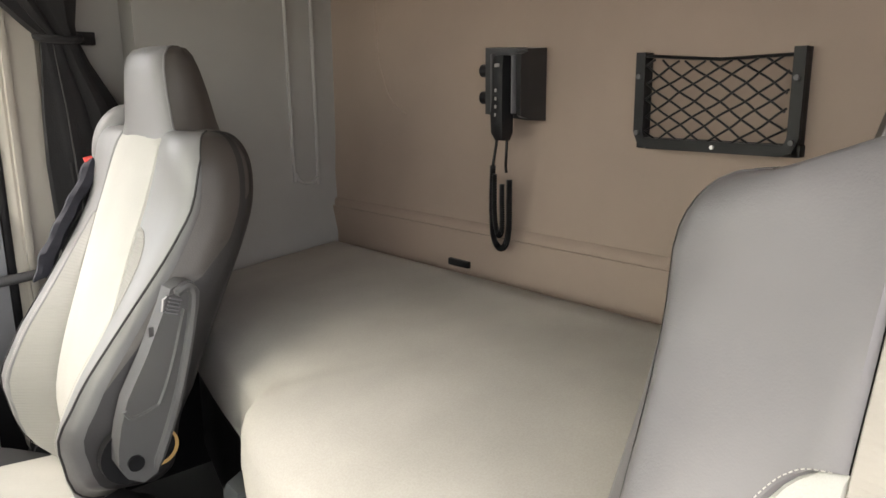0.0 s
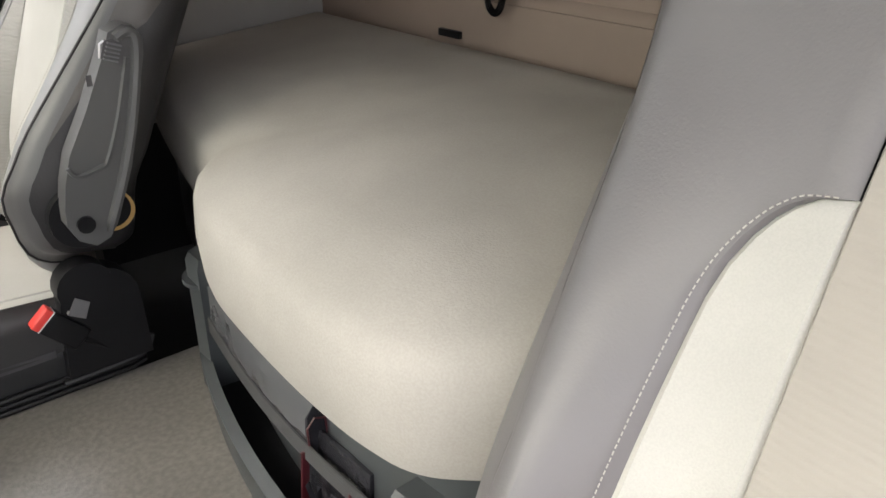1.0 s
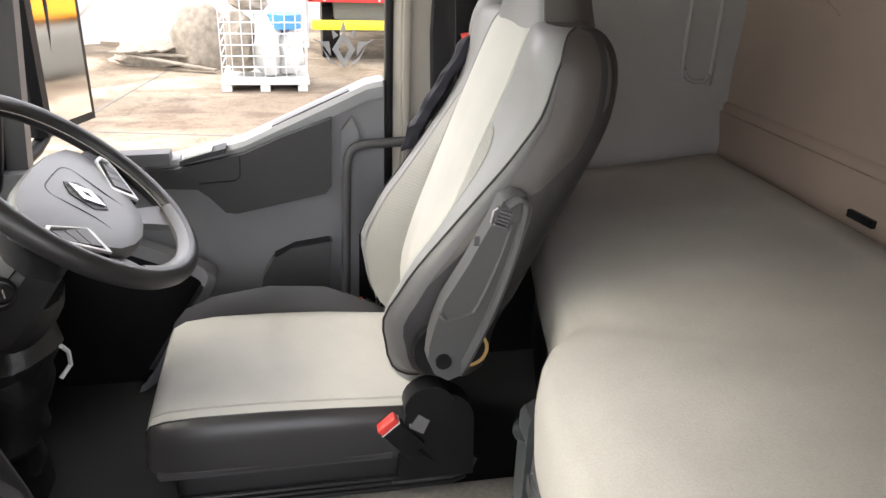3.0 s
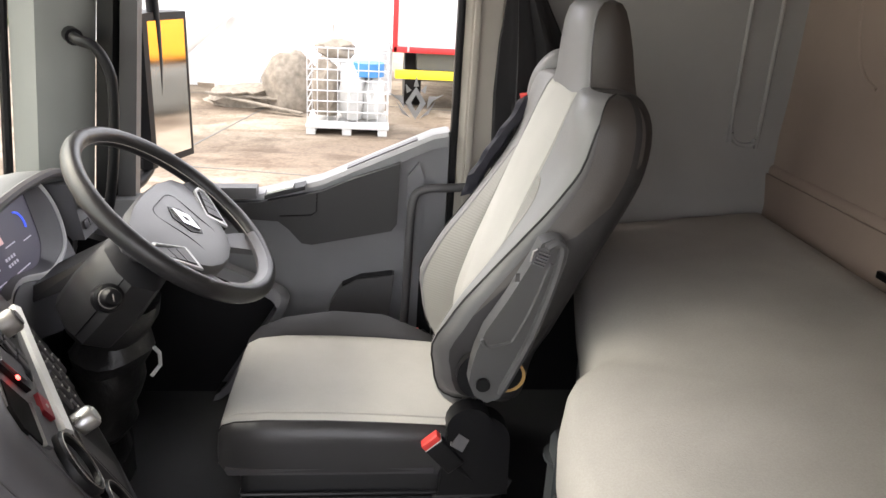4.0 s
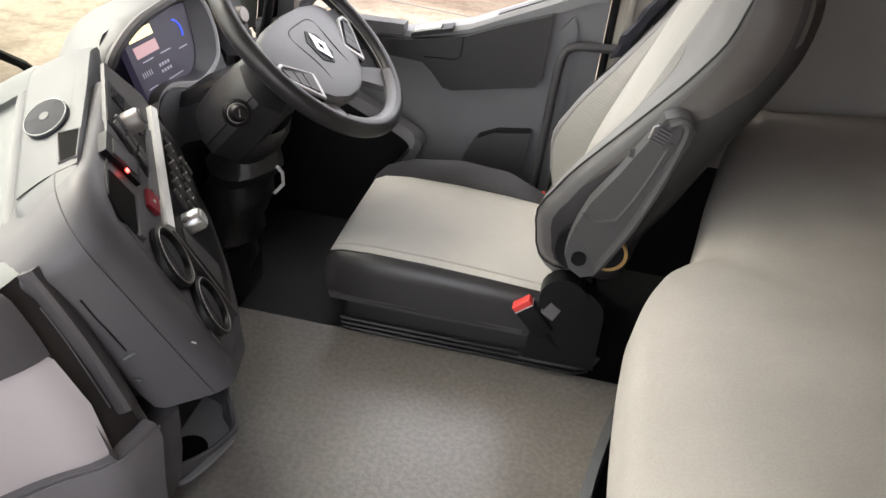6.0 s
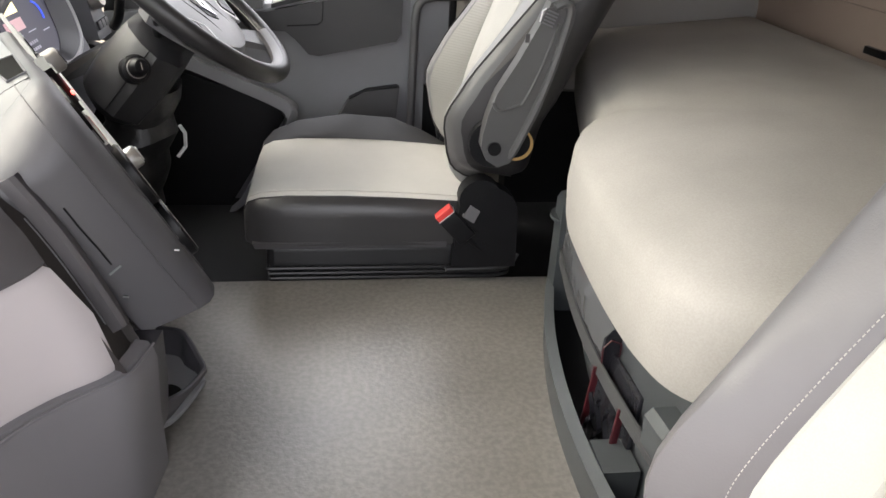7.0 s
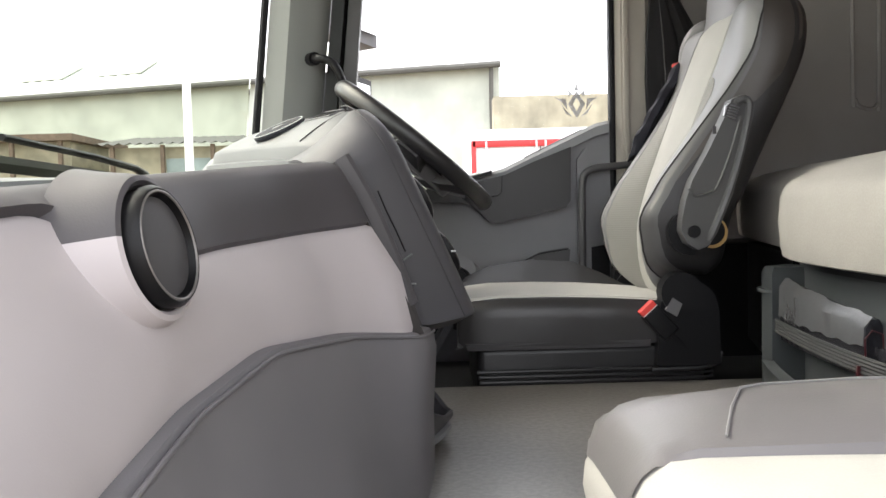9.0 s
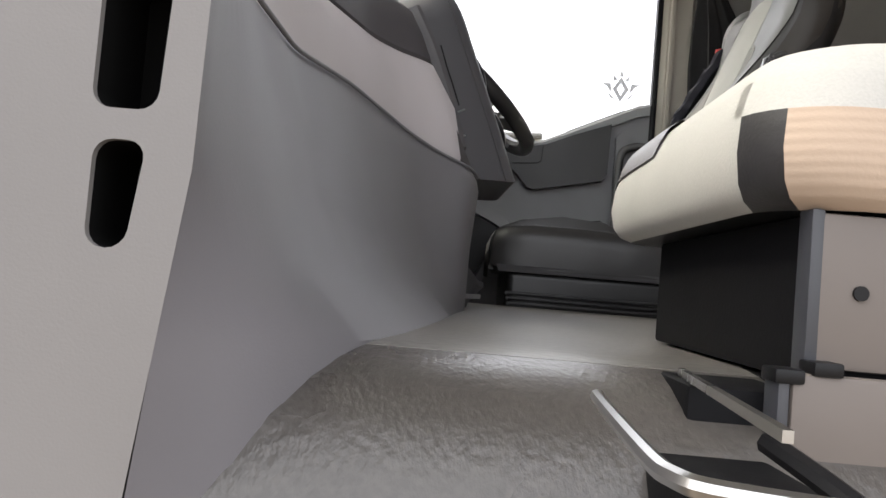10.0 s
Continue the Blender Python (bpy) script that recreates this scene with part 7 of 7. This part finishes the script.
    return loft([[(x, 0, z) for x, z in points], [(x, -t, z) for x, z in points]])


def ring_flat(outer, inner, t=0.0015):
    bm = bmesh.new()
    a = [[bm.verts.new((x, y, z)) for x, z in ps] for ps, y in ((outer, 0), (outer, -t), (inner, -t), (inner, 0))]
    n = len(outer)
    for ra, rb in ((a[0], a[1]), (a[1], a[2]), (a[2], a[3]), (a[3], a[0])):
        for i in range(n):
            bm.faces.new((ra[i], ra[(i + 1) % n], rb[(i + 1) % n], rb[i]))
    return bm


part("diamond", ring_flat([(0, 0.036), (0.027, -0.006), (0, -0.05), (-0.027, -0.006)], [(0, 0.014), (0.012, -0.006), (0, -0.028), (-0.012, -0.006)]), "frost", st)
for sg in (-1, 1):
    part("wing", flat([(sg * 0.03, -0.022), (sg * 0.045, 0.0), (sg * 0.072, 0.018), (sg * 0.055, 0.012), (sg * 0.034, 0.012), (sg * 0.031, -0.004)]), "frost", st)
    part("wing", flat([(sg * 0.012, -0.046), (sg * 0.036, -0.022), (sg * 0.052, 0.0), (sg * 0.034, -0.035)]), "frost", st)
    part("spike", flat([(sg * 0.012, 0.026), (sg * 0.024, 0.018), (sg * 0.028, 0.042)]), "frost", st)
part("spike", flat([(-0.007, 0.036), (0.007, 0.036), (0.0, 0.062)]), "frost", st)

# wiper resting on the windscreen's foot
wp = thing("windscreen_wiper", "black windscreen wiper resting at the foot of the glass", "wiper", (0, 0, 0))
part("arm", tube([(-1.02, 0.56, 0.42), (-1.03, 0.53, 0.452), (-1.035, 0.46, 0.50), (-1.035, 0.40, 0.512), (-1.035, 0.20, 0.522), (-1.035, -0.10, 0.528)], [0.010, 0.010, 0.010, 0.008, 0.007, 0.006], 8), "black", wp)
part("blade", loft([[(x - 0.006, y, z - 0.008), (x + 0.006, y, z - 0.008), (x + 0.005, y, z + 0.008), (x - 0.005, y, z + 0.008)] for x, y, z in ((-1.028, 0.41, 0.486), (-1.03, 0.2, 0.488), (-1.03, -0.35, 0.492))]), "mid", wp)
part("rubber", loft([[(x - 0.002, y, z - 0.014), (x + 0.002, y, z - 0.014), (x + 0.002, y, z), (x - 0.002, y, z)] for x, y, z in ((-1.020, 0.41, 0.482), (-1.022, 0.2, 0.484), (-1.022, -0.35, 0.488))]), "black", wp)


# long sheet-metal shed across the yard
shed = thing("shed", "long pale corrugated metal shed with a sloping sheet roof", "building", (0, 0, 0))
SA, SB = Vector((-50.8, 45.8, 0)), Vector((2.73, 32.7, 0))
SD = (SB - SA).normalized()
LEN = (SB - SA).length
EAVE, RIDGE = 7.08, 10.36


def shed_pt(s, back, z):
    p = SA + SD * s + Vector((0, 1, 0)) * back
    return (p.x, p.y, z)


wall_rows, roof_rows = [], []
for k in range(int(LEN / 0.36) * 2 + 1):
    d_, o = LEN * k / (int(LEN / 0.36) * 2), 0.03 if k % 2 else -0.03
    wall_rows.append([shed_pt(d_, -o, -1.35), shed_pt(d_, -o, EAVE)])
for k in range(int(LEN / 0.8) * 2 + 1):
    d_, o = LEN * k / (int(LEN / 0.8) * 2), 0.05 if k % 2 else -0.05
    roof_rows.append([shed_pt(d_, -0.6, EAVE - 0.05 + o), shed_pt(d_, 7.0, RIDGE + o), shed_pt(d_, 14.5, EAVE - 0.05 + o)])
part("wall", grid(wall_rows), "shed_wall", shed, "pale green corrugated wall")
part("roof", grid(roof_rows), "shed_roof", shed, "pale grey sheet roof")
part("gutter", tube([shed_pt(0, -0.66, EAVE - 0.1), shed_pt(LEN, -0.66, EAVE - 0.1)], 0.15, 8), "shed_dark", shed, "dark gutter")
part("gable", loft([[shed_pt(d_, 0, -1.35), shed_pt(d_, 0, EAVE), shed_pt(d_, 7.0, RIDGE - 0.15), shed_pt(d_, 14.0, EAVE), shed_pt(d_, 14.0, -1.35)] for d_ in (LEN, LEN - 0.3)]), "shed_wall", shed)
part("downpipe", tube([shed_pt(LEN - 0.4, -0.5, EAVE - 0.1), shed_pt(LEN - 0.4, -0.25, EAVE - 1.2), shed_pt(LEN - 0.4, -0.25, -1.35)], 0.10, 8), "shed_dark", shed, "dark downpipe")
for s0 in (14.0, 28.0, 33.0, 45.0):
    part("skylight", loft([[shed_pt(s0, b, EAVE + (b + 0.6) * 0.438 + 0.08), shed_pt(s0 + 2.7, b, EAVE + (b + 0.6) * 0.438 + 0.08), shed_pt(s0 + 2.7, b, EAVE + (b + 0.6) * 0.438), shed_pt(s0, b, EAVE + (b + 0.6) * 0.438)] for b in (2.6, 5.4)]), "shed_wall", shed, "grey translucent roof light")

lean = thing("lean_to", "low stained lean-to with a dark corrugated roof edge", "building", (0, 0, 0))
part("wall", box(-12.6, -6.5, 27.2, 30.4, -1.35, 3.2), "stained", lean)
part("roof", grid([[(-13.0 + 0.2 * k, 26.7, 3.25 + (0.09 if k % 2 else 0.0)), (-13.0 + 0.2 * k, 30.8, 3.9 + (0.09 if k % 2 else 0.0))] for k in range(35)]), "shed_dark", lean, "dark wavy roof sheet")
for k in range(4):
    part("post", box(-12.4 + 1.87 * k, -12.26 + 1.87 * k, 26.85, 26.99, -1.35, 3.25), "rust", lean, "rusty brown post")
for x0, x1, z1, mat_ in ((-12.2, -11.3, 2.4, "stained"), (-11.2, -10.5, 2.0, "olive"), (-10.4, -8.75, 2.75, "blue_grey"), (-8.7, -8.0, 2.4, "olive"), (-7.9, -6.9, 2.8, "blue_grey")):
    part("board", box(x0, x1, 27.1, 27.18, -1.35, z1, 0.01), mat_, lean)
ac = thing("air_conditioner", "white outdoor air-conditioning unit with a round fan grille", "air conditioner", (-9.2, 26.2, -1.35))
part("case", box(-0.85, 0.85, -0.3, 0.3, 0.1, 1.5, 0.04), "white_body", ac)
part("fan_grille", moved(spin([(0.0, 0.0), (0.56, 0.0), (0.54, 0.05), (0.0, 0.06)], 28), axis_pose((-0.1, -0.3, 0.8), (0, -1, 0))), "clutter", ac, "brown round fan grille")
for x in (-0.6, 0.6):
    part("stand", box(x - 0.08, x + 0.08, -0.25, 0.25, 0.0, 0.1), "stained", ac)
hut = thing("hut", "stained hut with a flat dark roof and boarded front", "building", (0, 0, 0))
part("wall", box(-22.7, -14.0, 27.2, 31.4, -1.35, 3.5), "stained", hut)
part("roof", box(-23.1, -13.7, 26.7, 31.8, 3.5, 3.75), "rust", hut)
for x0, x1, z1, mat_ in ((-22.3, -20.8, 1.5, "olive"), (-20.6, -18.7, 0.9, "blue_grey"), (-18.5, -17.3, 1.8, "olive"), (-17.1, -16.2, 1.1, "stained"), (-16.0, -14.7, 1.0, "blue_grey")):
    part("board", box(x0, x1, 27.06, 27.16, -1.35, z1, 0.01), mat_, hut)
for x in (-20.7, -18.6, -16.1, -14.3):
    part("post", box(x, x + 0.14, 26.8, 26.94, -1.35, 3.5), "rust", hut, "rusty brown post")
pole = thing("lamp_pole", "tall white-painted metal pole in the yard", "pole", (-8.4, 23.6, -1.35))
part("shaft", tube([(0, 0, 0), (0, 0, 20)], [0.15, 0.10], 12), "white_body", pole)
part("foot", box(-0.3, 0.3, -0.3, 0.3, 0, 0.05, 0.01), "white_body", pole)
weeds = tagged(put_empty("weeds", (0, 0, 0)), "dry green weeds along the foot of the huts", "weeds", kind="stuff")
rng_w = random.Random(8)
bm_w = bmesh.new()
for k in range(1800):
    x, y = rng_w.uniform(-23, -6), rng_w.gauss(25.9, 0.4)
    h_, a = rng_w.uniform(0.1, 0.42), rng_w.uniform(0, 6.28)
    dx, dy = 0.05 * math.cos(a), 0.05 * math.sin(a)
    lx_, ly_ = rng_w.gauss(0, 0.12), rng_w.gauss(0, 0.12)
    bm_w.faces.new([bm_w.verts.new(p) for p in ((x - dx, y - dy, -1.35), (x + dx, y + dy, -1.35), (x + lx_, y + ly_, -1.35 + h_))])
part("blades", bm_w, "weed", weeds, smooth=False)

container = thing("container", "weathered beige steel container behind the trailer", "container", (0, 0, 0))
part("body", grid([[(1.12 + 0.1 * k, 16.85 + (0.04 if (k // 2) % 2 else 0), -1.35), (1.12 + 0.1 * k, 16.85 + (0.04 if (k // 2) % 2 else 0), 3.2)] for k in range(45)]), "stained", container)
part("core", box(1.12, 5.52, 16.9, 17.35, -1.35, 3.18), "stained", container)

trailer = thing("trailer", "white box trailer rear with a red frame", "trailer", (0, 0, 0))
part("box_body", box(0.34, 2.95, 12.7, 16.6, -0.3, 1.95, 0.03), "white_body", trailer)
for z0, z1 in ((1.62, 1.74), (-0.3, -0.2)):
    part("frame_bar", box(0.36, 2.93, 12.64, 12.7, z0, z1, 0.01), "red_body", trailer, "red frame bar")
for x in (0.34, 2.86):
    part("frame_post", box(x, x + 0.09, 12.64, 12.7, -0.3, 1.74, 0.01), "red_body", trailer, "red frame post")
for x in (0.62, 1.55, 1.72, 2.6):
    part("lock_rod", tube([(x, 12.62, -0.28), (x, 12.62, 1.72)], 0.02, 8), "galvanised", trailer)
part("door_gap", box(1.628, 1.642, 12.685, 12.705, -0.2, 1.62), "shed_dark", trailer)
part("bumper", box(0.4, 2.9, 12.6, 12.75, -0.75, -0.6, 0.02), "yellow", trailer, "yellow-marked bumper")
for x in (0.6, 2.45):
    part("wheel", tube([(x, 13.6, -0.86), (x + 0.3, 13.6, -0.86)], 0.49, 24), "black", trailer)
part("chassis", box(0.8, 2.5, 12.8, 16.5, -0.6, -0.3), "shed_dark", trailer)

# wire cage on a pallet
cage = thing("wire_cage_pallet", "galvanised wire cage on a grey pallet filled with containers", "pallet cage", (-0.36, 11.0, -1.35))
for k in range(3):
    part("pallet_foot", box(-0.62 + 0.54 * k, -0.48 + 0.54 * k, -0.5, 0.5, 0.0, 0.1, 0.01), "pallet", cage)
part("pallet_deck", box(-0.63, 0.63, -0.52, 0.52, 0.1, 0.16, 0.015), "pallet", cage)
for k in range(8):
    z = 0.2 + 0.155 * k
    for y in (-0.5, 0.5):
        part("wire", tube([(-0.6, y, z), (0.6, y, z)], 0.011, 6), "galvanised", cage)
    for x in (-0.6, 0.6):
        part("wire", tube([(x, -0.5, z), (x, 0.5, z)], 0.011, 6), "galvanised", cage)
for k in range(9):
    x = -0.6 + 0.15 * k
    for y in (-0.5, 0.5):
        part("upright_wire", tube([(x, y, 0.16), (x, y, 1.3)], 0.008, 6), "galvanised", cage)


def lump(center, size, seed, parent, mat, name="sack", label=""):
    rng = random.Random(seed)
    bm = bmesh.new()
    bmesh.ops.create_icosphere(bm, subdivisions=3, radius=1)
    off = Vector((rng.uniform(0, 9), rng.uniform(0, 9), rng.uniform(0, 9)))
    for v in bm.verts:
        d = 1 + 0.28 * noise.noise(v.co * 1.6 + off) + 0.12 * noise.noise(v.co * 4 + off)
        v.co = Vector((center[0] + v.co.x * d * size[0], center[1] + v.co.y * d * size[1], max(center[2] - size[2] * 0.8, center[2] + v.co.z * d * size[2])))
    return part(name, bm, mat, parent, label)


lump((-0.35, 0.0, 0.62), (0.22, 0.35, 0.5), 1, cage, "clutter")
lump((0.05, -0.1, 0.55), (0.2, 0.3, 0.45), 2, cage, "pallet")
lump((0.36, 0.05, 0.5), (0.22, 0.35, 0.4), 3, cage, "pallet")
part("blue_drum", tube([(0.3, -0.05, 0.85), (0.3, -0.05, 1.05)], 0.24, 20), "blue", cage, "blue plastic drum lid")
lump((-0.2, 0.2, 1.2), (0.3, 0.25, 0.16), 4, cage, "clutter")

heap = thing("scrap_heap", "heap of brown timber and sacking on the yard", "heap", (0, 0, 0))
lump((-1.35, 12.6, -1.05), (0.5, 0.4, 0.75), 5, heap, "clutter")
lump((-2.1, 13.0, -1.25), (0.9, 0.5, 0.25), 6, heap, "clutter")
for k in range(5):
    part("plank", moved(box(-0.9, 0.9, -0.06, 0.06, -0.015, 0.015, 0.004), pose(-2.0 + 0.12 * k, 12.2 + 0.2 * k, -1.2 + 0.06 * k, 4 * k, 6 - 3 * k, 18 * k - 20)), "clutter", heap)

sheets = thing("white_sheets", "large white plastic sheets and panels heaped in the yard", "sheeting", (0, 0, 0))
rows_s = []
for k in range(25):
    a = radians(-60 + 200 * k / 24)
    rows_s.append([(-4.9 + 1.0 * j / 4 * 3.0 + 0.9 * math.cos(a) * (1 - 0.12 * j) - 0.2, 14.2 + 0.7 * math.sin(a) * (1 - 0.1 * j), -1.25 + 0.55 * j + 0.55 * (1 - math.cos(a)) + 0.1 * math.sin(3 * a)) for j in range(5)])
part("rolled_sheet", grid(rows_s), "white_sheet", sheets)
for k, (x, y, w, h, rz, lean_a) in enumerate(((-3.6, 15.2, 2.4, 3.4, -8, 10), (-1.5, 14.2, 1.5, 2.4, 6, 14), (-0.2, 14.6, 1.2, 2.9, -4, 8), (-3.9, 14.6, 1.0, 1.9, 30, 18), (-2.6, 14.0, 0.9, 1.7, -28, 20))):
    panel_rows = []
    for i in range(9):
        u = i / 8
        panel_rows.append([Matrix.Translation((x, y, -1.35)) @ pose(0, 0, 0, -lean_a, 0, rz) @ Vector(((u - 0.5) * w, 0.1 * math.sin(5 * u + k) + 0.04 * math.sin(11 * u * (j + 1)), h * j / 6 * (1 - 0.16 * abs(math.sin(3 * u + k)) * (j == 6)))) for j in range(7)])
    part("panel", grid(panel_rows), "white_sheet", sheets)

digger = thing("excavator", "orange tracked digger parked behind the truck", "digger", (9.5, 7.4, -1.35))
part("tracks", box(-1.6, 1.6, -1.2, 1.2, 0.0, 0.8, 0.2, 3), "shed_dark", digger)
part("house", box(-1.5, 1.3, -1.1, 1.1, 0.85, 2.1, 0.12, 3), "orange", digger)
part("cab", box(0.2, 1.3, -1.1, 0.0, 2.1, 3.1, 0.1, 3), "orange", digger)
part("boom", tube([(0.0, 0.6, 1.7), (-2.2, 0.6, 3.6), (-4.0, 0.6, 2.8)], 0.18, 8), "orange", digger)

junk = thing("junk_heap", "heap of pale sacks and an orange tub before the huts", "heap", (0, 0, 0))
for k, (x, y, w_, h_, mat_) in enumerate(((-19.2, 25.2, 0.8, 0.6, "clutter"), (-17.6, 25.4, 0.7, 0.75, "pallet"), (-16.2, 25.0, 0.55, 0.5, "white_sheet"), (-14.9, 25.3, 0.6, 0.9, "olive"), (-20.6, 24.9, 0.6, 0.55, "orange"))):
    lump((x, y, -1.35 + h_ * 0.75), (w_, 0.5, h_), 20 + k, junk, mat_, "sack")
